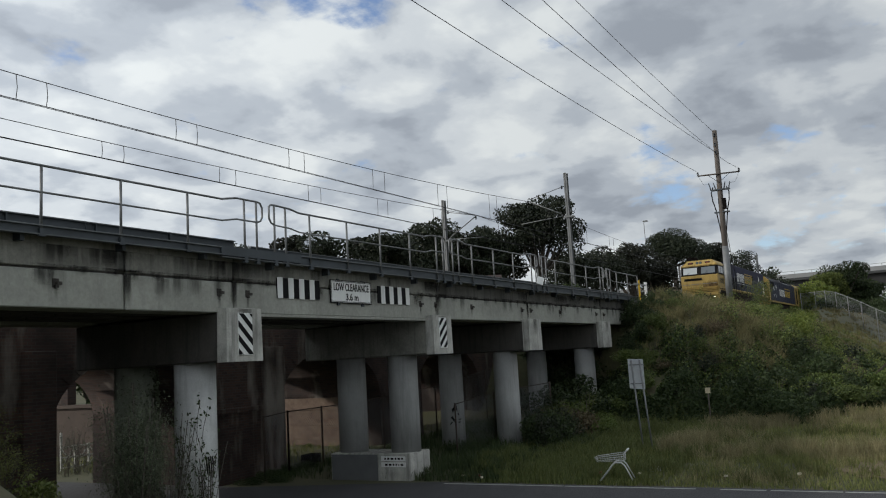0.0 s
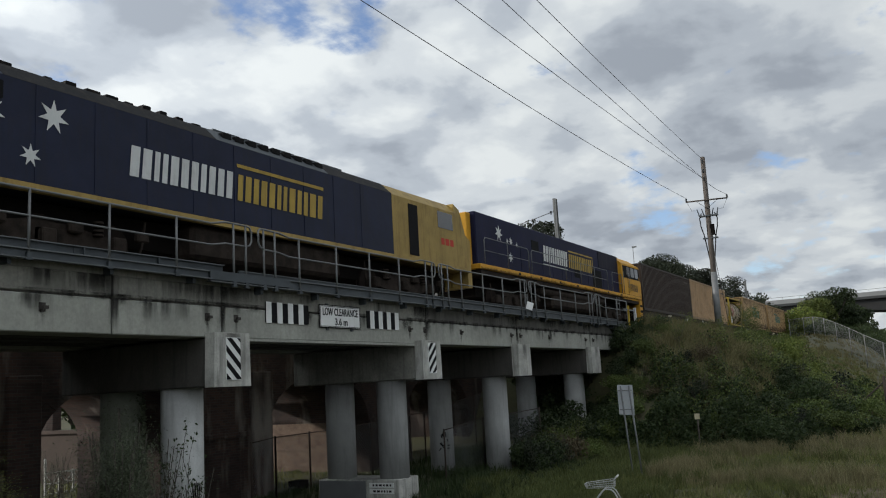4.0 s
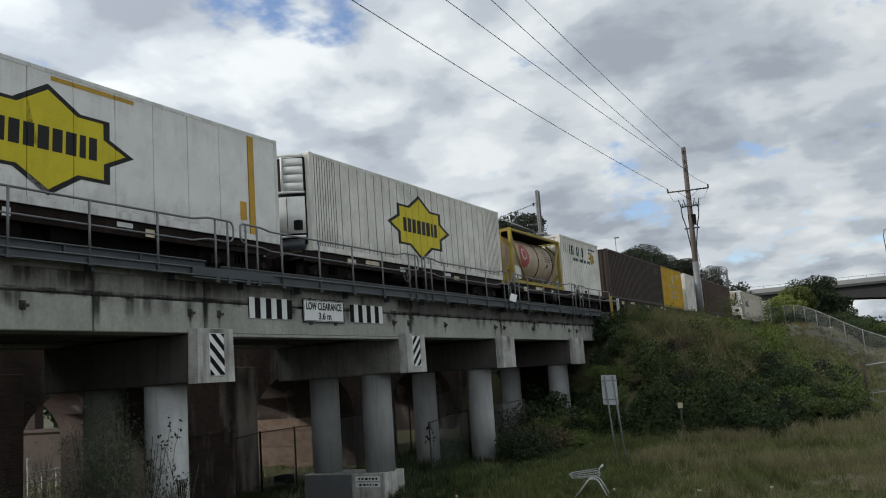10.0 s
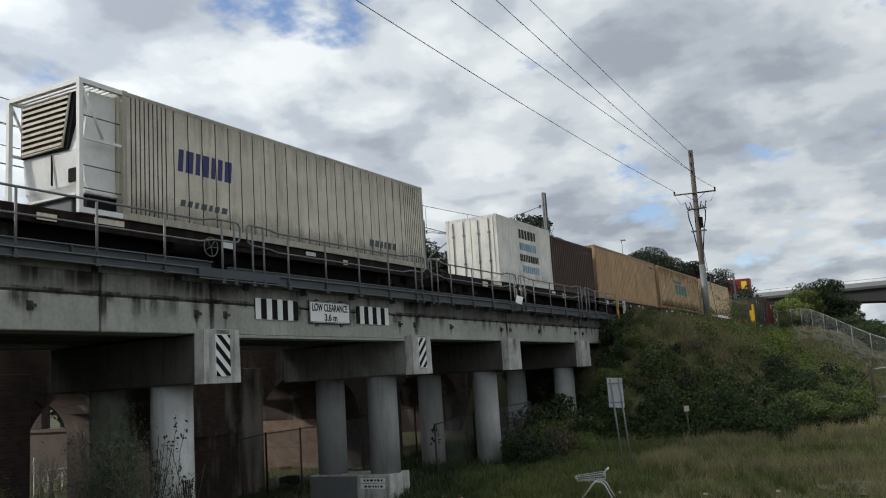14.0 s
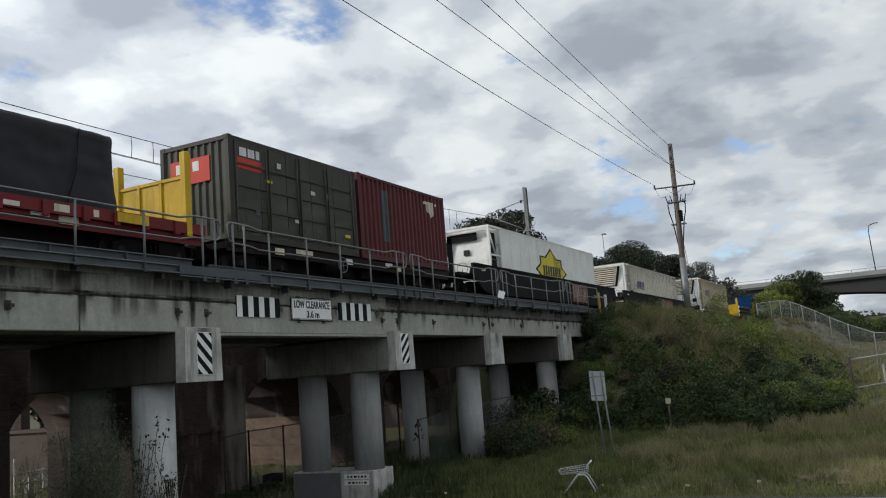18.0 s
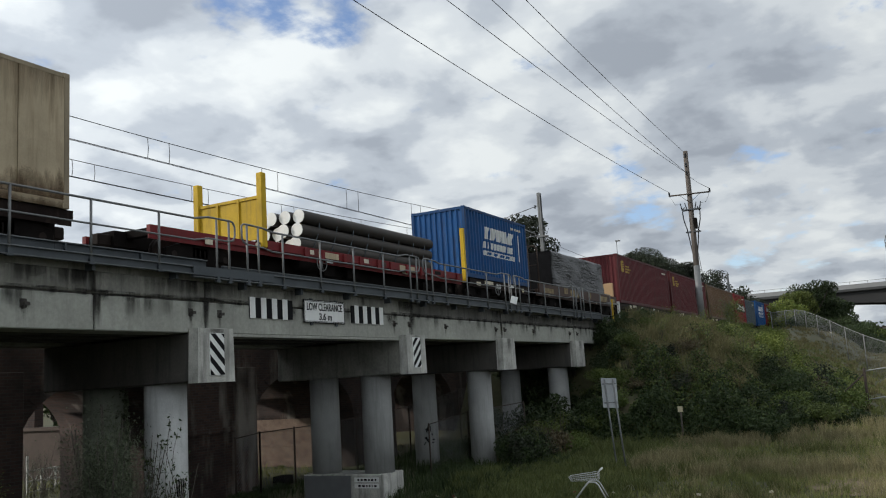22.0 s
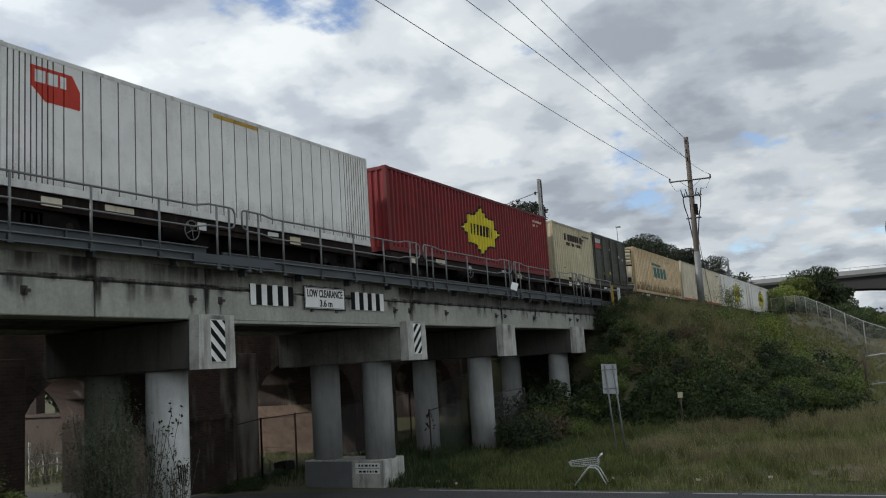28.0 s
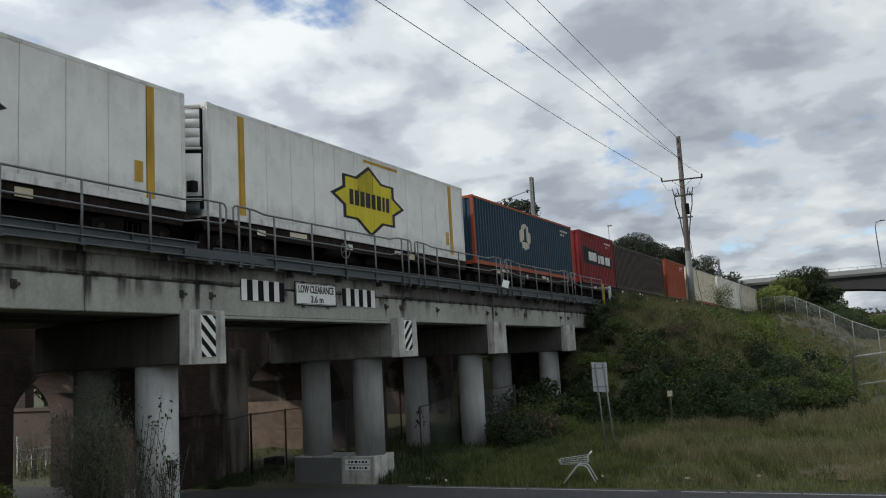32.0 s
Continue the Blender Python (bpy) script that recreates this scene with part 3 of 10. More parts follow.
def container(label, s0, s1, side, height=2.9, wall="corr", frame_mat=None, floor=FLOOR, roof=None, doors=True, name="shipping_container",
              front="corr", base=0.0, dirt="grey"):
    """A box container with frame, folded walls, roof, doors and corner castings; its origin at its front end on the rail."""
    L, W = s1 - s0, 2.44
    ob = thing(name, label, "container", "containers on the train")
    z0, z1 = floor, floor + height
    y0, y1 = -W / 2, W / 2
    fm = frame_mat or side
    bm = bmesh.new()
    for x in (0, L - 0.12):
        for y in (y0, y1 - 0.12):
            box(bm, x, x + 0.12, y, y + 0.12, z0, z1)
    for y in (y0, y1 - 0.07):
        box(bm, 0.12, L - 0.12, y + 0.004, y + 0.066, z0, z0 + 0.16)
        box(bm, 0.12, L - 0.12, y + 0.004, y + 0.066, z1 - 0.09, z1)
    for x in (0.004, L - 0.10):
        box(bm, x, x + 0.096, y0 + 0.12, y1 - 0.12, z0, z0 + 0.15)
        box(bm, x, x + 0.096, y0 + 0.12, y1 - 0.12, z1 - 0.11, z1)
    part("frame", bm, fm, ob)
    pts = corrugated(0.12, L - 0.12) if wall == "corr" else ribbed(0.12, L - 0.12, 0.36, 0.022, 0.05) if wall == "fine" else ribbed(0.12, L - 0.12, 0.48, 0.016, 0.04, 1.3) if wall == "rib" else [(0.12, 0.0), (L - 0.12, 0.0)]
    if wall == "wide":
        pts = ribbed(0.12, L - 0.12, 1.1, 0.012, 0.03)
    inset = y0 + 0.012
    bm = wall_mesh(pts, inset, 1, z0 + 0.16, z1 - 0.09)
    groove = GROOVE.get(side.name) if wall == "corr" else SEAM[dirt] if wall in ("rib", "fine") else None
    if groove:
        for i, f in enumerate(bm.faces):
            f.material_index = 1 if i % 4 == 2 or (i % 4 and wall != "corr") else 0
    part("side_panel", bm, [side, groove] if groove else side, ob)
    part("side_panel", wall_mesh(pts, -inset, -1, z0 + 0.16, z1 - 0.09), side, ob)
    if wall != "corr":
        lo, hi = GRIME[dirt]
        part("splashed_dirt", boxes((0.13, L - 0.13, inset - 0.005, inset - 0.003, z0 + 0.165, z0 + 1.25)), lo, ob, "splashed dirt along the lower side")
        if dirt == "brown":
            part("rail_dirt", boxes((0.13, L - 0.13, y0 - 0.001, y0 + 0.001, z0, z0 + 0.30)), lo, ob, "black grime on the lower rail")
        part("run_down_dirt", boxes((0.13, L - 0.13, inset - 0.009, inset - 0.007, z1 - 1.7, z1 - 0.095)), hi, ob, "dirt run down from the roof edge")
    rp = [(a, d * 0.6) for a, d in corrugated(0.1, L - 0.1, 0.36, 0.02)] if wall == "corr" else [(0.1, 0), (L - 0.1, 0)]
    bm = bmesh.new()
    a = [bm.verts.new((x, y0 + 0.06, z1 - 0.02 - d)) for x, d in rp]
    b = [bm.verts.new((x, y1 - 0.06, z1 - 0.02 - d)) for x, d in rp]
    for i in range(len(rp) - 1):
        bm.faces.new((a[i], a[i + 1], b[i + 1], b[i]))
    part("roof", bm, roof or side, ob)
    part("floor", boxes((0.1, L - 0.1, y0 + 0.06, y1 - 0.06, z0 + 0.02, z0 + 0.12)), UNDER, ob)
    ep = corrugated(y0 + 0.12, y1 - 0.12, 0.25, 0.045) if front == "corr" else [(y0 + 0.12, 0), (y1 - 0.12, 0)]
    part("end_panel", wall_mesh(ep, 0.02, 1, z0 + 0.15, z1 - 0.11, "y"), side, ob)
    part("end_panel", wall_mesh(ep, L - 0.02, -1, z0 + 0.15, z1 - 0.11, "y"), side, ob)
    for x in (-0.006, L - 0.166):
        for y in (y0 - 0.006, y1 - 0.172):
            for z in (z0 - 0.01, z1 - 0.10):
                part("corner_casting", boxes((x, x + 0.172, y, y + 0.178, z, z + 0.118), bev=0.012), fm, ob)
    MOVERS.append((ob, s0))
    return ob, pts, inset


PAINT_RGB = {}
GROOVE, SEAM = {}, {}


def paint(name, color, **k):
    a = dict(rough=0.55, var=0.26, scale=1.2, bump=0.05, streak=0.45, streak_color=(0.06, 0.045, 0.035), grain=30, spec=0.18, wear=0.22,
             wear_color=tuple(c * 0.45 + d for c, d in zip(color, (0.02, 0.013, 0.009))))
    a.update(k)
    PAINT_RGB[name] = color
    return mat(name, color, **a)


P = {
    "dkbrown": paint("dark brown container paint", (0.052, 0.037, 0.029)),
    "rbrown": paint("red-brown container paint", (0.078, 0.046, 0.035)),
    "tan": paint("tan container paint", (0.52, 0.345, 0.195)),
    "grimy_ochre": paint("dirty ochre container paint", (0.58, 0.38, 0.185), streak=0.7, streak_color=(0.20, 0.10, 0.045), var=0.4, wear=0.5, wear_color=(0.20, 0.13, 0.08)),
    "rust_ochre": paint("rust-brown stained container paint", (0.50, 0.335, 0.20), streak=0.8, streak_color=(0.12, 0.055, 0.025), var=0.45, wear=0.6, wear_color=(0.13, 0.07, 0.038)),
    "sand": paint("dirty sand container paint", (0.80, 0.60, 0.35), streak=0.35, streak_color=(0.30, 0.16, 0.07), var=0.35, wear=0.3, wear_color=(0.42, 0.27, 0.13)),
    "white": paint("off-white container paint", (0.80, 0.78, 0.71), streak=0.25, streak_color=(0.22, 0.2, 0.16)),
    "linen": paint("clean white container paint", (0.78, 0.78, 0.75), streak=0.05, streak_color=(0.25, 0.23, 0.2), var=0.12),
    "reefer": paint("dirty cream container paint", (0.66, 0.61, 0.50), streak=0.45, streak_color=(0.2, 0.16, 0.11)),
    "buff": paint("grubby buff container paint", (0.50, 0.41, 0.28), streak=0.55, streak_color=(0.16, 0.11, 0.06)),
    "yellow": paint("yellow container paint", (0.64, 0.40, 0.03)),
    "maroon": paint("maroon container paint", (0.125, 0.026, 0.030)),
    "red": paint("red container paint", (0.22, 0.022, 0.026)),
    "orange": paint("orange-red container paint", (0.36, 0.075, 0.03)),
    "blue": paint("blue container paint", (0.012, 0.085, 0.25)),
    "navy": paint("slate-blue container paint", (0.025, 0.060, 0.095)),
    "grey": paint("blue-grey container paint", (0.085, 0.11, 0.125)),
    "green": paint("dark olive container paint", (0.060, 0.062, 0.050)),
    "olive": paint("olive-brown container paint", (0.165, 0.098, 0.054)),
    "cream": paint("cream container paint", (0.62, 0.55, 0.38)),
    "beige": paint("beige container paint", (0.74, 0.67, 0.52)),
}
FRAME = {k: paint("grimy " + m.name, tuple(c * (0.92 if k in ("linen", "white") else 0.66) for c in PAINT_RGB[m.name]), wear=0.3) for k, m in P.items()}
# Recess colour is darkened to paint in groove shade, with rust streaks.
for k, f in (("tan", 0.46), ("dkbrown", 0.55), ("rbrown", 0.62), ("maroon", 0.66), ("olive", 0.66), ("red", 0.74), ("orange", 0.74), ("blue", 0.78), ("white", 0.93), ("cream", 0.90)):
    GROOVE[P[k].name] = paint("shade-dark rusty grooves in " + P[k].name, tuple(c * f + d * (1 - f) for c, d in zip(PAINT_RGB[P[k].name], (0.060, 0.030, 0.015))),
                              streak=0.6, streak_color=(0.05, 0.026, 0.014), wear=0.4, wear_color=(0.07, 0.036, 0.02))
SEAM.update(brown=paint("dark rusty panel seams", (0.07, 0.042, 0.023)), ochre=paint("brown panel seams", (0.13, 0.080, 0.042)), grey=paint("dark grey-brown panel seams", (0.10, 0.085, 0.065)), faint=paint("light grey panel seams", (0.30, 0.28, 0.25)))
TEAL = paint("teal logo paint", (0.02, 0.16, 0.15), streak=0.5, streak_color=(0.3, 0.18, 0.08))
LOGO_YELLOW = paint("yellow logo paint", (0.62, 0.52, 0.03), var=0.1, streak=0.15)
LOGO_BLACK = paint("black logo paint", (0.022, 0.023, 0.022), var=0.2, streak=0.1)
LOGO_WHITE = paint("white logo paint", (0.66, 0.67, 0.66), var=0.12, streak=0.2)
LOGO_RED = paint("red logo paint", (0.52, 0.05, 0.03), var=0.12, streak=0.15)
LOGO_NAVY = paint("navy logo paint", (0.05, 0.055, 0.15), var=0.2)
LOGO_GREEN = paint("dark green logo paint", (0.02, 0.06, 0.05), var=0.2)
LOGO_BLUE = paint("pale blue logo paint", (0.22, 0.36, 0.48), var=0.2)
GOLD = paint("faded gold logo paint", (0.48, 0.33, 0.07))
RUST = paint("faded rust-red logo paint", (0.24, 0.075, 0.03))
STRIPE = paint("amber stripe paint", (0.58, 0.35, 0.05))
FADED = paint("faded brown-grey stencil paint", (0.13, 0.11, 0.095))
DARKVENT = mat("dark vent recess", (0.012, 0.012, 0.013), 0.85, var=0.3, spec=0.15)
UNIT_WHITE = paint("white refrigeration cowl", (0.76, 0.76, 0.73), var=0.12, streak=0.12, streak_color=(0.3, 0.28, 0.25))
# Sill brown is taken almost to black to paint in shade.
SILL_BROWN = paint("rusty brown shade-dark wagon paint", (0.020, 0.013, 0.011), var=0.5, scale=2.0, spec=0.06)
SILL_OCHRE, SILL_RED = paint("ochre wagon paint", (0.115, 0.078, 0.052)), paint("red wagon paint", (0.18, 0.019, 0.022), wear=0.5, wear_color=(0.06, 0.02, 0.015))
WELL = paint("black well wagon paint", (0.014, 0.0135, 0.014), var=0.3, rough=0.75, spec=0.08, streak=0.3, streak_color=(0.03, 0.024, 0.02))
SAFETY = paint("safety yellow paint", (0.62, 0.40, 0.02))


def star(cx, cz, w, h, k=1.0):
    """Outline of a long diamond laid over a square plate."""
    w, h = w * k, h * k
    q = [(0, .5), (.18, .3), (.35, .3), (.35, .13)]
    right = q + [(.5, 0)] + [(x, -z) for x, z in q[::-1]]
    left = [(-x, z) for x, z in right[::-1][1:-1]]
    return [(cx + x * w, cz + z * h) for x, z in right + left]


def letters(x, z, w, h, n, slant=0.0, gap=0.25, seed=1):
    """A row of n plain upright blocks that stands for lettering."""
    rnd = random.Random(seed)
    ws = [rnd.uniform(0.7, 1.25) for _ in range(n)]
    k = w / (sum(ws) + gap * (n - 1))
    out, a = [], x
    for q in ws:
        b = a + q * k
        out.append([(a, z), (b, z), (b + slant * h, z + h), (a + slant * h, z + h)])
        a = b + gap * k
    return out


def ring_poly(cx, cz, r, n=20):
    return [(cx + r * math.cos(math.tau * i / n), cz + r * math.sin(math.tau * i / n)) for i in range(n)]


def diamond_logo(c, x, z, w, h):
    ob, pts, y = c
    decal("logo_border", [star(x, z, w, h)], LOGO_BLACK, ob, pts, y, 0.005)
    decal("logo_plate", [star(x, z, w, h, 0.89)], LOGO_YELLOW, ob, pts, y, 0.009)
    decal("logo", letters(x - 0.27 * w, z - 0.10 * h, 0.54 * w, 0.21 * h, 8, 0.03, 0.36, 5), LOGO_BLACK, ob, pts, y, 0.013)


def swoosh_logo(c, x, z, w, h, m=None):
    """Four raked blocks under a long bar."""
    ob, pts, y = c
    m = m or TEAL
    polys = [[(x - 0.08 * w, z + h), (x - 0.10 * w, z + 0.82 * h), (x + 0.60 * w, z + 0.78 * h), (x + 0.60 * w, z + 0.94 * h)]]
    polys += [[(x + a * w, z), (x + (a + d) * w, z), (x + (a + d - 0.03) * w, z + t * h), (x + (a - 0.03) * w, z + t * h)]
              for a, d, t in ((0.06, 0.20, 0.70), (0.31, 0.20, 0.70), (0.56, 0.20, 0.70), (0.81, 0.20, 0.70))]
    decal("logo", polys, m, ob, pts, y, 0.006)


def codes(c, L, z1, m, seed=1):
    """Rows of small bars near the rear top corner."""
    ob, pts, y = c
    rnd = random.Random(seed)
    decal("marking", letters(L - 1.7, z1 - 0.42, 1.2, 0.10, 9, 0, 0.5, seed), m, ob, pts, y, 0.005)
    if rnd.random() < 0.6:
        decal("marking", letters(L - 1.7, z1 - 0.62, 0.6, 0.10, 4, 0, 0.5, seed + 1), m, ob, pts, y, 0.005)


def barrel(bm, z0, z1, bulge, y0=-1.04, y1=1.04, thick=0.04, n=14):
    """A panel bowed forwards in plan, from one corner post to the other."""
    def fx(y):
        return -bulge * (1 - (y / 1.12) ** 2)
    rows = []
    for k in range(n + 1):
        y = y0 + (y1 - y0) * k / n
        rows.append([bm.verts.new(q) for q in ((fx(y), y, z0), (fx(y), y, z1), (fx(y) + thick, y, z1), (fx(y) + thick, y, z0))])
    for p, q in zip(rows, rows[1:]):
        for i in range(4):
            bm.faces.new((p[i], p[(i + 1) % 4], q[(i + 1) % 4], q[i])).smooth = i == 0
    bm.faces.new(rows[0][::-1]), bm.faces.new(rows[-1])
    bmesh.ops.recalc_face_normals(bm, faces=bm.faces[:])
    return bm


def end_unit(ob, z0, z1, m):
    """A bowed refrigeration unit on the front end: cowl below, fan openings above."""
    zm = z0 + 1.72
    part("lower_cowl", barrel(bmesh.new(), z0 + 0.52, zm - 0.10, 0.52), m, ob, "bowed lower cowl")
    for y in (-0.62, 0.02, 0.66):
        part("cowl_seam", barrel(bmesh.new(), z0 + 0.54, zm - 0.12, 0.526, y, y + 0.014, n=1), DARKVENT, ob)
    part("cowl_backing", barrel(bmesh.new(), z0 + 0.20, z1 - 0.14, 0.40, thick=0.10), DARKVENT, ob, "dark machinery space")
    part("middle_rail", barrel(bmesh.new(), zm, zm + 0.07, 0.55), m, ob)
    part("top_rail", barrel(bmesh.new(), z1 - 0.13, z1 - 0.05, 0.53), m, ob)
    part("bottom_rail", barrel(bmesh.new(), z0 + 0.40, z0 + 0.46, 0.54), m, ob)
    for y in (-0.52, -0.02, 0.62):
        part("upright", barrel(bmesh.new(), zm + 0.07, z1 - 0.13, 0.535, y, y + 0.045, n=1), m, ob)
    for k in range(4):
        h = (z1 - 0.16 - zm - 0.09) / 4
        part("louvre", barrel(bmesh.new(), zm + 0.09 + k * h, zm + 0.075 + (k + 1) * h, 0.50, -1.02, -0.53, n=4), m, ob)
    for k in range(7):
        h = (z1 - 0.2 - zm - 0.1) / 7
        part("fan_grille", barrel(bmesh.new(), zm + 0.12 + k * h, zm + 0.135 + k * h, 0.43, 0.05, 0.60, 0.02, 4), GALV_DK, ob)
    part("control_box", boxes((-0.30, -0.10, -0.98, -0.78, z0 + 0.62, z0 + 0.90), bev=0.01), DARKVENT, ob)
    part("lower_tray", barrel(bmesh.new(), z0 + 0.06, z0 + 0.36, 0.44, -1.0, 0.3), GALV_DK, ob, "grey machine tray")


def nose_unit(ob, z0, z1, m, style):
    """Refrigeration unit inside an open frame ahead of the box."""
    if style == "grille":
        m = UNIT_WHITE
    bm = bmesh.new()
    for y in (-1.22, 1.12):
        box(bm, -1.15, -1.05, y, y + 0.10, z0, z1)
        box(bm, -1.05, 0.0, y, y + 0.10, z1 - 0.10, z1)
        box(bm, -1.05, 0.0, y, y + 0.10, z0, z0 + 0.12)
        box(bm, -1.05, -0.02, y + 0.02, y + 0.07, z0 + 1.62, z0 + 1.68)
        tube(bm, [(-1.08, y + 0.05, z1 - 0.1), (-0.5, y + 0.05, z0 + 1.7)], 0.035)
    box(bm, -1.15, -1.05, -1.12, 1.12, z1 - 0.10, z1)
    for k in range(7):
        box(bm, -1.0 + k * 0.14, -0.94 + k * 0.14, -1.12, 1.12, z1 - 0.05, z1 - 0.02)
    part("guard_frame", bm, m, ob, "open steel guard frame")
    for z in (z0 + 0.55, z0 + 1.05, z0 + 2.15):
        bm = bmesh.new()
        tube(bm, [(-1.08, -1.17, z), (-0.02, -1.17, z)], 0.014, 5)
        part("rung", bm, GALV_DK, ob)
    bm = bmesh.new()
    prism(bm, [(-0.82, z0 + 0.75), (-0.88, z0 + 1.5), (-0.70, z1 - 0.14), (0.0, z1 - 0.14), (0.0, z0 + 0.55), (-0.7, z0 + 0.55)], -0.98, 0.98)
    part("cowl", bm, UNIT_WHITE, ob, "white moulded cowl")
    if style == "grille":
        bm = bmesh.new()
        prism(bm, [(-0.56, z0 + 1.52), (-0.84, z1 - 0.17), (0.98, z1 - 0.17), (0.98, z0 + 1.55)], -0.93, -0.80, axis="x")
        part("grille_surround", bm, DARKVENT, ob, "dark grille surround")
        zb, zt = z0 + 1.62, z1 - 0.30
        for k in range(9):
            q = k / 8
            z, right = zb + (zt - zb) * q, -0.44 - 0.24 * q
            bm = bmesh.new()
            prism(bm, [(-1.0, z), (-0.93, z + 0.035), (-0.93, z + 0.085), (-1.0, z + 0.06)], right, 0.90)
            part("grille_slat", bm, P["reefer"], ob)
        bm = bmesh.new()
        tube(bm, [(-0.96, 0.92, zb - 0.03), (-0.96, 0.92, zt + 0.11), (-0.96, -0.70, zt + 0.11), (-0.96, -0.44, zb - 0.03), (-0.96, 0.92, zb - 0.03)], 0.028, 5)
        part("grille_rim", bm, P["reefer"], ob)
        part("grille_core", boxes((-0.945, -0.928, -0.42, 0.88, zb, zt + 0.06)), paint("rusty radiator core", (0.06, 0.032, 0.018)), ob, "rusty radiator core")
        part("door_seam", boxes((-0.905, -0.86, 0.0, 0.012, z0 + 0.8, z0 + 1.5)), DARKVENT, ob)
    else:
        part("side_vent", boxes((-0.78, -0.06, -1.01, -0.985, z0 + 0.7, z1 - 0.25), (-0.90, -0.83, -0.5, 0.95, z1 - 0.55, z1 - 0.22)), DARKVENT, ob)
        part("badge", boxes((-0.915, -0.885, -0.12, 0.16, z0 + 1.75, z0 + 2.0)), LOGO_BLACK, ob, "small dark badge plate")
        part("corner_vent", boxes((-0.90, -0.86, 0.72, 0.96, z0 + 1.1, z1 - 0.3), bev=0.01), DARKVENT, ob)
        for k in range(6):
            z = z0 + 0.9 + k * (z1 - z0 - 1.25) / 6
            part("vent_slat", boxes((-0.78, -0.06, -1.035, -1.01, z, z + 0.05)), GALV_DK, ob)
    part("machine_base", boxes((-0.80, 0.0, -0.55, 1.0, z0 + 0.05, z0 + 0.46), bev=0.02), GALV_DK, ob)
    part("compressor_bay", boxes((-0.78, 0.0, -1.0, -0.57, z0 + 0.10, z0 + 0.46)), DARKVENT, ob)
    part("tray_rim", boxes((-0.90, -0.02, -1.08, 1.04, z0 + 0.47, z0 + 0.53), bev=0.01), UNIT_WHITE, ob)
    part("control_panel", boxes((-0.86, -0.80, -0.86, -0.5, z0 + 0.8, z0 + 1.1)), DARKVENT, ob)


def end_doors(ob, z0, z1, m):
    """Locking bars and hinges on the front-facing doors."""
    for y in (-0.85, -0.35, 0.35, 0.85):
        bm = bmesh.new()
        cyl(bm, (-0.045, y, z0 + 0.2), (-0.045, y, z1 - 0.15), 0.022, seg=6)
        box(bm, -0.06, 0.0, y - 0.05, y + 0.05, z0 + 0.85, z0 + 0.95)
        box(bm, -0.06, 0.0, y - 0.05, y + 0.05, z1 - 0.8, z1 - 0.7)
        part("locking_bar", bm, GALV, ob)
    bm = bmesh.new()
    box(bm, -0.02, 0.018, -1.06, -0.02, z0 + 0.17, z1 - 0.13)
    part("door", bm, m, ob)
    part("door", boxes((-0.02, 0.018, 0.02, 1.06, z0 + 0.17, z1 - 0.13)), m, ob)


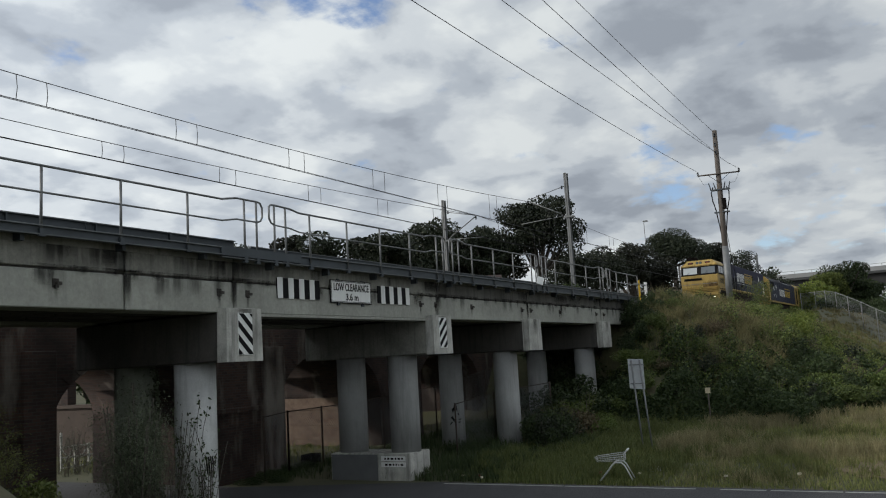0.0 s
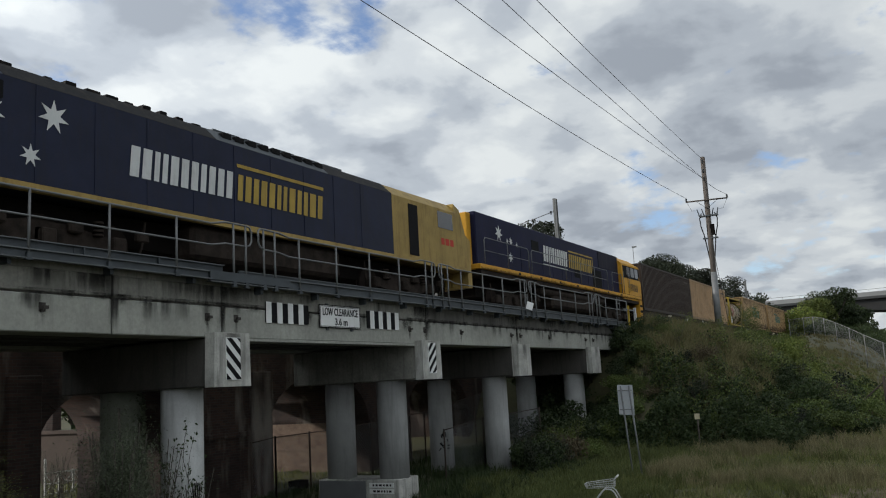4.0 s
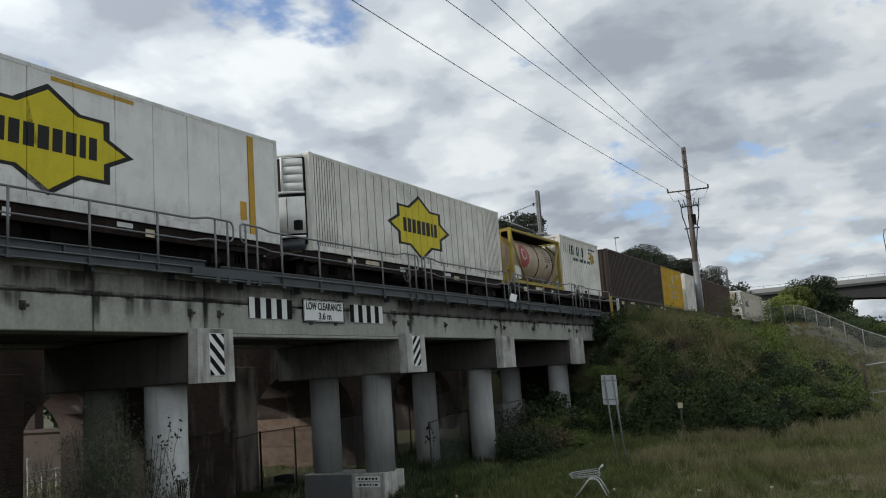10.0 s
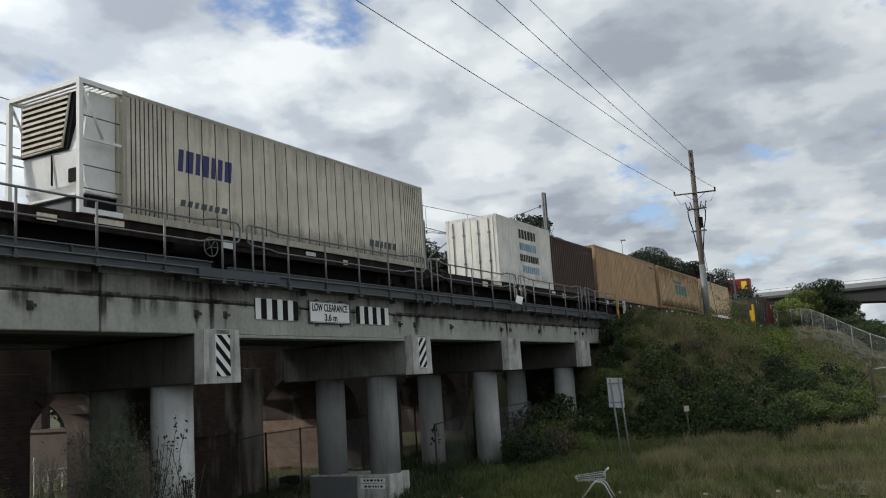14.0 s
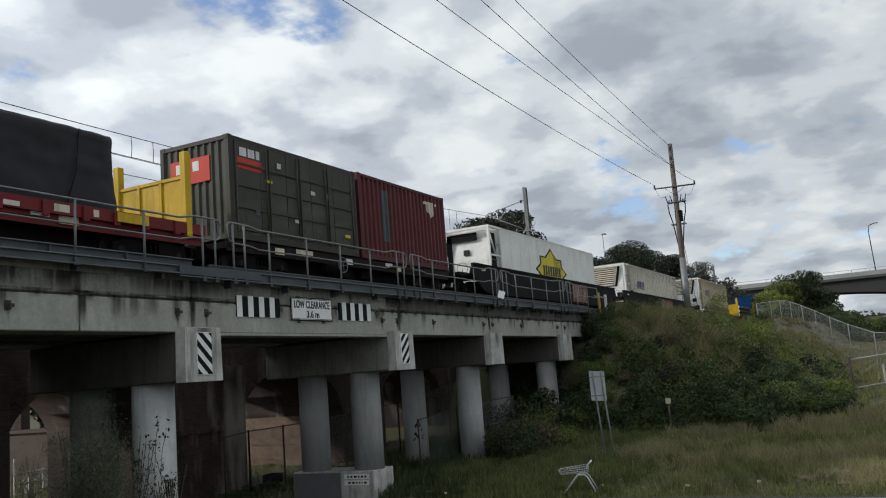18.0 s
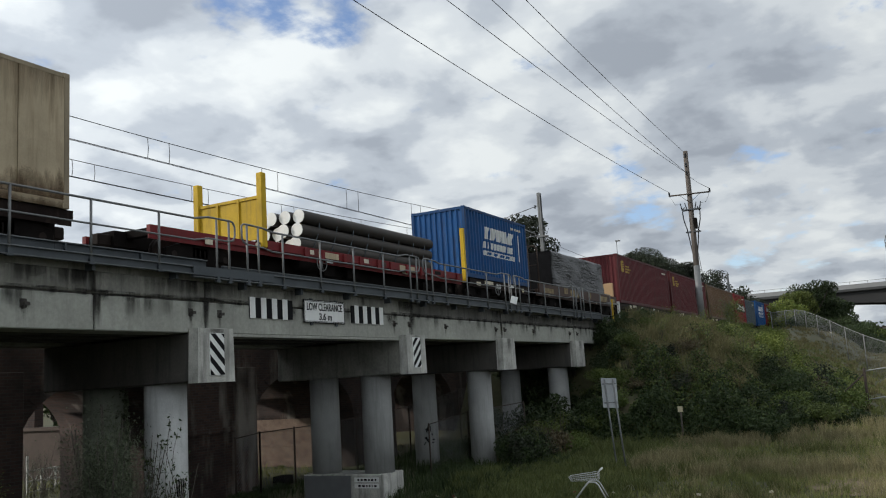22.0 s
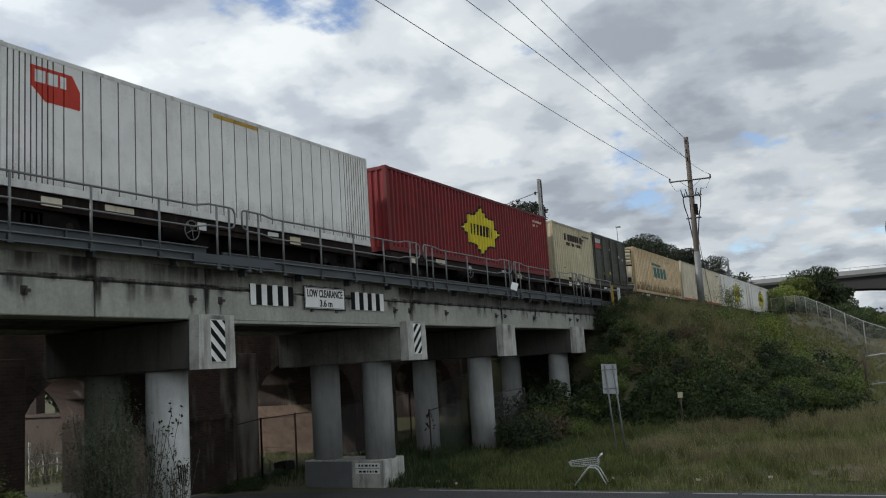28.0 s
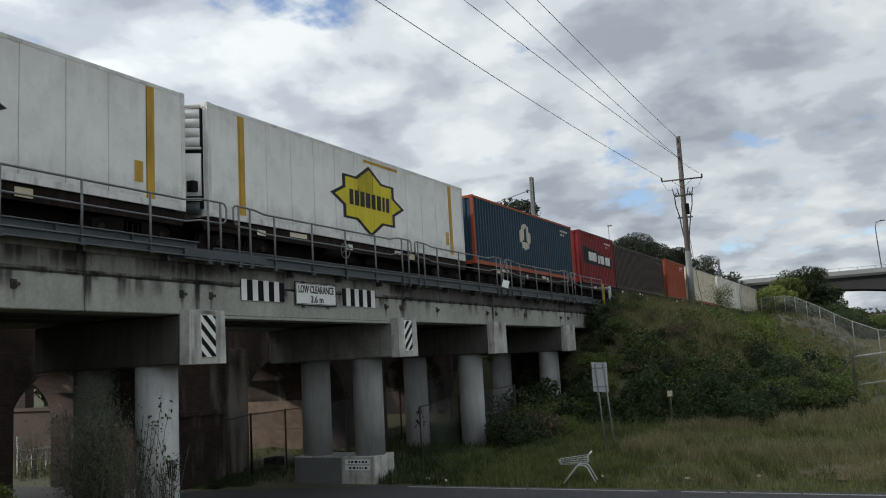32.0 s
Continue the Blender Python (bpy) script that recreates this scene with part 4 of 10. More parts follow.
CARGO = [
    # start, end, paint, wall, height, label, extras
    (136.28, 148.50, "dkbrown", "corr", 2.90, "dark brown corrugated container, rust-stained, with faded marks", "strip"),
    (148.62, 160.95, "tan", "corr", 2.92, "tan corrugated steel container with rusty lower rail", ""),
    (169.02, 181.26, "grimy_ochre", "rib", 2.88, "dirty ochre ribbed container with teal logo bars", "end swoosh"),
    (182.76, 194.85, "grimy_ochre", "rib", 2.86, "dirty ochre ribbed container with teal logo bars", "end swoosh"),
    (197.04, 209.24, "rust_ochre", "rib", 2.88, "rust-stained brown ribbed container with teal logo bars", "end swoosh"),
    (211.39, 226.03, "linen", "wide", 2.95, "long white insulated container with amber stripes and yellow diamond logo", "end diamond stripes"),
    (227.53, 240.94, "white", "rib", 2.96, "white ribbed refrigerated container with yellow diamond logo", "nose diamond"),
    (248.38, 254.38, "white", "corr", 2.86, "short white container with dark green logo bars", "green_logo"),
    (256.15, 268.36, "dkbrown", "corr", 2.90, "dark brown corrugated steel container", "strip"),
    (268.44, 274.47, "yellow", "corr", 2.88, "short yellow container with worn cream lettering bars", "ymarks"),
    (275.75, 281.85, "white", "corr", 2.88, "short white corrugated container with end doors and rust runs", "doors"),
    (282.40, 294.56, "rbrown", "corr", 2.90, "red-brown corrugated container with a pale vertical mark", "strip"),
    (301.55, 315.02, "reefer", "rib", 2.95, "grimy cream refrigerated container with navy logo bars", "grille navy_logo"),
    (321.27, 327.31, "white", "wide", 2.88, "short white container with black and blue lettering bars", "doors stacked_logo"),
    (327.45, 333.50, "rbrown", "corr", 2.65, "short rust-brown corrugated container", ""),
    (334.0, 346.3, "tan", "corr", 2.92, "tan corrugated container beside a rust-brown one", ""),
    (347.1, 358.95, "grimy_ochre", "rib", 2.9, "rust-streaked orange ribbed container with teal logo bars", "end swoosh"),
    (360.0, 371.81, "sand", "rib", 2.9, "dirty sand-coloured ribbed container with faded rust logo", "end rustlogo"),
    (386.6, 392.70, "green", "panel", 2.8, "short dark olive side-door container with red logo patch", "patch_doors"),
    (392.88, 399.0, "maroon", "corr", 2.85, "short maroon container with a pale map mark", "map_mark_logo"),
    (404.27, 417.70, "linen", "wide", 2.95, "white refrigerated container sunk in a black well wagon", "vent diamond"),
    (425.31, 438.87, "reefer", "rib", 2.95, "cream refrigerated container sunk in a black well wagon", "grille navy_logo"),
    (449.05, 462.19, "buff", "wide", 2.9, "grubby buff refrigerated container with navy logo bars", "grille navy_logo"),
    (480.65, 486.88, "blue", "corr", 2.85, "short bright blue container with white slanted lettering bars", "slant_logo"),
    (500.94, 513.12, "maroon", "corr", 2.95, "long maroon container with gold round logo", "gold"),
    (513.86, 526.03, "maroon", "corr", 2.95, "long maroon container with gold round logo", "gold"),
    (526.81, 538.80, "olive", "corr", 2.85, "olive-brown corrugated container with rust streaks", "strip"),
    (539.66, 545.62, "red", "corr", 2.85, "short red container with a black band and white lettering bars", "band"),
    (545.75, 551.75, "grey", "corr", 2.57, "low blue-grey corrugated container", ""),
    (553.01, 559.21, "blue", "corr", 2.82, "short bright blue container with white slanted lettering bars", "slant_logo"),
    (559.4, 565.45, "red", "corr", 2.82, "short red container with white lettering bars", "redt"),
    (566.42, 581.0, "linen", "wide", 2.92, "long white insulated container with amber stripes and yellow diamond logo", "end diamond stripes"),
    (583.0, 596.08, "linen", "rib", 2.88, "white ribbed refrigerated container with a red logo patch", "end red_patch"),
    (597.25, 611.86, "red", "corr", 2.9, "long dark red container with yellow diamond logo", "diamond"),
    (612.67, 618.69, "cream", "corr", 2.85, "short cream container with dark lettering bars", "dark_logo"),
    (618.8, 624.91, "green", "panel", 2.9, "short dark olive side-door container with red logo patch", "patch_doors"),
    (626.82, 638.95, "sand", "rib", 2.85, "dirty sand-coloured ribbed container with teal logo bars", "end swoosh"),
    (639.68, 654.54, "beige", "corr", 2.95, "long beige corrugated container with orange lower rail", ""),
    (655.47, 670.12, "linen", "wide", 2.95, "long white insulated container with amber stripes and yellow diamond logo", "end diamond stripes"),
    (670.91, 685.46, "linen", "wide", 2.95, "long white insulated container with amber stripes and yellow diamond logo", "end diamond stripes"),
    (686.41, 698.48, "navy", "corr", 2.85, "slate-blue container with orange end and pale emblem", "emblem"),
    (699.92, 706.1, "red", "corr", 2.9, "short red container with a black band and white lettering bars", "band"),
    (706.3, 718.55, "dkbrown", "corr", 2.7, "dark brown corrugated steel container", ""),
    (719.6, 725.7, "orange", "corr", 2.88, "short orange-red corrugated steel container", ""),
    (726.8, 739.0, "beige", "corr", 2.85, "beige corrugated steel container", ""),
    (740.0, 752.2, "white", "rib", 2.85, "white ribbed steel container", ""),
    (753.0, 765.2, "reefer", "rib", 2.85, "grey-white ribbed steel container", ""),
]


SCUFF = paint("dark scuffed patch", (0.13, 0.095, 0.062), var=0.5, scale=6)
RUSTSPOT = paint("rusty dented spot", (0.10, 0.045, 0.02), var=0.4, scale=6)


def battered(ob, L, z0, z1, pts, y, seed):
    """Scuffs, dents and repairs on a hard-used ribbed container."""
    rq = random.Random(seed)
    x = 0.5
    while x < L - 0.6:          # scuffed patches in the lower panels, thickest near the ends
        h = rq.uniform(0.10, 0.34) * (1.0 if x < 4 or x > L - 2.5 else 0.6)
        z = z0 + rq.uniform(0.22, 0.5)
        w = rq.uniform(0.14, 0.3)
        if rq.random() < (0.9 if x < 4 or x > L - 2.5 else 0.4):
            decal("scuff", [[(x, z), (x + w, z + rq.uniform(-0.03, 0.03)), (x + w * 0.95, z + h), (x + w * 0.4, z + h * 0.9), (x + 0.02, z + h * 1.05)]], SCUFF, ob, pts, y, 0.012)
        x += rq.uniform(0.32, 0.42)
    x = L * 0.4
    while x < L - 0.5:
        decal("dent", [ring_poly(x, z0 + 0.62 + rq.uniform(-0.1, 0.12), rq.uniform(0.03, 0.05), 8)], RUSTSPOT, ob, pts, y, 0.013)
        x += rq.uniform(0.5, 0.9)
    for k in range(11):         # punched slots beside the end post
        z = z0 + 0.55 + k * (z1 - z0 - 0.85) / 10
        decal("vent_slot", [[(0.20, z), (0.30, z + 0.012), (0.30, z + 0.05), (0.20, z + 0.04)]], DARKVENT, ob, pts, y, 0.013)
    for k in range(5):          # scratched lines under the roof rail
        x, z, w = L * rq.uniform(0.35, 0.85), z1 - rq.uniform(0.2, 0.6), rq.uniform(0.5, 1.6)
        decal("scratch", [[(x, z), (x + w, z - 0.02), (x + w, z - 0.008), (x, z + 0.012)]], SCUFF, ob, pts, y, 0.012)


def chipped(ob, L, z0, z1, pts, y, seed):
    """Chips with short rust runs on a pale container."""
    rq = random.Random(seed)
    for k in range(9):
        x, z = rq.uniform(0.6, L - 0.6), rq.uniform(z0 + 0.5, z1 - 0.25)
        w, h = rq.uniform(0.03, 0.08), rq.uniform(0.06, 0.3)
        decal("chip", [[(x, z), (x + w, z), (x + w * 0.7, z - 0.04), (x + w * 0.4, z - h), (x + w * 0.25, z - 0.05)]], SCUFF, ob, pts, y, 0.008)
    for x in (L * 0.30, L * 0.52):
        part("fork_pocket", boxes((x, x + 0.34, -1.243, -1.236, z0 + 0.02, z0 + 0.14)), DARKVENT, ob, "dark fork pocket in the lower rail")


def load_containers():
    for i, (a, b, c, w, h, label, ex) in enumerate(CARGO):
        low = -0.62 if 404 < a < 430 else 0.0
        L, ex, m = b - a, ex.split(), P[c]
        wall = "wide" if w == "panel" else "fine" if w == "rib" and c in ("grimy_ochre", "sand", "rust_ochre") else w
        cc = container(label, a, b, m, h, wall, floor=FLOOR + low, front="flat" if ("end" in ex or "doors" in ex or w in ("rib", "wide")) else "corr",
                       dirt="ochre" if c == "sand" else "brown" if c in ("grimy_ochre", "buff", "rust_ochre") else "faint" if c in ("linen", "white") else "grey", frame_mat=P["orange"] if c == "navy" else FRAME[c], roof=P["dkbrown"] if "diamond" in ex and w == "wide" else None)
        ob, pts, y = cc
        z0, z1 = FLOOR + low, FLOOR + low + h
        if c in ("grimy_ochre", "sand", "rust_ochre"):
            battered(ob, L, z0, z1, pts, y, int(a))
        if c in ("beige", "cream") or w == "corr" and c == "white":
            chipped(ob, L, z0, z1, pts, y, int(a))
        if "rustlogo" in ex:
            part("new_rail", boxes((5.6, L - 1.6, -1.236, -1.222, z0 - 0.02, z0 + 0.2)), UNIT_WHITE, ob, "clean white repaired rail")
        if "end" in ex:
            end_unit(ob, z0, z1, P["cream"] if a > 600 and c == "sand" else FRAME[c] if c in ("grimy_ochre", "sand", "rust_ochre") else UNIT_WHITE)
        if "nose" in ex:
            end_unit(ob, z0, z1, UNIT_WHITE)
        if "grille" in ex or "vent" in ex:
            nose_unit(ob, z0, z1, m, "grille" if "grille" in ex else "vent")
        if "doors" in ex:
            end_doors(ob, z0, z1, m)
        if "swoosh" in ex:
            swoosh_logo(cc, L * 0.37, 2.22, 3.4, 1.0)
        if "rustlogo" in ex:
            swoosh_logo(cc, L * 0.50, 2.55, 1.7, 0.42, RUST)
        if "diamond" in ex:
            mid = {211.39: 7.25, 227.53: 6.5, 404.27: 6.35, 597.25: 7.3}.get(a, 7.6)
            diamond_logo(cc, mid, 2.48 if a != 404.27 else 1.83, 4.5 if c != "red" else 3.9, 2.38 if c != "red" else 2.1)
        if "stripes" in ex:
            for x in (1.15, L - 1.25):
                decal("amber_stripe", [[(x, z0 + 0.16), (x + 0.26, z0 + 0.16), (x + 0.26, z1 - 0.1), (x, z1 - 0.1)]], STRIPE, ob, pts, y, 0.006)
            decal("amber_panel", [[(L - 1.6, z0 + 0.5), (L - 1.34, z0 + 0.5), (L - 1.34, z0 + 1.0), (L - 1.6, z0 + 1.0)]], STRIPE, ob, pts, y, 0.006)
            decal("amber_top", [[(L * 0.5, z1 - 0.24), (L * 0.5 + 2.2, z1 - 0.24), (L * 0.5 + 2.2, z1 - 0.14), (L * 0.5, z1 - 0.14)]], STRIPE, ob, pts, y, 0.006)
        if "strip" in ex:
            decal("pale_mark", letters(1.1, 0, 0.0001, 0.001, 1)[:0] + [[(1.12, z0 + 0.9), (1.18, z0 + 0.9), (1.18, z1 - 0.3), (1.12, z1 - 0.3)]], FADED if c == "dkbrown" else P["reefer"], ob, pts, y, 0.005)
        if "green_logo" in ex:
            decal("logo", letters(0.45, 3.02, 3.0, 0.50, 11, 0, 0.5, 3), LOGO_GREEN, ob, pts, y, 0.006)
            decal("logo_line", letters(1.6, 2.72, 2.9, 0.16, 16, 0, 0.4, 4), P["grey"], ob, pts, y, 0.006)
            decal("emblem", [star(4.85, 3.05, 0.9, 0.75)], GOLD, ob, pts, y, 0.006)
        if "ymarks" in ex:
            decal("logo_shield", [[(2.9, 3.45), (3.6, 3.45), (3.6, 3.05), (3.25, 2.85), (2.9, 3.05)]], P["cream"], ob, pts, y, 0.006)
            decal("logo", letters(1.8, 2.55, 3.0, 0.2, 9) + letters(2.4, 2.1, 1.8, 0.2, 6) + letters(2.2, 1.75, 2.2, 0.2, 7), P["buff"], ob, pts, y, 0.006)
        if "navy_logo" in ex:
            decal("logo", letters(1.65, z0 + 1.40, 1.85, 0.55, 7, 0.08, 0.4, 8), LOGO_NAVY, ob, pts, y, 0.006)
            decal("scrawl", letters(1.7, z0 + 0.55, 1.6, 0.16, 7, 0.3, 0.5, 9) + letters(L - 3.6, z0 + 0.45, 1.6, 0.22, 6, 0.2, 0.4, 2), P["grey"], ob, pts, y, 0.005)
        if "stacked_logo" in ex:
            decal("logo", letters(2.3, 3.15, 1.9, 0.42, 6, 0, 0.25, 3) + letters(2.3, 2.12, 2.1, 0.32, 10, 0, 0.25, 4), LOGO_BLACK, ob, pts, y, 0.006)
            decal("logo_line", letters(2.3, 2.62, 1.9, 0.34, 9, 0, 0.25, 5) + letters(2.5, 1.62, 1.9, 0.32, 8, 0, 0.3, 6), LOGO_BLUE, ob, pts, y, 0.006)
        if "red_patch" in ex:
            decal("logo_patch", [[(0.75, z1 - 0.28), (1.75, z1 - 0.28), (1.95, z1 - 0.6), (1.95, z1 - 1.0), (1.1, z1 - 1.0), (0.75, z1 - 0.7)]], LOGO_RED, ob, pts, y, 0.006)
            decal("logo", letters(0.85, z1 - 0.62, 0.75, 0.26, 3, 0, 0.25, 2), LOGO_WHITE, ob, pts, y, 0.010)
            decal("amber_top", [[(6.0, z1 - 0.2), (7.7, z1 - 0.2), (7.7, z1 - 0.1), (6.0, z1 - 0.1)]], STRIPE, ob, pts, y, 0.006)
        if "patch_doors" in ex:
            decal("logo_patch", [[(0.35, z1 - 0.85), (1.35, z1 - 0.85), (1.35, z1 - 0.55), (0.35, z1 - 0.55)]], LOGO_RED, ob, pts, y, 0.006)
            decal("logo", letters(0.45, z1 - 0.5, 0.85, 0.24, 3, 0, 0.25, 2), LOGO_WHITE, ob, pts, y, 0.006)
            part("end_logo", boxes((-0.004, 0.012, -0.55, 0.85, z1 - 1.15, z1 - 0.45)), LOGO_RED, ob)
            for k in range(3):
                part("end_logo_bar", boxes((-0.010, -0.004, 0.42 - 0.3 * k, 0.64 - 0.3 * k, z1 - 0.82, z1 - 0.55)), LOGO_WHITE, ob)
            rq = random.Random(int(a))
            for k in range(7):
                x, z = rq.uniform(0.6, L - 0.7), rq.uniform(z0 + 0.5, z1 - 0.6)
                part("stencil_label", boxes((x, x + rq.uniform(0.12, 0.3), y - 0.042, y - 0.036, z, z + rq.uniform(0.08, 0.16))), (P["reefer"], LOGO_YELLOW, P["grey"])[k % 3], ob)
            n = 4
            for k in range(n):
                x0, x1 = 0.2 + (L - 0.4) * k / n, 0.2 + (L - 0.4) * (k + 1) / n
                bm = bmesh.new()
                for r in range(4):
                    box(bm, x0 + 0.08, x1 - 0.08, y - 0.035, y - 0.004, z0 + 0.25 + r * 0.6, z0 + 0.30 + r * 0.6)
                box(bm, x0 + 0.02, x0 + 0.07, y - 0.05, y - 0.004, z0 + 0.2, z1 - 0.12)
                cyl(bm, (x1 - 0.12, y - 0.05, z0 + 0.2), (x1 - 0.12, y - 0.05, z1 - 0.15), 0.022, seg=6)
                part("side_door", bm, m, ob)
        if "map_mark_logo" in ex:
            decal("pale_mark", [[(1.5, z0 + 0.7), (1.85, z0 + 0.7), (1.85, z1 - 0.35), (1.5, z1 - 0.35)]], P["grey"], ob, pts, y, 0.006)
            decal("map_mark", [[(4.7, 3.6), (5.2, 3.6), (5.3, 3.2), (5.05, 2.95), (4.85, 3.2)]], P["reefer"], ob, pts, y, 0.006)
        if "slant_logo" in ex:
            decal("logo", letters(1.75, 2.78, 2.9, 0.52, 5, 0.25, 0.18, 3) + letters(1.7, 2.38, 3.0, 0.28, 9, 0.1, 0.3, 4), LOGO_WHITE, ob, pts, y, 0.006)
            decal("logo_strip", [[(1.62, 2.08), (4.75, 2.08), (4.75, 2.28), (1.62, 2.28)]], LOGO_WHITE, ob, pts, y, 0.006)
            decal("logo_relief", letters(1.8, 2.12, 2.8, 0.12, 15, 0.2, 0.5, 7), m, ob, pts, y, 0.010)
            decal("tally_mark", [[(L - 0.95, 2.1), (L - 0.91, 2.1), (L - 0.91, 3.3), (L - 0.95, 3.3)]], LOGO_WHITE, ob, pts, y, 0.005)
        if "gold" in ex:
            decal("round_logo", [ring_poly(1.1, 3.32, 0.37)], GOLD, ob, pts, y, 0.006)
            decal("logo_relief", [[(1.1, 3.2 + k * 0.13), (1.4, 3.24 + k * 0.13), (1.4, 3.30 + k * 0.13), (1.1, 3.26 + k * 0.13)] for k in range(3)], m, ob, pts, y, 0.010)
            decal("logo_line", letters(1.75, 3.32, 0.7, 0.1, 5) + letters(1.75, 3.15, 1.0, 0.1, 8) + letters(1.75, 2.98, 0.7, 0.1, 6), GOLD, ob, pts, y, 0.006)
        if "band" in ex:
            decal("black_band", [[(0.7, 2.15), (5.6, 2.15), (5.6, 2.75), (0.4, 3.15), (0.4, 2.75)]], LOGO_BLACK, ob, pts, y, 0.006)
            decal("logo", letters(1.35, 2.36, 1.5, 0.5, 3, 0, 0.2, 2) + letters(3.1, 2.30, 2.2, 0.48, 5, 0, 0.2, 3), LOGO_WHITE, ob, pts, y, 0.010)
        if "redt" in ex:
            decal("logo", letters(1.3, 2.95, 3.4, 0.5, 8, 0, 0.2, 2) + letters(1.6, 2.55, 2.8, 0.2, 11, 0, 0.3, 3) + letters(2.2, 2.15, 1.9, 0.28, 6, 0, 0.3, 4), LOGO_WHITE, ob, pts, y, 0.006)
        if "dark_logo" in ex:
            decal("logo", letters(1.6, 3.1, 2.7, 0.34, 7, 0, 0.2, 2) + letters(1.8, 2.85, 2.4, 0.16, 12, 0, 0.3, 3), P["dkbrown"], ob, pts, y, 0.006)
        if "emblem" in ex:
            decal("emblem", [ring_poly(5.6, 2.7, 0.62)], P["reefer"], ob, pts, y, 0.006)
            decal("emblem_core", [[(5.3, 2.45), (5.9, 2.45), (5.65, 3.2)]], m, ob, pts, y, 0.010)
        if w == "corr" or "codes" in ex:
            codes(cc, L, z1, FADED if c in ("dkbrown", "rbrown", "olive") else P["reefer"] if c not in ("white", "tan", "cream", "beige") else P["grey"], i)
        if c == "beige":
            part("lower_rail", boxes((0.1, L - 0.1, -1.235, -1.226, z0 + 0.0, z0 + 0.15)), P["orange"], ob, "faded orange lower rail")


LOCO_UNDER = mat("dusty brown running gear", (0.058, 0.046, 0.038), 0.9, 0.0, var=0.6, scale=3, spec=0.08, color2=(0.022, 0.018, 0.016))


def bogie(parent, x, r=0.44, base=0.88, axles=2):
    steel = UNDER if axles == 2 else LOCO_UNDER
    b = part("bogie", boxes((x - 0.25, x + 0.25, -1.0, 1.0, 0.42, 0.66)), steel, parent)
    if axles == 3:
        for dx in (-base, 0, base):
            part("axle_box", boxes((x + dx - 0.17, x + dx + 0.17, -1.14, -1.0, 0.33, 0.66), bev=0.03), steel, b)
            part("brake_cylinder", boxes((x + dx + 0.45, x + dx + 0.80, -1.16, -1.0, 0.62, 0.84), bev=0.04), steel, b)
        for dx in (-1.2, 1.2):
            bm = bmesh.new()
            for k in range(4):
                cyl(bm, (x + dx, -1.08, 0.62 + 0.09 * k), (x + dx, -1.08, 0.67 + 0.09 * k), 0.11, seg=12)
            part("coil_spring", bm, steel, b)
        for k in (-1, 1):
            bm = bmesh.new()
            tube(bm, [(x + k * (base + 0.7), -1.1, 1.1), (x + k * (base + 0.6), -1.1, 0.5), (x + k * (base + 0.5), -1.0, 0.12)], 0.03, 6)
            part("sand_pipe", bm, steel, b)
    for y in (-1.0, 0.88):
        bm = bmesh.new()
        prism(bm, [(x - base - 0.25, 0.34), (x - base - 0.25, 0.58), (x - 0.45, 0.80), (x + 0.45, 0.80), (x + base + 0.25, 0.58),
                   (x + base + 0.25, 0.34), (x + base - 0.2, 0.40), (x + 0.45, 0.24), (x - 0.45, 0.24), (x - base + 0.2, 0.40)], y, y + 0.12)
        for k in (-0.16, 0, 0.16):
            cyl(bm, (x + k, y + 0.06, 0.30), (x + k, y + 0.06, 0.62), 0.07, seg=8)
        part("side_frame", bm, steel, b)
    for dx in ((-base, base) if axles == 2 else (-base, 0, base)):
        bm = bmesh.new()
        for y, fl in ((-0.79, 0.13), (0.66, -0.03)):
            cyl(bm, (x + dx, y, r), (x + dx, y + 0.13, r), r, seg=20)
            cyl(bm, (x + dx, y + fl, r), (x + dx, y + fl + 0.03, r), r + 0.03, seg=20)
        cyl(bm, (x + dx, -1.02, r), (x + dx, 1.02, r), 0.09, seg=8)
        part("wheelset", bm, WHEEL, b)
    return b


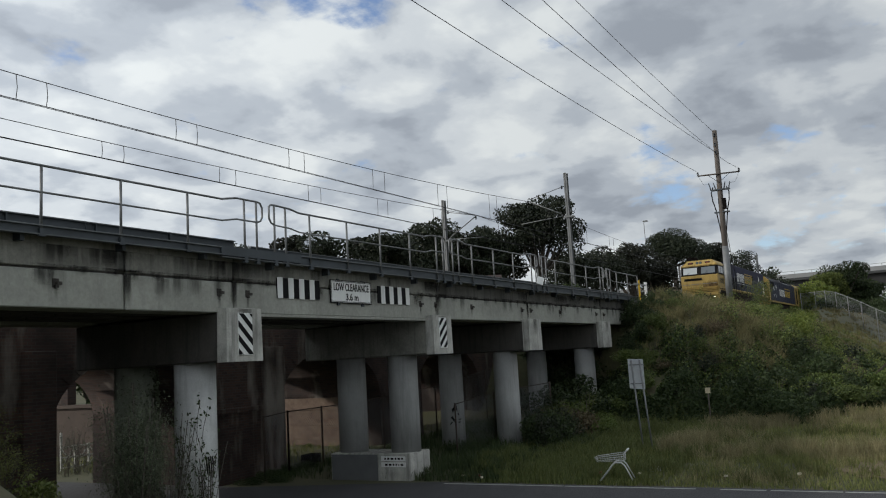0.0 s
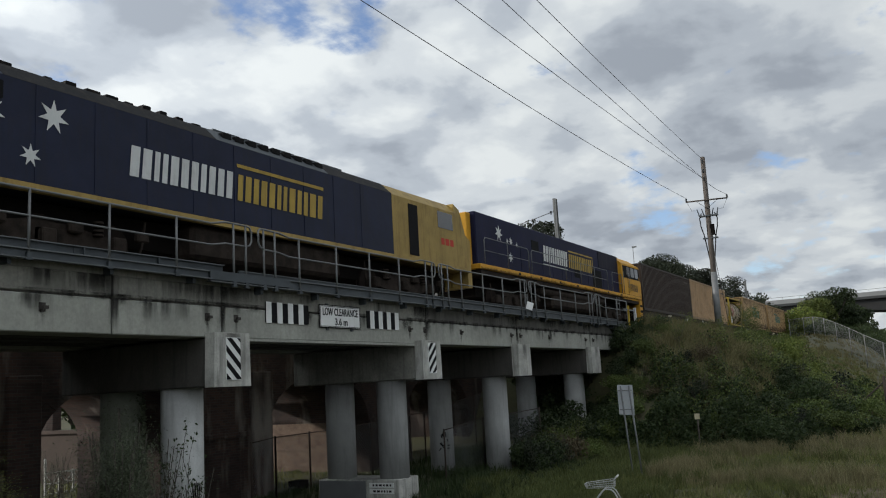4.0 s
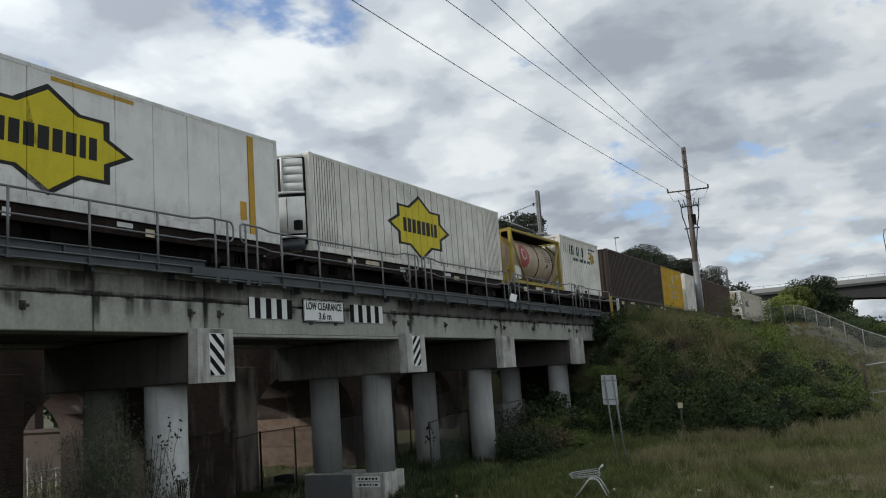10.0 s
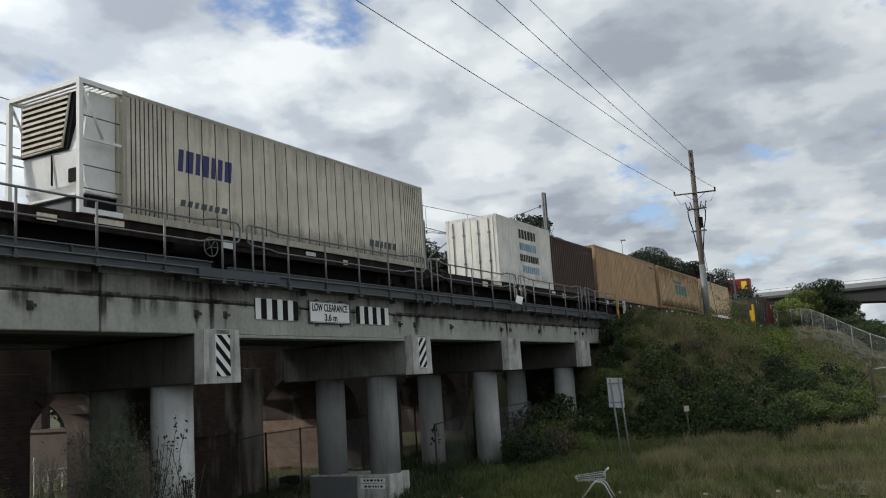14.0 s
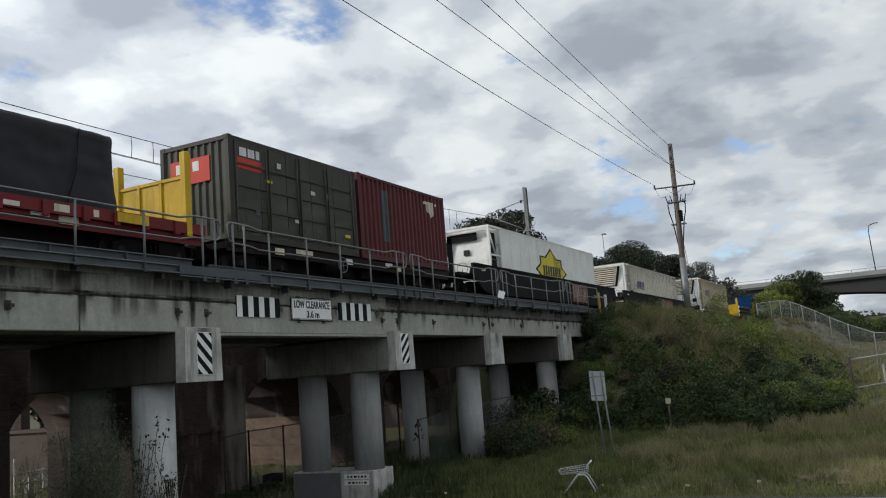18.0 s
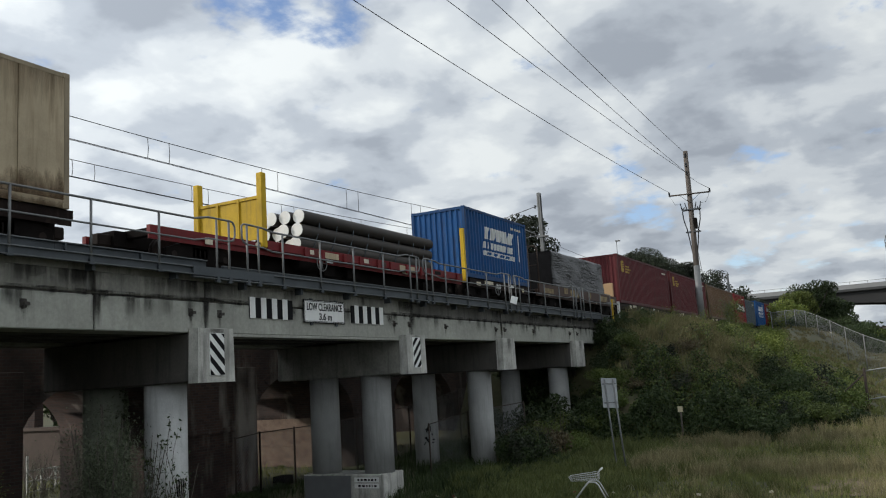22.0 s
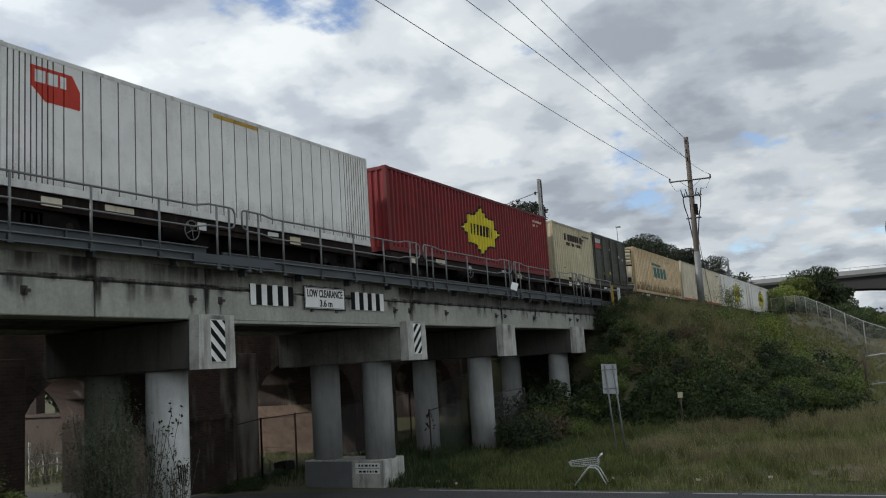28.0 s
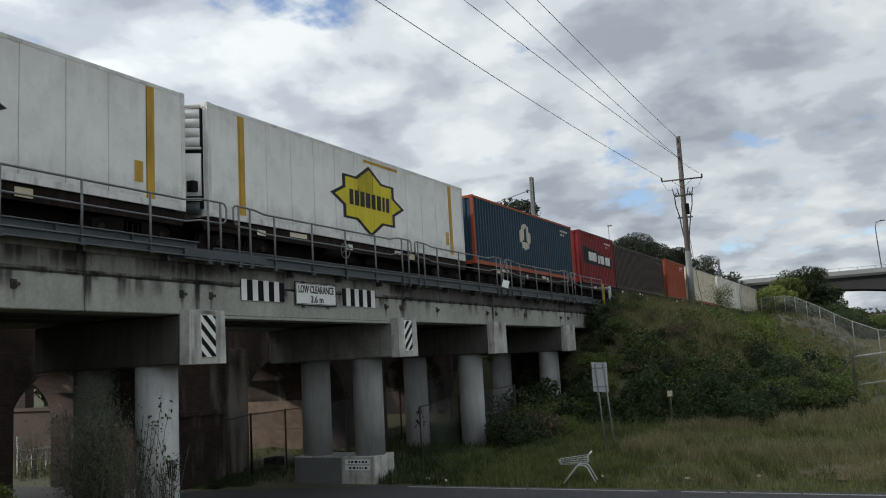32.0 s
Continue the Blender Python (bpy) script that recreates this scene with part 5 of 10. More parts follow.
def wagon_base(ob, L, sill, top, gear=True):
    for y in (-1.14, 1.02):
        part("side_sill", boxes((0.25, L - 0.25, y, y + 0.12, top - 0.18, top), (0.25, L - 0.25, y + 0.045, y + 0.075, top - 0.32, top - 0.18)), sill, ob)
    part("centre_sill", boxes((0, L, -0.25, 0.25, top - 0.42, top - 0.06)), UNDER, ob)
    n = max(3, int(L // 2.2))
    for i in range(n + 1):
        x = 0.35 + (L - 0.9) * i / n
        part("cross_bearer", boxes((x, x + 0.2, -1.02, 1.02, top - 0.22, top - 0.04)), UNDER, ob)
    # Solid dark bars added to close the sky gap under the wagon.
    part("brake_rigging", boxes((2.6, L - 2.6, -0.7, -0.5, 0.30, top - 0.06), (2.6, L - 2.6, 0.3, 0.5, 0.30, top - 0.06)), UNDER, ob)
    for x in (-0.35, L - 0.1):
        part("coupler", boxes((x, x + 0.45, -0.13, 0.13, 0.62, 0.90), bev=0.03), WHEEL, ob)
    if gear:
        part("brake_cylinder", boxes((L * 0.5 - 0.9, L * 0.5 - 0.3, -0.95, -0.35, 0.38, 0.85), bev=0.03), UNDER, ob)
        part("valve_box", boxes((L * 0.5 + 0.4, L * 0.5 + 1.1, -0.9, -0.3, 0.42, 0.85), bev=0.03), UNDER, ob)
        bm = bmesh.new()
        cyl(bm, (L * 0.36, -0.9, 0.66), (L * 0.36 + 0.9, -0.9, 0.66), 0.2, seg=12)
        part("air_reservoir", bm, UNDER, ob)
        bm = bmesh.new()
        x = L * 0.42
        hub = Vector((x, -1.17, top - 0.32))
        ringp = [hub + Vector((math.cos(a) * 0.24, 0, math.sin(a) * 0.24)) for a in (math.tau * k / 14 for k in range(15))]
        tube(bm, ringp, 0.014, 5)
        for k in range(5):
            tube(bm, [hub, ringp[k * 14 // 5]], 0.010, 4)
        part("handbrake_wheel", bm, GALV, ob)
        part("number_plate", boxes((L * 0.24, L * 0.24 + 0.8, -1.155, -1.145, top - 0.16, top - 0.03)), P["beige"], ob, "pale stencilled number panel")
        part("number_plate", boxes((L * 0.62, L * 0.62 + 0.45, -1.155, -1.145, top - 0.15, top - 0.04)), LOGO_WHITE, ob, "white stencilled panel")
        rq = random.Random(int(L * 100))
        for k in range(3):
            x, w = L * (0.12 + 0.27 * k) + rq.uniform(0, 1.2), rq.uniform(0.18, 0.5)
            part("stencil_patch", boxes((x, x + w, -1.152, -1.145, top - rq.uniform(0.24, 0.30), top - rq.uniform(0.06, 0.12))), (P["beige"], LOGO_WHITE, P["cream"])[k], ob, "worn pale stencil patch")


def container_wagon(s0, s1, sill, label):
    L = s1 - s0
    ob = thing("container_wagon", label, "wagon", "wagons of the train")
    wagon_base(ob, L, sill, FLOOR - 0.012)
    # Added plate that hides the sky; a skeletal wagon has no deck.
    part("deck_plate", boxes((0.6, L - 0.6, -1.02, 1.02, FLOOR - 0.05, FLOOR - 0.025)), UNDER, ob)
    bog = 1.75 if L > 10 else 1.2
    for x in (bog, L - bog):
        bogie(ob, x)
    MOVERS.append((ob, s0))
    return ob


DARK_W, OCHRE_W = "rusty brown skeletal container wagon on greasy bogies", "brown-ochre container wagon with stencilled panels"


def make_wagons():
    for a, b, k in ((135.9, 161.3, 0), (161.9, 181.6, 0), (182.2, 195.3, 0), (196.3, 209.7, 0), (210.7, 226.4, 0), (227.0, 241.2, 0), (241.6, 254.8, 0),
                    (255.7, 274.9, 0), (275.3, 294.9, 1), (296.2, 315.5, 0), (316.6, 333.7, 0), (333.9, 346.5, 0), (346.8, 359.3, 0), (359.9, 372.0, 0),
                    (386.3, 399.4, 0), (443.4, 462.6, 0), (480.7, 487.3, 0), (500.6, 513.4, 0), (513.6, 526.3, 0), (526.6, 539.1, 0), (539.4, 552.1, 0),
                    (552.6, 565.8, 0), (566.1, 581.5, 0), (582.2, 596.5, 0), (596.9, 612.2, 0), (612.4, 625.3, 0), (626.2, 639.2, 0), (639.4, 654.9, 0),
                    (655.1, 670.4, 0), (670.6, 685.9, 0), (686.1, 698.8, 0), (699.4, 718.9, 0), (719.3, 739.3, 0), (739.6, 765.6, 0)):
        container_wagon(a, b, (SILL_BROWN, SILL_OCHRE)[k], (DARK_W, OCHRE_W)[k])


TANK = paint("dirty cream tank paint", (0.50, 0.40, 0.29), streak=0.6, streak_color=(0.2, 0.13, 0.08), wear=0.4)
TANK_RED = paint("faded rose-red mark", (0.40, 0.085, 0.085))
TANK_FRAME = paint("dull yellow frame paint", (0.40, 0.30, 0.055), streak=0.6)
TANK_BRACE = paint("pale grimy brace paint", (0.36, 0.28, 0.13), streak=0.6)


def tank_container(s0, s1, label, k):
    """A 20-foot tank in a yellow frame."""
    L, W = s1 - s0, 2.44
    ob = thing("tank_container", label, "tank container", "containers on the train")
    z0, z1, y0, y1 = FLOOR, FLOOR + 2.44, -W / 2, W / 2
    bm = bmesh.new()
    for x in (0, L - 0.14):
        for y in (y0, y1 - 0.14):
            box(bm, x, x + 0.14, y, y + 0.14, z0, z1)
        for z in (z0, z1 - 0.12):
            box(bm, x + 0.01, x + 0.13, y0 + 0.14, y1 - 0.14, z, z + 0.12)
        for y in (y0 + 0.14, y1 - 0.14):
            sgn = 1 if y < 0 else -1
            tube(bm, [(x + 0.07, y, z0 + 0.75), (x + 0.07, y + sgn * 0.6, z0 + 0.1)], 0.05)
            tube(bm, [(x + 0.07, y, z1 - 0.75), (x + 0.07, y + sgn * 0.6, z1 - 0.1)], 0.05)
    for y in (y0, y1 - 0.12):
        box(bm, 0.14, L - 0.14, y, y + 0.12, z0, z0 + 0.14)
        box(bm, 0.14, L - 0.14, y, y + 0.12, z1 - 0.10, z1)
    part("frame", bm, TANK_FRAME, ob, "dull yellow steel frame")
    for y in (y0 + 0.06, y1 - 0.06):
        for x0, x1 in ((0.14, 1.5), (L - 0.14, L - 1.3)):
            bm = bmesh.new()
            tube(bm, [(x0, y, z1 - 0.32), (x1, y, z0 + 0.14)], 0.055)
            part("brace", bm, TANK_BRACE, ob, "pale grimy diagonal brace")
    part("placard", boxes((0.22, 0.62, y0 + 0.05, y0 + 0.07, z0 + 0.22, z0 + 0.80), (0.66, 0.98, y0 + 0.05, y0 + 0.07, z0 + 0.22, z0 + 0.72)), P["reefer"], ob, "grubby white placards")
    bm = bmesh.new()
    prof = [(0.16, 0.25), (0.20, 0.55), (0.32, 0.85), (0.5, 1.02), (0.75, 1.08), (L - 0.75, 1.08), (L - 0.5, 1.02), (L - 0.32, 0.85), (L - 0.20, 0.55), (L - 0.16, 0.25)]
    zc = z0 + 1.24
    rings = [[bm.verts.new((x, r * math.cos(a), zc + r * math.sin(a))) for a in (math.tau * i / 36 for i in range(36))] for x, r in prof]
    for p, q in zip(rings, rings[1:]):
        for i in range(36):
            bm.faces.new((p[i], q[i], q[(i + 1) % 36], p[(i + 1) % 36])).smooth = True
    bm.faces.new(rings[0]), bm.faces.new(rings[-1][::-1])
    bmesh.ops.recalc_face_normals(bm, faces=bm.faces[:])
    part("tank", bm, TANK, ob, "dirty cream cylindrical tank")
    for x in (L * 0.56, L * 0.86):
        bm = bmesh.new()
        ringp = [(x, 1.095 * math.cos(a), zc + 1.095 * math.sin(a)) for a in (math.tau * i / 32 for i in range(33))]
        tube(bm, ringp, 0.02, 5)
        part("band", bm, DARKVENT, ob)
    # round mark, laid onto the tank
    def disc(x, z, r, m, lift):
        bm = bmesh.new()
        n, R = 24, 1.08 + lift
        rows = []
        for f in (0.0001, 0.35, 0.7, 1.0):
            rows.append([bm.verts.new((x + r * f * math.cos(a), -R * math.cos((z + r * f * math.sin(a)) / R), zc + R * math.sin((z + r * f * math.sin(a)) / R)))
                         for a in (math.tau * i / n for i in range(n))])
        for p, q in zip(rows, rows[1:]):
            for i in range(n):
                bm.faces.new((p[i], q[i], q[(i + 1) % n], p[(i + 1) % n]))
        bmesh.ops.recalc_face_normals(bm, faces=bm.faces[:])
        return part("round_mark", bm, m, ob, "round red mark")
    disc(1.75, 0.12, 0.56, TANK_RED, 0.012)
    disc(1.75, 0.20, 0.27, P["reefer"], 0.016)
    disc(1.75, 0.20, 0.21, TANK_RED, 0.020)
    rq = random.Random(4)
    R = 1.094
    for z, n in ((0.52, 5), (0.40, 3), (0.26, 5), (0.14, 6), (0.02, 4), (-0.30, 2)):
        x = 4.15 + 0.1 * rq.random()
        for k in range(n):
            w = rq.uniform(0.06, 0.16)
            bm = bmesh.new()
            bm.faces.new([bm.verts.new((q, -R * math.cos(h / R), zc + R * math.sin(h / R))) for q, h in ((x, z), (x + w, z), (x + w, z + 0.06), (x, z + 0.06))])
            part("text_bar", bm, LOGO_BLACK, ob)
            x += w + 0.05
    bm = bmesh.new()
    bm.faces.new([bm.verts.new((q, -R * math.cos(h / R), zc + R * math.sin(h / R))) for q, h in ((4.35, -0.22), (4.65, -0.22), (4.5, 0.0))])
    part("hazard_mark", bm, LOGO_BLACK, ob)
    part("end_skirt", boxes((0.03, 0.10, y0 + 0.14, y1 - 0.14, z0 + 0.12, z0 + 0.50)), TANK_FRAME, ob)
    bm = bmesh.new()
    cyl(bm, (0.14, 0, zc), (0.16, 0, zc), 0.27, seg=24)
    part("end_ring", bm, P["reefer"], ob, "pale ring round the mark")
    bm = bmesh.new()
    cyl(bm, (0.12, 0, zc), (0.14, 0, zc), 0.2, seg=24)
    part("end_mark", bm, TANK_RED, ob, "round red mark")
    part("top_walkway", boxes((0.2, L - 0.2, -1.05, 0.9, z1 - 0.07, z1 - 0.03)), DARKVENT, ob, "dark mesh roof walkway")
    bm = bmesh.new()
    for y in (-0.75, -0.45):
        tube(bm, [(-0.02, y, z0 + 0.1), (-0.02, y, z1 - 0.05)], 0.02, 5)
    for i in range(7):
        tube(bm, [(-0.02, -0.75, z0 + 0.25 + i * 0.3), (-0.02, -0.45, z0 + 0.25 + i * 0.3)], 0.015, 5)
    part("ladder", bm, TANK_FRAME, ob)
    part("placard", boxes((0.25, 0.75, y0 + 0.02, y0 + 0.03, z0 + 0.2, z0 + 0.75)), LOGO_WHITE, ob, "white document placard")
    for x in (-0.006, L - 0.166):
        for y in (y0 - 0.006, y1 - 0.172):
            for z in (z0 - 0.01, z1 - 0.10):
                part("corner_casting", boxes((x, x + 0.172, y, y + 0.178, z, z + 0.118), bev=0.012), TANK_FRAME, ob)
    MOVERS.append((ob, s0))


def spray_panel(ob, x0, x1, seed):
    """A faded spray-painted piece: an uneven ground with crossing strokes, no letters."""
    rnd = random.Random(seed)
    n, w = 26, x1 - x0
    line = [(-9, 0.0), (99, 0.0)]
    top = [(x0 + w * k / n, 1.36 + 0.05 * math.sin(k * 1.7) - 0.10 * rnd.random()) for k in range(n + 1)]
    low = [(x0 + w * k / n, 0.34 + 0.06 * math.sin(k * 1.3) + 0.08 * rnd.random()) for k in range(n + 1)]
    decal("scrawl_ground", [[low[k], low[k + 1], top[k + 1], top[k]] for k in range(n)], paint("faded dark red spray paint", (0.17, 0.040, 0.032), var=0.5, scale=3, streak=0.5, wear=0.4, wear_color=(0.28, 0.20, 0.14)), ob, line, -1.42, 0.005)
    for name, m, count, wd, lift in (("scrawl_fill", paint("faded buff spray paint", (0.25, 0.19, 0.12), var=0.5, scale=4), 6, 0.08, 0.008),
                                     ("scrawl_outline", paint("pale spray outline", (0.52, 0.44, 0.34), var=0.4, scale=5), 34, 0.019, 0.011)):
        polys = []
        for k in range(count):
            cx, cz = x0 + w * (k + rnd.random()) / count, rnd.uniform(0.55, 1.15)
            r0, r1, a0, sweep = rnd.uniform(0.05, 0.22), rnd.uniform(0.25, 0.55), rnd.uniform(0, 6.28), rnd.uniform(0.8, 3.0)
            for j in range(6):
                q = []
                for a, e in ((a0 + sweep * j / 6, -wd), (a0 + sweep * (j + 1) / 6, -wd), (a0 + sweep * (j + 1) / 6, wd), (a0 + sweep * j / 6, wd)):
                    q.append((min(x1, max(x0, cx + (r0 + e) * math.cos(a))), min(1.34, max(0.4, cz + (r1 + e) * math.sin(a)))))
                polys.append(q)
        polys = [q for q in polys if len(set(q)) == 4]
        tagged(decal(name, polys, m, ob, line, -1.42, lift), "crossing spray-painted strokes", kind="stuff")


def well_wagon(s0, s1, w0, w1, label, gL, gR):
    L = s1 - s0
    ob = thing("well_wagon", label, "wagon", "wagons of the train")
    a, b = w0 - s0, w1 - s0
    for y in (-1.42, 1.34):
        bm = bmesh.new()
        prism(bm, [(0.9, 1.49), (a, 1.49), (b, 1.42), (L - 0.8, 1.42), (L - 0.6, 1.0), (b + 1.2, 0.85), (b + 0.5, 0.42), (b, 0.30), (a, 0.30), (a - 0.5, 0.40), (a - 0.9, 0.62), (a - 1.3, 0.90), (0.6, 1.08)], y, y + 0.08)
        part("side_wall", bm, WELL, ob)
        part("top_rail", boxes((0.9, L - 0.8, y - 0.04, y + 0.12, 1.43, 1.50)), WELL, ob)
    part("well_floor", boxes((a, b, -1.34, 1.34, 0.30, FLOOR - 0.62 - 0.012)), UNDER, ob)
    part("end_deck", boxes((0.0, a, -1.2, 1.2, 0.95, 1.10)), WELL, ob)
    part("end_deck", boxes((b, L, -1.2, 1.2, 0.95, 1.10)), WELL, ob)
    part("name_board", boxes((1.62, 1.98, -1.445, -1.425, 1.22, 1.31)), P["reefer"], ob, "small white number plate")
    part("lifting_block", boxes((a + 0.35, a + 0.8, -1.5, -1.44, 1.46, 1.58)), DARKVENT, ob)
    spray_panel(ob, gL - s0, gR - s0, int(s0))
    bogie(ob, 1.75), bogie(ob, L - 1.75)
    bm = bmesh.new()
    hub = Vector((0.5, -1.1, 1.25))
    ringp = [hub + Vector((0, math.cos(q) * 0.24, math.sin(q) * 0.24)) for q in (math.tau * k / 14 for k in range(15))]
    tube(bm, ringp, 0.014, 5)
    tube(bm, [hub - Vector((0, 0, 0.4)), hub], 0.02, 5)
    part("handbrake_wheel", bm, GALV, ob)
    for x in (-0.35, L - 0.1):
        part("coupler", boxes((x, x + 0.45, -0.13, 0.13, 0.62, 0.90), bev=0.03), WHEEL, ob)
    MOVERS.append((ob, s0))


def bulkhead(ob, x, top, m, panel_top=None):
    """Two stout posts with a stiffened plate between them, across the wagon's end."""
    for y in (-1.25, 1.05):
        part("stake", boxes((x - 0.1, x + 0.1, y, y + 0.2, 0.9, top), bev=0.02), m, ob, "yellow end stake")
    pt = panel_top or top - 0.65
    bm = boxes((x - 0.03, x + 0.03, -1.05, 1.05, FLOOR + 0.1, pt), (x - 0.06, x + 0.06, -1.05, 1.05, pt - 0.08, pt), (x - 0.07, x - 0.03, -0.4, -0.32, FLOOR + 0.1, pt), (x - 0.07, x - 0.03, 0.35, 0.43, FLOOR + 0.1, pt))
    part("bulkhead_plate", bm, m, ob)


def crinkled():
    """Black wrapping film, smooth and satin, puckered in level folds here and there."""
    m = mat("black wrapping film", (0.012, 0.013, 0.015), 0.30, var=0.25, scale=1.5, bump=0.0, spec=0.30)
    nt = m.node_tree
    N, L = nt.nodes.new, nt.links.new
    tc = N("ShaderNodeTexCoord")

    def layer(scale, size, detail, dist):
        mp, n = N("ShaderNodeMapping"), N("ShaderNodeTexNoise")
        mp.inputs["Scale"].default_value = scale
        L(tc.outputs["Object"], mp.inputs[0]); L(mp.outputs[0], n.inputs["Vector"])
        n.inputs["Scale"].default_value, n.inputs["Detail"].default_value, n.inputs["Distortion"].default_value = size, detail, dist
        return n.outputs["Fac"]
    fold, where = layer((1.1, 1.1, 7.5), 1.0, 5, 0.9), layer((1, 1, 1.3), 0.75, 2, 0.0)
    r, b = N("ShaderNodeMapRange"), N("ShaderNodeBump")
    for i, v in enumerate((0.38, 0.58, 0.15, 1.0)):
        r.inputs[i + 1].default_value = v
    L(where, r.inputs[0]); L(r.outputs[0], b.inputs["Strength"]); L(fold, b.inputs["Height"])
    b.inputs["Distance"].default_value = 0.24
    L(b.outputs[0], nt.nodes["Principled BSDF"].inputs["Normal"])
    return m


def tarp_load(s0, s1, h, label, seed, y=1.18, chamfer=0.25, flat=False):
    L = s1 - s0
    ob = thing("tarpaulin_load", label, "tarpaulin load", "loads on flat wagons")
    bm = bmesh.new()
    nx, sect = int(L / 0.11), []
    prof = [(-y, 0.0), (-y - 0.02, 0.3), (-y, 0.65), (-y + 0.02, 0.95), (-y + chamfer * 0.25, h - chamfer), (-y + chamfer, h), (-0.4, h + 0.03), (0.4, h + 0.03),
            (y - chamfer, h), (y - chamfer * 0.25, h - chamfer), (y, 0.9), (y, 0.0)]
    fine = []
    for (a, p), (b, q) in zip(prof, prof[1:]):
        n = max(1, int(math.hypot(b - a, q - p) / 0.11))
        fine += [(a + (b - a) * k / n, p + (q - p) * k / n) for k in range(n)]
    fine.append(prof[-1])
    for i in range(nx + 1):
        x = L * i / nx
        t = min(1, min(i, nx - i) / 3)
        sect.append([bm.verts.new((x + (0.15 * (q / h) if i == 0 else -0.15 * (q / h) if i == nx else 0), p * (0.96 + 0.04 * t), FLOOR + q)) for p, q in fine])
    for p, q in zip(sect, sect[1:]):
        for k in range(len(fine) - 1):
            bm.faces.new((p[k], q[k], q[k + 1], p[k + 1])).smooth = True
    bm.faces.new(sect[0]), bm.faces.new(sect[-1][::-1])
    for v in bm.verts:
        if v.co.z > FLOOR + 0.02:
            d = 0.035 * noise.noise(Vector((v.co.x * 0.8, v.co.z * 2.4, seed))) if flat else 0.045 * noise.noise(Vector((v.co.x * 1.0 + v.co.z * 1.9, v.co.z * 3.6, seed))) + 0.022 * noise.noise(Vector((v.co.x * 3, v.co.z * 6, seed + 5)))
            v.co.y += d * (-1 if v.co.y < 0 else 1)
            v.co.z += 0.4 * d
    bmesh.ops.recalc_face_normals(bm, faces=bm.faces[:])
    part("sheet", bm, crinkled() if flat else mat("black tarpaulin sheet", (0.009, 0.010, 0.013), 0.5, var=0.3, scale=2, bump=0.3, grain=6, spec=0.25), ob)
    if flat:        # an added end sheet, kept dull so that it takes no sun glare
        bm = bmesh.new()
        bm_rows = []
        for i in range(13):
            q = (h - 0.03) * i / 12
            bm_rows.append([bm.verts.new((0.15 * q / h - 0.035 - 0.03 * noise.noise(Vector((k * 0.5, i * 0.9, seed))), -y * 0.955 + 1.91 * y * k / 12, FLOOR + q)) for k in range(13)])
        for p, q in zip(bm_rows, bm_rows[1:]):
            for k in range(12):
                bm.faces.new((p[k], q[k], q[k + 1], p[k + 1])).smooth = True
        part("end_flap", bm, mat("black film kept dull against glare", (0.013, 0.013, 0.014), 0.85, var=0.4, scale=3, bump=0.4, grain=7, spec=0.03), ob, "added dull black sheet over the end of the wrapping")
    for k in range(0 if flat else 5):
        bm = bmesh.new()
        x = L * (k + 0.6) / 5.2
        tube(bm, [(x - 0.3, -y - 0.05, FLOOR + 0.0), (x, -y - 0.045, FLOOR + 0.9), (x + 0.15, -y + chamfer * 0.2, FLOOR + h - chamfer + 0.05)], 0.012, 4)
        part("tie_strap", bm, DARKVENT, ob)
    MOVERS.append((ob, s0))


def pockets(ob, x0, x1, z0, z1, seed):
    """Stake pockets along a wagon's side, some with scraps of white paint."""
    rq = random.Random(seed)
    x = x0
    while x < x1:
        part("stake_pocket", boxes((x, x + 0.16, -1.30, -1.242, z0 - 0.08, z1 - 0.02), bev=0.008), SILL_RED, ob)
        if rq.random() < 0.5:
            part("paint_scrap", boxes((x + 0.3, x + 0.3 + rq.uniform(0.1, 0.45), -1.248, -1.242, z0 + 0.05, z1 - 0.06)), (P["reefer"], DARKVENT, P["rbrown"])[rq.randrange(3)], ob)
        x += rq.uniform(0.75, 1.15)


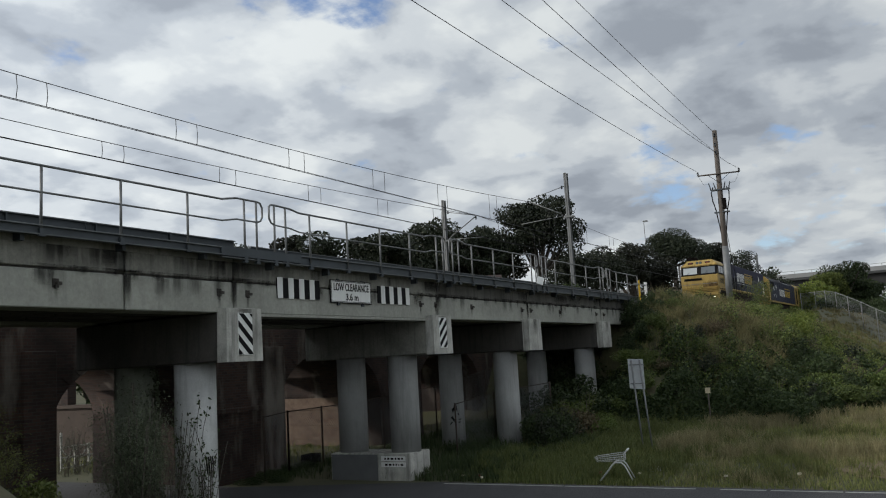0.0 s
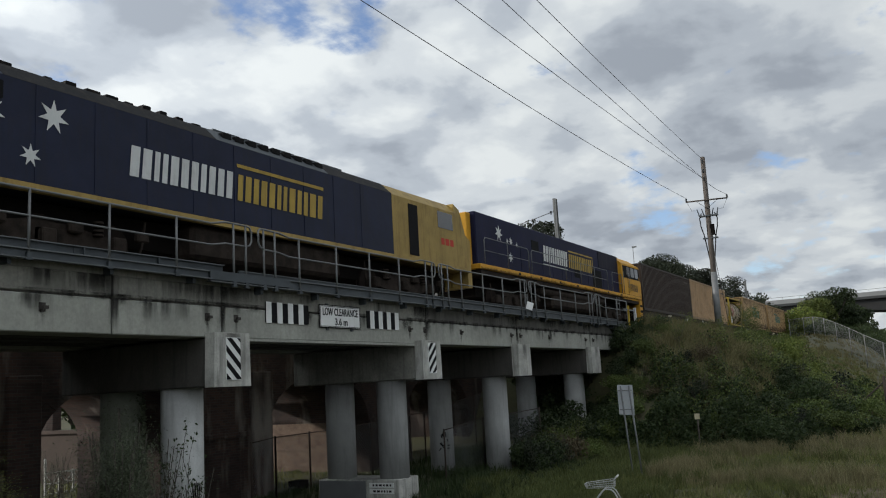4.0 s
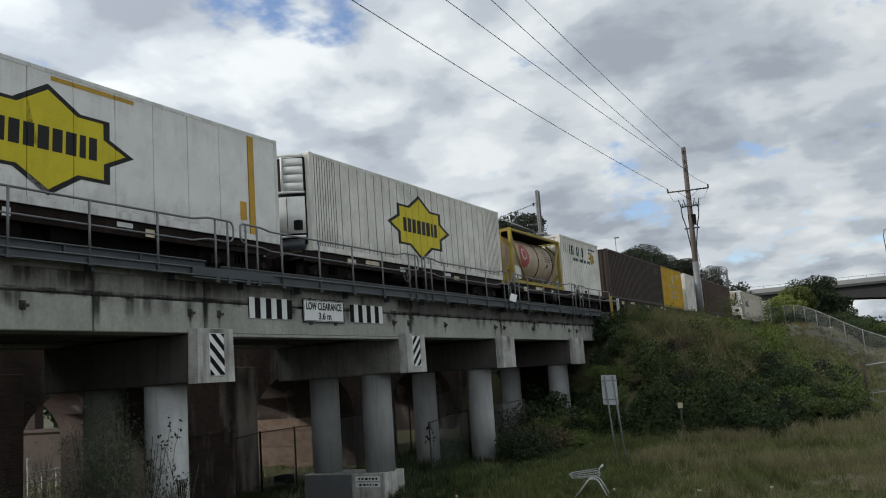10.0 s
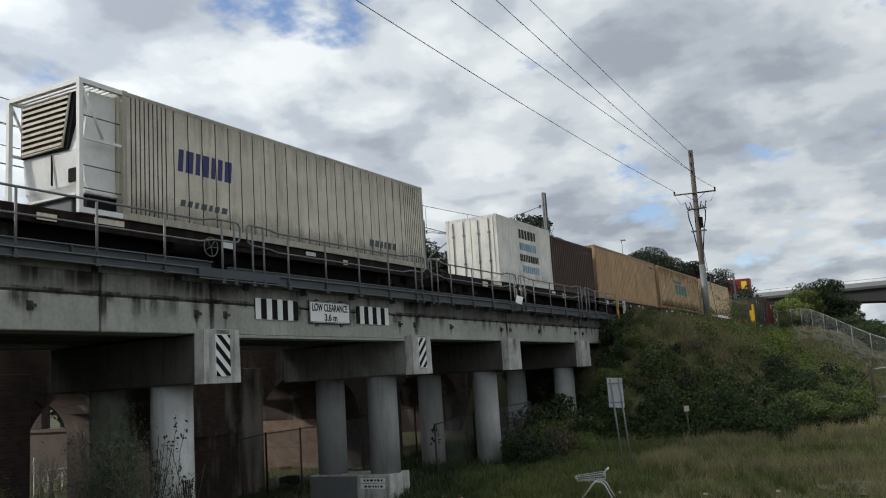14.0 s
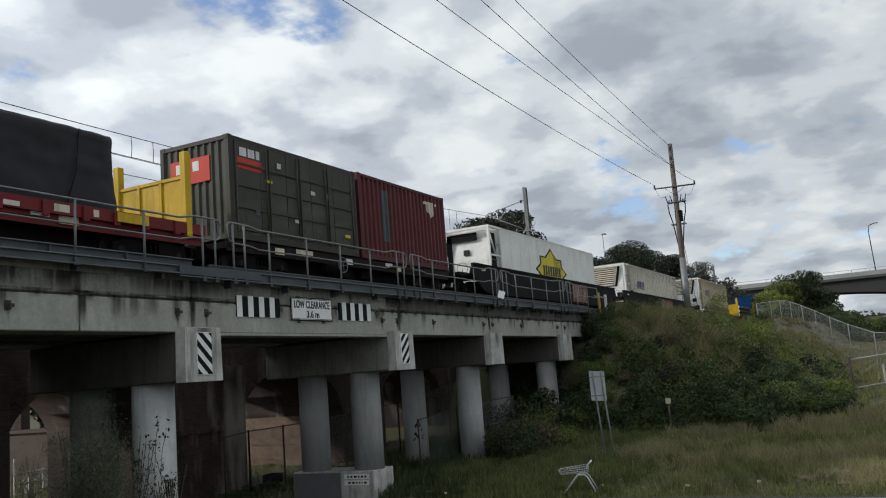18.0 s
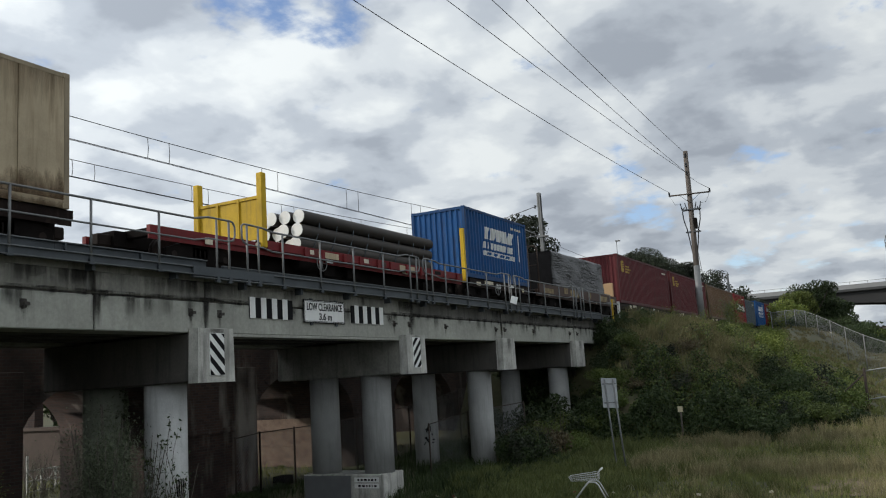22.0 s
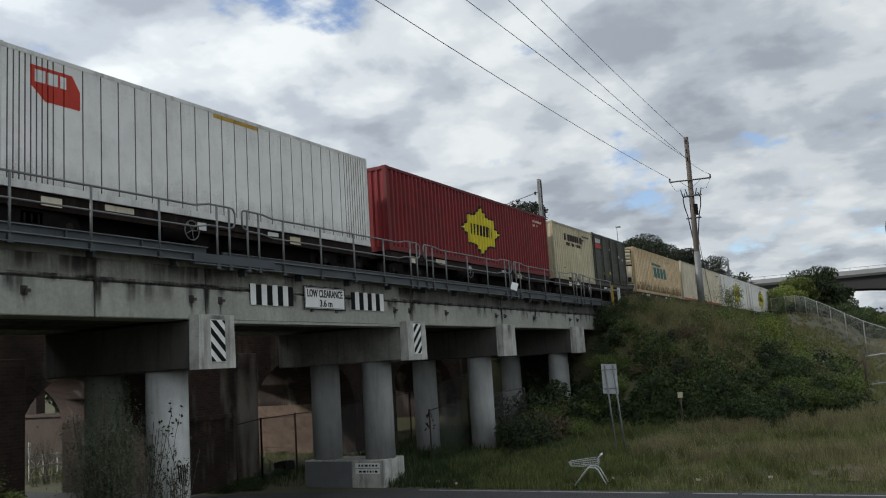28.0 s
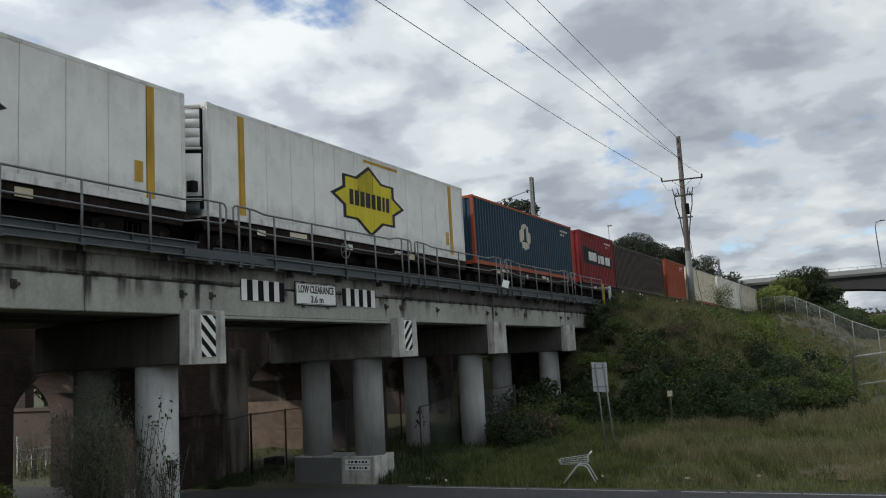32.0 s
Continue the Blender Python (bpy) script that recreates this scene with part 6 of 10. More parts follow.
def flat_wagons():
    # red flat with a black sheeted load and end bulkheads
    s0, s1 = 372.15, 385.9
    ob = thing("flat_wagon", "red flat wagon with end stakes and a yellow bulkhead", "wagon", "wagons of the train")
    L = s1 - s0
    wagon_base(ob, L, SILL_RED, FLOOR)
    for y in (-1.24, 1.16):
        part("side_panel", boxes((0.3, L - 0.3, y, y + 0.08, 0.97, 1.24)), SILL_RED, ob)
    pockets(ob, 0.9, L - 1.2, 0.97, 1.24, 5)
    part("deck", boxes((0.3, L - 0.3, -1.16, 1.16, FLOOR - 0.06, FLOOR - 0.002)), TIMBER, ob)
    for q in (6.2, 10.6):
        part("hatch", boxes((q, q + 0.9, -1.33, -1.30, 0.98, 1.2)), SAFETY, ob, "yellow side hatch")
    for q in ((1.2, 1.7), (3.4, 4.6), (7.6, 8.2)):
        part("pale_panel", boxes((*q, -1.255, -1.24, 1.0, 1.1)), P["reefer"], ob)
    bulkhead(ob, L - 0.85, 3.05, SAFETY, 2.45)
    for y in (-1.25, 1.05):
        part("stake", boxes((0.25, 0.45, y, y + 0.2, 0.9, 2.95), bev=0.02), P["tan"], ob, "faded timber-coloured stake")
    part("bulkhead_plate", boxes((0.32, 0.38, -1.05, 1.05, FLOOR, 1.9)), P["dkbrown"], ob)
    bogie(ob, 1.9), bogie(ob, L - 1.9)
    MOVERS.append((ob, s0))
    tarp_load(372.75, 382.9, 1.92, "sheeted load lashed under a black tarpaulin", 3.1, chamfer=0.07)
    # red flat with steel pipes, then a container
    s0, s1 = 464.2, 480.5
    ob = thing("flat_wagon", "red flat wagon with yellow stakes and bulkhead", "wagon", "wagons of the train")
    L = s1 - s0
    wagon_base(ob, L, SILL_RED, FLOOR - 0.012)
    for y in (-1.24, 1.16):
        part("side_panel", boxes((4.3, 15.9, y, y + 0.08, 0.86, 1.10)), SILL_RED, ob)
    pockets(ob, 4.8, 15.4, 0.86, 1.10, 6)
    part("deck", boxes((4.0, 16.0, -1.16, 1.16, FLOOR - 0.07, FLOOR - 0.012)), TIMBER, ob)
    for q in (6.6, 11.2):
        part("pale_panel", boxes((q, q + 1.0, -1.255, -1.24, 0.86, 1.04)), P["buff"], ob)
    bulkhead(ob, 4.2, 2.98, SAFETY, 2.35)
    part("stake", boxes((16.15, 16.29, -1.25, -1.1, 0.8, 2.95)), SAFETY, ob, "yellow stake")
    bogie(ob, 2.0), bogie(ob, L - 2.0)
    MOVERS.append((ob, s0))
    pipe_end, pipe_m = paint("white pipe lining", (0.85, 0.85, 0.82), var=0.05, streak=0.0), paint("dark coated steel pipe", (0.05, 0.045, 0.04))
    load = thing("pipe_bundle", "bundle of dark steel pipes with white ends, strapped", "pipes", "loads on flat wagons")
    r = 0.2
    for row in range(3):
        for k in range(5):
            y = -0.86 + k * 0.43
            z = FLOOR + r + row * 0.42
            bm = bmesh.new()
            dx = 0.10 * ((row * 5 + k * 3) % 4)
            cyl(bm, (dx, y, z), (7.8 + dx, y, z), r, seg=16, caps=False)
            p = part("pipe", bm, pipe_m, load)
            bm = bmesh.new()
            cyl(bm, (dx - 0.012, y, z), (dx + 0.012, y, z), r * 1.02, seg=16)
            part("end_cap", bm, pipe_end, p, "bright white end cap")
    for x in (0.9, 1.8, 2.7, 3.6, 4.5, 5.5, 6.5, 7.3):
        bm = bmesh.new()
        tube(bm, [(x - 0.4, -1.1, FLOOR), (x, -1.04, FLOOR + 0.6), (x + 0.2, -1.0, FLOOR + 1.14), (x + 0.2, 1.0, FLOOR + 1.15), (x, 1.04, FLOOR + 0.5)], 0.014, 4)
        part("strap", bm, P["grey"], load)
    part("dunnage", boxes(*[(x, x + 0.1, -1.1, 1.1, FLOOR - 0.012, FLOOR) for x in (1.0, 3.0, 5.0, 7.0)], *[(x, x + 0.08, -1.0, 1.0, FLOOR + 0.33 + q, FLOOR + 0.40 + q) for x in (1.0, 4.0, 7.0) for q in (0, 0.4)]), TIMBER, load)
    MOVERS.append((load, 470.2))
    # rusty flat with a grey sheeted load
    s0, s1 = 487.7, 500.3
    ob = thing("flat_wagon", "rusty flat wagon with a pipe end frame", "wagon", "wagons of the train")
    L = s1 - s0
    rusty = paint("rusty dark wagon side", (0.042, 0.022, 0.018), color2=(0.07, 0.04, 0.028), scale=2.6, var=0.5)
    wagon_base(ob, L, rusty, FLOOR)
    part("side_panel", boxes((0.3, L - 0.3, -1.24, -1.16, 0.86, 1.3), (0.3, L - 0.3, 1.16, 1.24, 0.86, 1.3)), rusty, ob)
    part("deck", boxes((0.3, L - 0.3, -1.16, 1.16, FLOOR - 0.06, FLOOR - 0.002)), TIMBER, ob)
    bm = bmesh.new()
    x = 0.55
    tube(bm, [(x, -1.15, FLOOR), (x, -1.15, 2.95), (x, -1.08, 3.08), (x, -0.95, 3.12), (x, 0.95, 3.12), (x, 1.08, 3.08), (x, 1.15, 2.95), (x, 1.15, FLOOR)], 0.035, 6)
    for y in (-0.7, -0.25, 0.25, 0.7):
        tube(bm, [(x, y, FLOOR), (x, y, 3.12)], 0.022, 5)
    tube(bm, [(x, -1.15, 2.2), (x, 1.15, 2.2)], 0.022, 5)
    part("end_frame", bm, P["dkbrown"], ob, "dark pipe end frame")
    part("end_board", boxes((0.75, 0.82, -0.2, 1.1, FLOOR, 2.5)), P["cream"], ob, "pale plywood end board")
    patch = paint("flaked cream wagon paint", (0.34, 0.27, 0.13), color2=(0.09, 0.05, 0.03), scale=5, var=0.5, wear=0.6)
    for a, b, z0, z1 in ((0.9, 2.1, 0.9, 1.12), (3.6, 4.1, 1.0, 1.28), (4.5, 5.6, 0.92, 1.24), (5.65, 5.8, 0.9, 1.26), (7.5, 7.7, 0.95, 1.25), (9.3, 10.5, 0.9, 1.2), (11.2, 11.9, 0.95, 1.15)):
        part("paint_patch", boxes((a, b, -1.25, -1.24, z0, z1)), patch, ob, "flaked cream paint patch")
    bulk = boxes((L - 0.45, L - 0.35, -1.14, 0.5, FLOOR, 2.15), bev=0.03)
    part("end_board", bulk, P["tan"], ob, "pale plywood end board")
    bogie(ob, 1.9), bogie(ob, L - 1.9)
    MOVERS.append((ob, s0))
    tarp_load(490.0, 498.15, 2.03, "block load wrapped in wrinkled grey-black sheet", 8.3, chamfer=0.08, flat=True)


# ---- locomotives ----
NAVY = paint("dark blue locomotive paint", (0.016, 0.018, 0.052), spec=0.08, var=0.3, streak=0.3, streak_color=(0.02, 0.02, 0.02))
SLATE = paint("faded slate locomotive paint", (0.019, 0.024, 0.052), var=0.3, streak=0.4, streak_color=(0.02, 0.02, 0.02))
LOCO_YELLOW = paint("dirty yellow locomotive paint", (0.43, 0.30, 0.095), var=0.35, streak=0.5, streak_color=(0.10, 0.05, 0.015))
LOCO_AMBER = paint("bright amber locomotive paint", (0.62, 0.32, 0.03), var=0.15, streak=0.2, streak_color=(0.2, 0.09, 0.02))
GLASS = mat("dark tinted cab glass", (0.02, 0.022, 0.025), 0.06, var=0.1, bump=0.0, spec=0.9)
# Brightness seen in the panes is put into their base colours.
SCREEN_PALE = mat("pale reflecting windscreen", (0.42, 0.45, 0.46), 0.08, var=0.1, bump=0.0, spec=0.9)
SCREEN_DIM = mat("dim reflecting windscreen", (0.10, 0.12, 0.13), 0.08, var=0.1, bump=0.0, spec=0.9)
LAMP = bpy.data.materials.new("lit headlamp lens")
LAMP.use_nodes = True
LAMP.node_tree.nodes["Principled BSDF"].inputs["Emission Color"].default_value = (1, 0.9, 0.7, 1)
LAMP.node_tree.nodes["Principled BSDF"].inputs["Emission Strength"].default_value = 2.0


def star7(cx, cz, r):
    pts = []
    for i in range(14):
        q = r if i % 2 == 0 else r * 0.42
        a = math.pi / 2 + math.tau * i / 14
        pts.append((cx + q * math.cos(a), cz + q * math.sin(a)))
    return pts


def cab_loco(s0, s1, flip, body, cabm, label, lamps):
    """A full-height hood locomotive with one cab; flip puts the cab at the rear."""
    L = s1 - s0
    ob = thing("locomotive", label, "locomotive", "locomotives of the train")

    def X(a, b=None):
        if b is None:
            return L - a if flip else a
        return (L - b, L - a) if flip else (a, b)

    def bx(*bs, bev=0.0):
        bm = bmesh.new()
        for a, b, *r in bs:
            box(bm, *X(a, b), *r, bev=bev)
        return bm
    def each(name, specs, m, label="", bev=0.0):
        for q in specs:
            part(name, bx(q, bev=bev), m, ob, label)
    part("underframe", bx((0.3, L - 0.1, -1.45, 1.45, 1.52, 1.72), bev=0.015), cabm, ob, "yellow side sill")
    part("frame_rail", bx((0.5, L - 0.3, -1.36, 1.36, 1.28, 1.518)), LOCO_UNDER, ob)
    part("sill_dirt", bx((0.35, L - 0.15, -1.457, -1.453, 1.525, 1.715)), GRIME["brown"][0], ob, "brown rust and grime on the sill")
    part("intake_panel", bx((6.55, 7.95, -1.218, -1.2, 1.80, 2.75), bev=0.01), DARKVENT, ob, "sooty black intake panel")
    part("hood", bx((3.55, L - 0.35, -1.2, 1.2, 1.722, 3.86), bev=0.04), body, ob, "blue engine hood")
    each("hood_panel", [(9.9, 10.6, -1.215, -1.2, 2.1, 2.5), (L - 6.6, L - 5.8, -1.215, -1.2, 2.9, 3.35)], DARKVENT, "dark radiator screen")
    part("radiator_screen", bx((3.75, 6.9, -1.225, -1.2, 2.95, 3.84), bev=0.01), paint("dark navy screen paint", (0.009, 0.010, 0.026), spec=0.08), ob, "dark navy radiator screen")
    each("hood_door", [(5.2 + k * 1.2, 6.25 + k * 1.2, -1.21, -1.2, 1.85, 2.95) for k in range(int((L - 9.5) / 1.2))], body)
    part("exhaust", bx((10.2, 11.6, -0.5, 0.5, 3.86, 4.0)), UNDER, ob)
    part("end_wall", bx((L - 0.35, L, -1.0, 1.0, 1.72, 3.8), bev=0.03), cabm, ob, "yellow rear end wall")
    # cab
    bm = bmesh.new()
    side = [(0.14, 1.45), (0.0, 1.75), (0.0, 2.60), (0.16, 2.68), (0.34, 3.40), (3.55, 3.40), (3.55, 1.45)]
    prism(bm, [(X(a), z) for a, z in side], -1.40, 1.40)
    part("cab", bm, cabm, ob, "yellow driver's cab")
    # the brow: a roof with sloping sides, raked back at the front
    bm = bmesh.new()
    prism(bm, [(-1.40, 3.402), (-1.40, 3.50), (-0.92, 3.90), (0.92, 3.90), (1.40, 3.50), (1.40, 3.402)], *X(0.22, 3.55), axis="x")
    for v in bm.verts:
        if abs(v.co.x - X(0.22)) < 1e-4 and v.co.z > 3.6:
            v.co.x = X(0.62)
    part("brow", bm, cabm, ob, "yellow cab roof brow")
    # window band: dark frame, panes on the front and the side
    bm = bmesh.new()
    prism(bm, [(X(a), z) for a, z in ((0.135, 2.70), (0.305, 3.39), (0.40, 3.39), (0.25, 2.70))], -1.405, 1.405)
    part("windscreen_frame", bm, DARKVENT, ob)
    for y0, y1, g in ((-1.22, -0.16, SCREEN_DIM), (0.16, 1.22, SCREEN_PALE)):
        bm = bmesh.new()
        prism(bm, [(X(a), z) for a, z in ((0.135, 2.80), (0.265, 3.32), (0.285, 3.32), (0.155, 2.80))], y0, y1)
        part("windscreen", bm, g, ob, "raked windscreen pane")
        bm = bmesh.new()
        tube(bm, [(X(0.10), y1 - 0.2, 2.70), (X(0.17), y1 - 0.5, 3.0)], 0.012, 4)
        part("wiper", bm, DARKVENT, ob)
    for z in (1.38, 1.50, 1.62):
        part("anticlimber", bx((-0.05, 0.12, -1.25, 1.25, z, z + 0.05)), cabm, ob)
    decal_front = letters(0.0, 0.0, 1.0, 1.0, 13, 0.1, 0.8, 2)
    for poly in decal_front:
        ys = [1.15 - p[0] * 1.25 for p in poly]
        part("nose_mark", bx((-0.012, 0.0, min(ys), max(ys), 2.28, 2.46)), LOGO_BLACK, ob)
    part("soot_smear", bx((-0.020, -0.016, -1.395, -0.25, 1.76, 2.62)), GRIME["brown"][0], ob, "brown soot smear on the nose")
    each("sill_slot", [(3.9 + 2.3 * k, 4.12 + 2.3 * k, -1.456, -1.45, 1.56, 1.66) for k in range(int((L - 5) / 2.3))], DARKVENT)
    part("grab_rail", bx((-0.06, -0.03, -1.3, 1.3, 1.98, 2.01)), GALV, ob)
    part("window_band", bx((0.36, 3.3, -1.412, -1.40, 2.70, 3.395)), DARKVENT, ob)
    for a, b in ((0.5, 1.15), (1.3, 1.95), (2.1, 2.7)):
        part("side_window", bx((a, b, -1.42, -1.412, 2.80, 3.34)), GLASS, ob)
    part("cab_door", bx((2.55, 3.25, -1.41, -1.40, 1.75, 2.68)), cabm, ob)
    decal("number_mark", letters(X(0.75, 2.1)[0], 1.98, 1.35, 0.42, 8, 0, 1.1, 4), LOGO_BLACK, ob, [(-9, 0.0), (99, 0.0)], -1.40, 0.012)
    # nose, steps and pilot
    bm = bx((0.02, 0.3, -1.36, 1.36, 1.06, 1.34), bev=0.03)
    part("buffer_beam", bm, cabm, ob)
    part("coupler_pocket", bx((0.0, 0.02, -0.45, 0.45, 0.85, 1.24)), UNDER, ob)
    for y in (-0.8, 0.0, 0.8):
        bm = bmesh.new()
        tube(bm, [(X(-0.03), y, 1.25), (X(-0.16), y + 0.1, 0.9), (X(-0.05), y + 0.22, 0.75)], 0.03, 6)
        part("air_hose", bm, UNDER, ob)
    each("corner_step", [(0.1, 0.62, -1.42, -1.05, 0.28, 1.5), (0.1, 0.62, 1.05, 1.42, 0.28, 1.5)], cabm)
    each("step_tread", [(0.15, 0.56, -1.44, -1.42, z, z + 0.14) for z in (0.45, 0.8, 1.12)], DARKVENT)
    bm = bmesh.new()
    prism(bm, [(X(a), z) for a, z in ((0.0, 0.9), (-0.12, 0.2), (0.25, 0.2), (0.25, 0.9))], -1.05, 1.05)
    part("pilot", bm, UNDER, ob)
    # lamps and horns
    for y in (-0.95, 0.95):
        bm = bmesh.new()
        cyl(bm, (X(0.02), y * 1.12, 0.92), (X(-0.05), y * 1.12, 0.92), 0.05, seg=14)
        part("headlamp", bm, LAMP if lamps else GLASS, ob, "round headlamp")
    for y in (-0.13, 0.13):
        bm = bmesh.new()
        cyl(bm, (X(0.60), y, 3.67), (X(0.33), y, 3.67), 0.105, seg=16)
        r_lamp = part("roof_lamp", bm, DARKVENT, ob)
        bm = bmesh.new()
        cyl(bm, (X(0.335), y, 3.67), (X(0.325), y, 3.67), 0.085, seg=16)
        part("lens", bm, SCREEN_DIM, r_lamp, "unlit lamp lens")
    for y in (-0.66, 0.66):
        part("number_box", bx((0.34, 0.52, y - 0.21, y + 0.21, 3.585, 3.755), bev=0.05), LOGO_BLACK, ob, "dark oval number box")
        for k in range(2):
            part("number_bar", bx((0.328, 0.34, y - 0.11 + 0.13 * k, y - 0.03 + 0.13 * k, 3.63, 3.71)), TANK_RED, ob)
    bm = bmesh.new()
    for a, b, z0, z1 in ((2.47, 2.485, 1.76, 2.69), (3.30, 3.315, 1.76, 3.40), (0.02, 3.55, 1.735, 1.745), (2.485, 3.30, 2.68, 2.69)):
        box(bm, *X(a, b), -1.416, -1.40, z0, z1)
    part("door_seam", bm, DARKVENT, ob)
    for a in (2.40, 3.42):
        bm = bmesh.new()
        tube(bm, [(X(a), -1.45, 1.9), (X(a), -1.45, 3.0)], 0.014, 5)
        part("grab_handle", bm, GALV, ob)
    # Block added so that no sky shows through the running gear.
    part("centre_frame", bx((1.0, L - 1.0, -0.7, 0.7, 0.55, 1.27)), UNDER, ob)
    if not flip:
        part("blue_panel", bx((L - 4.4, L - 1.55, -1.226, -1.2, 1.80, 2.62), bev=0.005), paint("fresh blue panel paint", (0.016, 0.022, 0.095), spec=0.1), ob, "fresher blue replacement panel")
    bm = bmesh.new()
    tube(bm, [(X(0.30), -1.30, 3.44), (X(0.16), -1.30, 3.44), (X(0.16), 1.30, 3.44), (X(0.30), 1.30, 3.44)], 0.012, 5)
    part("brow_rail", bm, DARKVENT, ob)
    for k, (y, n) in enumerate(((0.25, 0.13), (0.0, 0.1), (-0.22, 0.09), (0.45, 0.11))):
        bm = bmesh.new()
        cyl(bm, (X(1.3), y + 0.5, 4.06), (X(0.7 + 0.1 * k), y + 0.5, 4.08), 0.04, n * 1.25, seg=12)
        cyl(bm, (X(1.25), y + 0.5, 3.88), (X(1.25), y + 0.5, 4.06), 0.03, seg=6)
        part("air_horn", bm, UNDER, ob)
    # handrails on the walkway edge
    y = -1.42
    zt, zm = 2.80, 2.28
    for a, b in ((3.75, 5.4), (6.2, L - 5.2), (L - 4.9, L - 0.6)):
        bm = bmesh.new()
        p = [X(a), X(b)]
        tube(bm, [(p[0], y, 1.72), (p[0], y, zt - 0.1), (p[0] + (0.1 if p[1] > p[0] else -0.1), y, zt), (p[1] - (0.1 if p[1] > p[0] else -0.1), y, zt), (p[1], y, zt - 0.1), (p[1], y, 1.72)], 0.02, 6)
        tube(bm, [(p[0], y, zm), (p[1], y, zm)], 0.016, 5)
        n = int(abs(b - a) / 1.9)
        for k in range(1, n):
            x = p[0] + (p[1] - p[0]) * k / n
            tube(bm, [(x, y, 1.72), (x, y, zt)], 0.018, 5)
        part("handrail", bm, GALV, ob)
    bm = bmesh.new()
    for a in (4.55, 4.95):
        tube(bm, [(X(a), -1.43, 0.45), (X(a), -1.43, 1.45)], 0.02, 5)
    for z in (0.5, 0.8, 1.1):
        tube(bm, [(X(4.55), -1.43, z), (X(4.95), -1.43, z)], 0.018, 5)
    part("side_ladder", bm, GALV, ob)
    part("fuel_tank", bx((8.0, L - 7.8, -1.25, 1.25, 0.42, 1.3), bev=0.12), LOCO_UNDER, ob)
    part("air_reservoir", (lambda b: cyl(b, (X(6.6), -1.15, 1.1), (X(L - 6.4), -1.15, 1.1), 0.17, seg=12))(bmesh.new()), LOCO_UNDER, ob)
    bogie(ob, X(4.4), 0.5, 1.75, 3), bogie(ob, X(L - 4.0), 0.5, 1.75, 3)
    # markings
    flat = [(-9, 0.0), (99, 0.0)]
    c = L * 0.42 if not flip else L * 0.36
    decal("logo", letters(c - 0.68, 2.52, 2.95, 0.74, 11, 0.08, 0.42, 2), LOGO_WHITE, ob, flat, -1.21, 0.008)
    decal("logo_line", [[(c - 0.75, 2.34), (c + 2.3, 2.34), (c + 2.3, 2.40), (c - 0.75, 2.40)]], LOGO_WHITE, ob, flat, -1.21, 0.008)
    decal("logo", letters(c + 2.5, 2.50, 3.25, 0.70, 12, 0.08, 0.42, 3), GOLD, ob, flat, -1.21, 0.008)
    decal("logo_line", [[(c + 2.5, 3.30), (c + 6.0, 3.30), (c + 6.0, 3.37), (c + 2.5, 3.37)], [(c + 5.93, 2.40), (c + 6.0, 2.40), (c + 6.0, 3.30), (c + 5.93, 3.30)]], GOLD, ob, flat, -1.21, 0.008)
    q = L - 3.2 if not flip else 2.4
    for st in (star7(q, 3.22, 0.36), star7(q + 0.8, 2.98, 0.12), star7(q + 1.15, 3.0, 0.2), star7(q + 1.75, 2.92, 0.11), star7(q + 1.05, 2.3, 0.24)):
        decal("star_mark", [st], LOGO_WHITE, ob, flat, -1.226, 0.006)
    if not flip:
        part("pale_panel", boxes((L - 1.5, L - 0.55, -1.225, -1.2, 1.85, 2.6)), P["beige"], ob, "pale replacement panel")
    MOVERS.append((ob, s0))


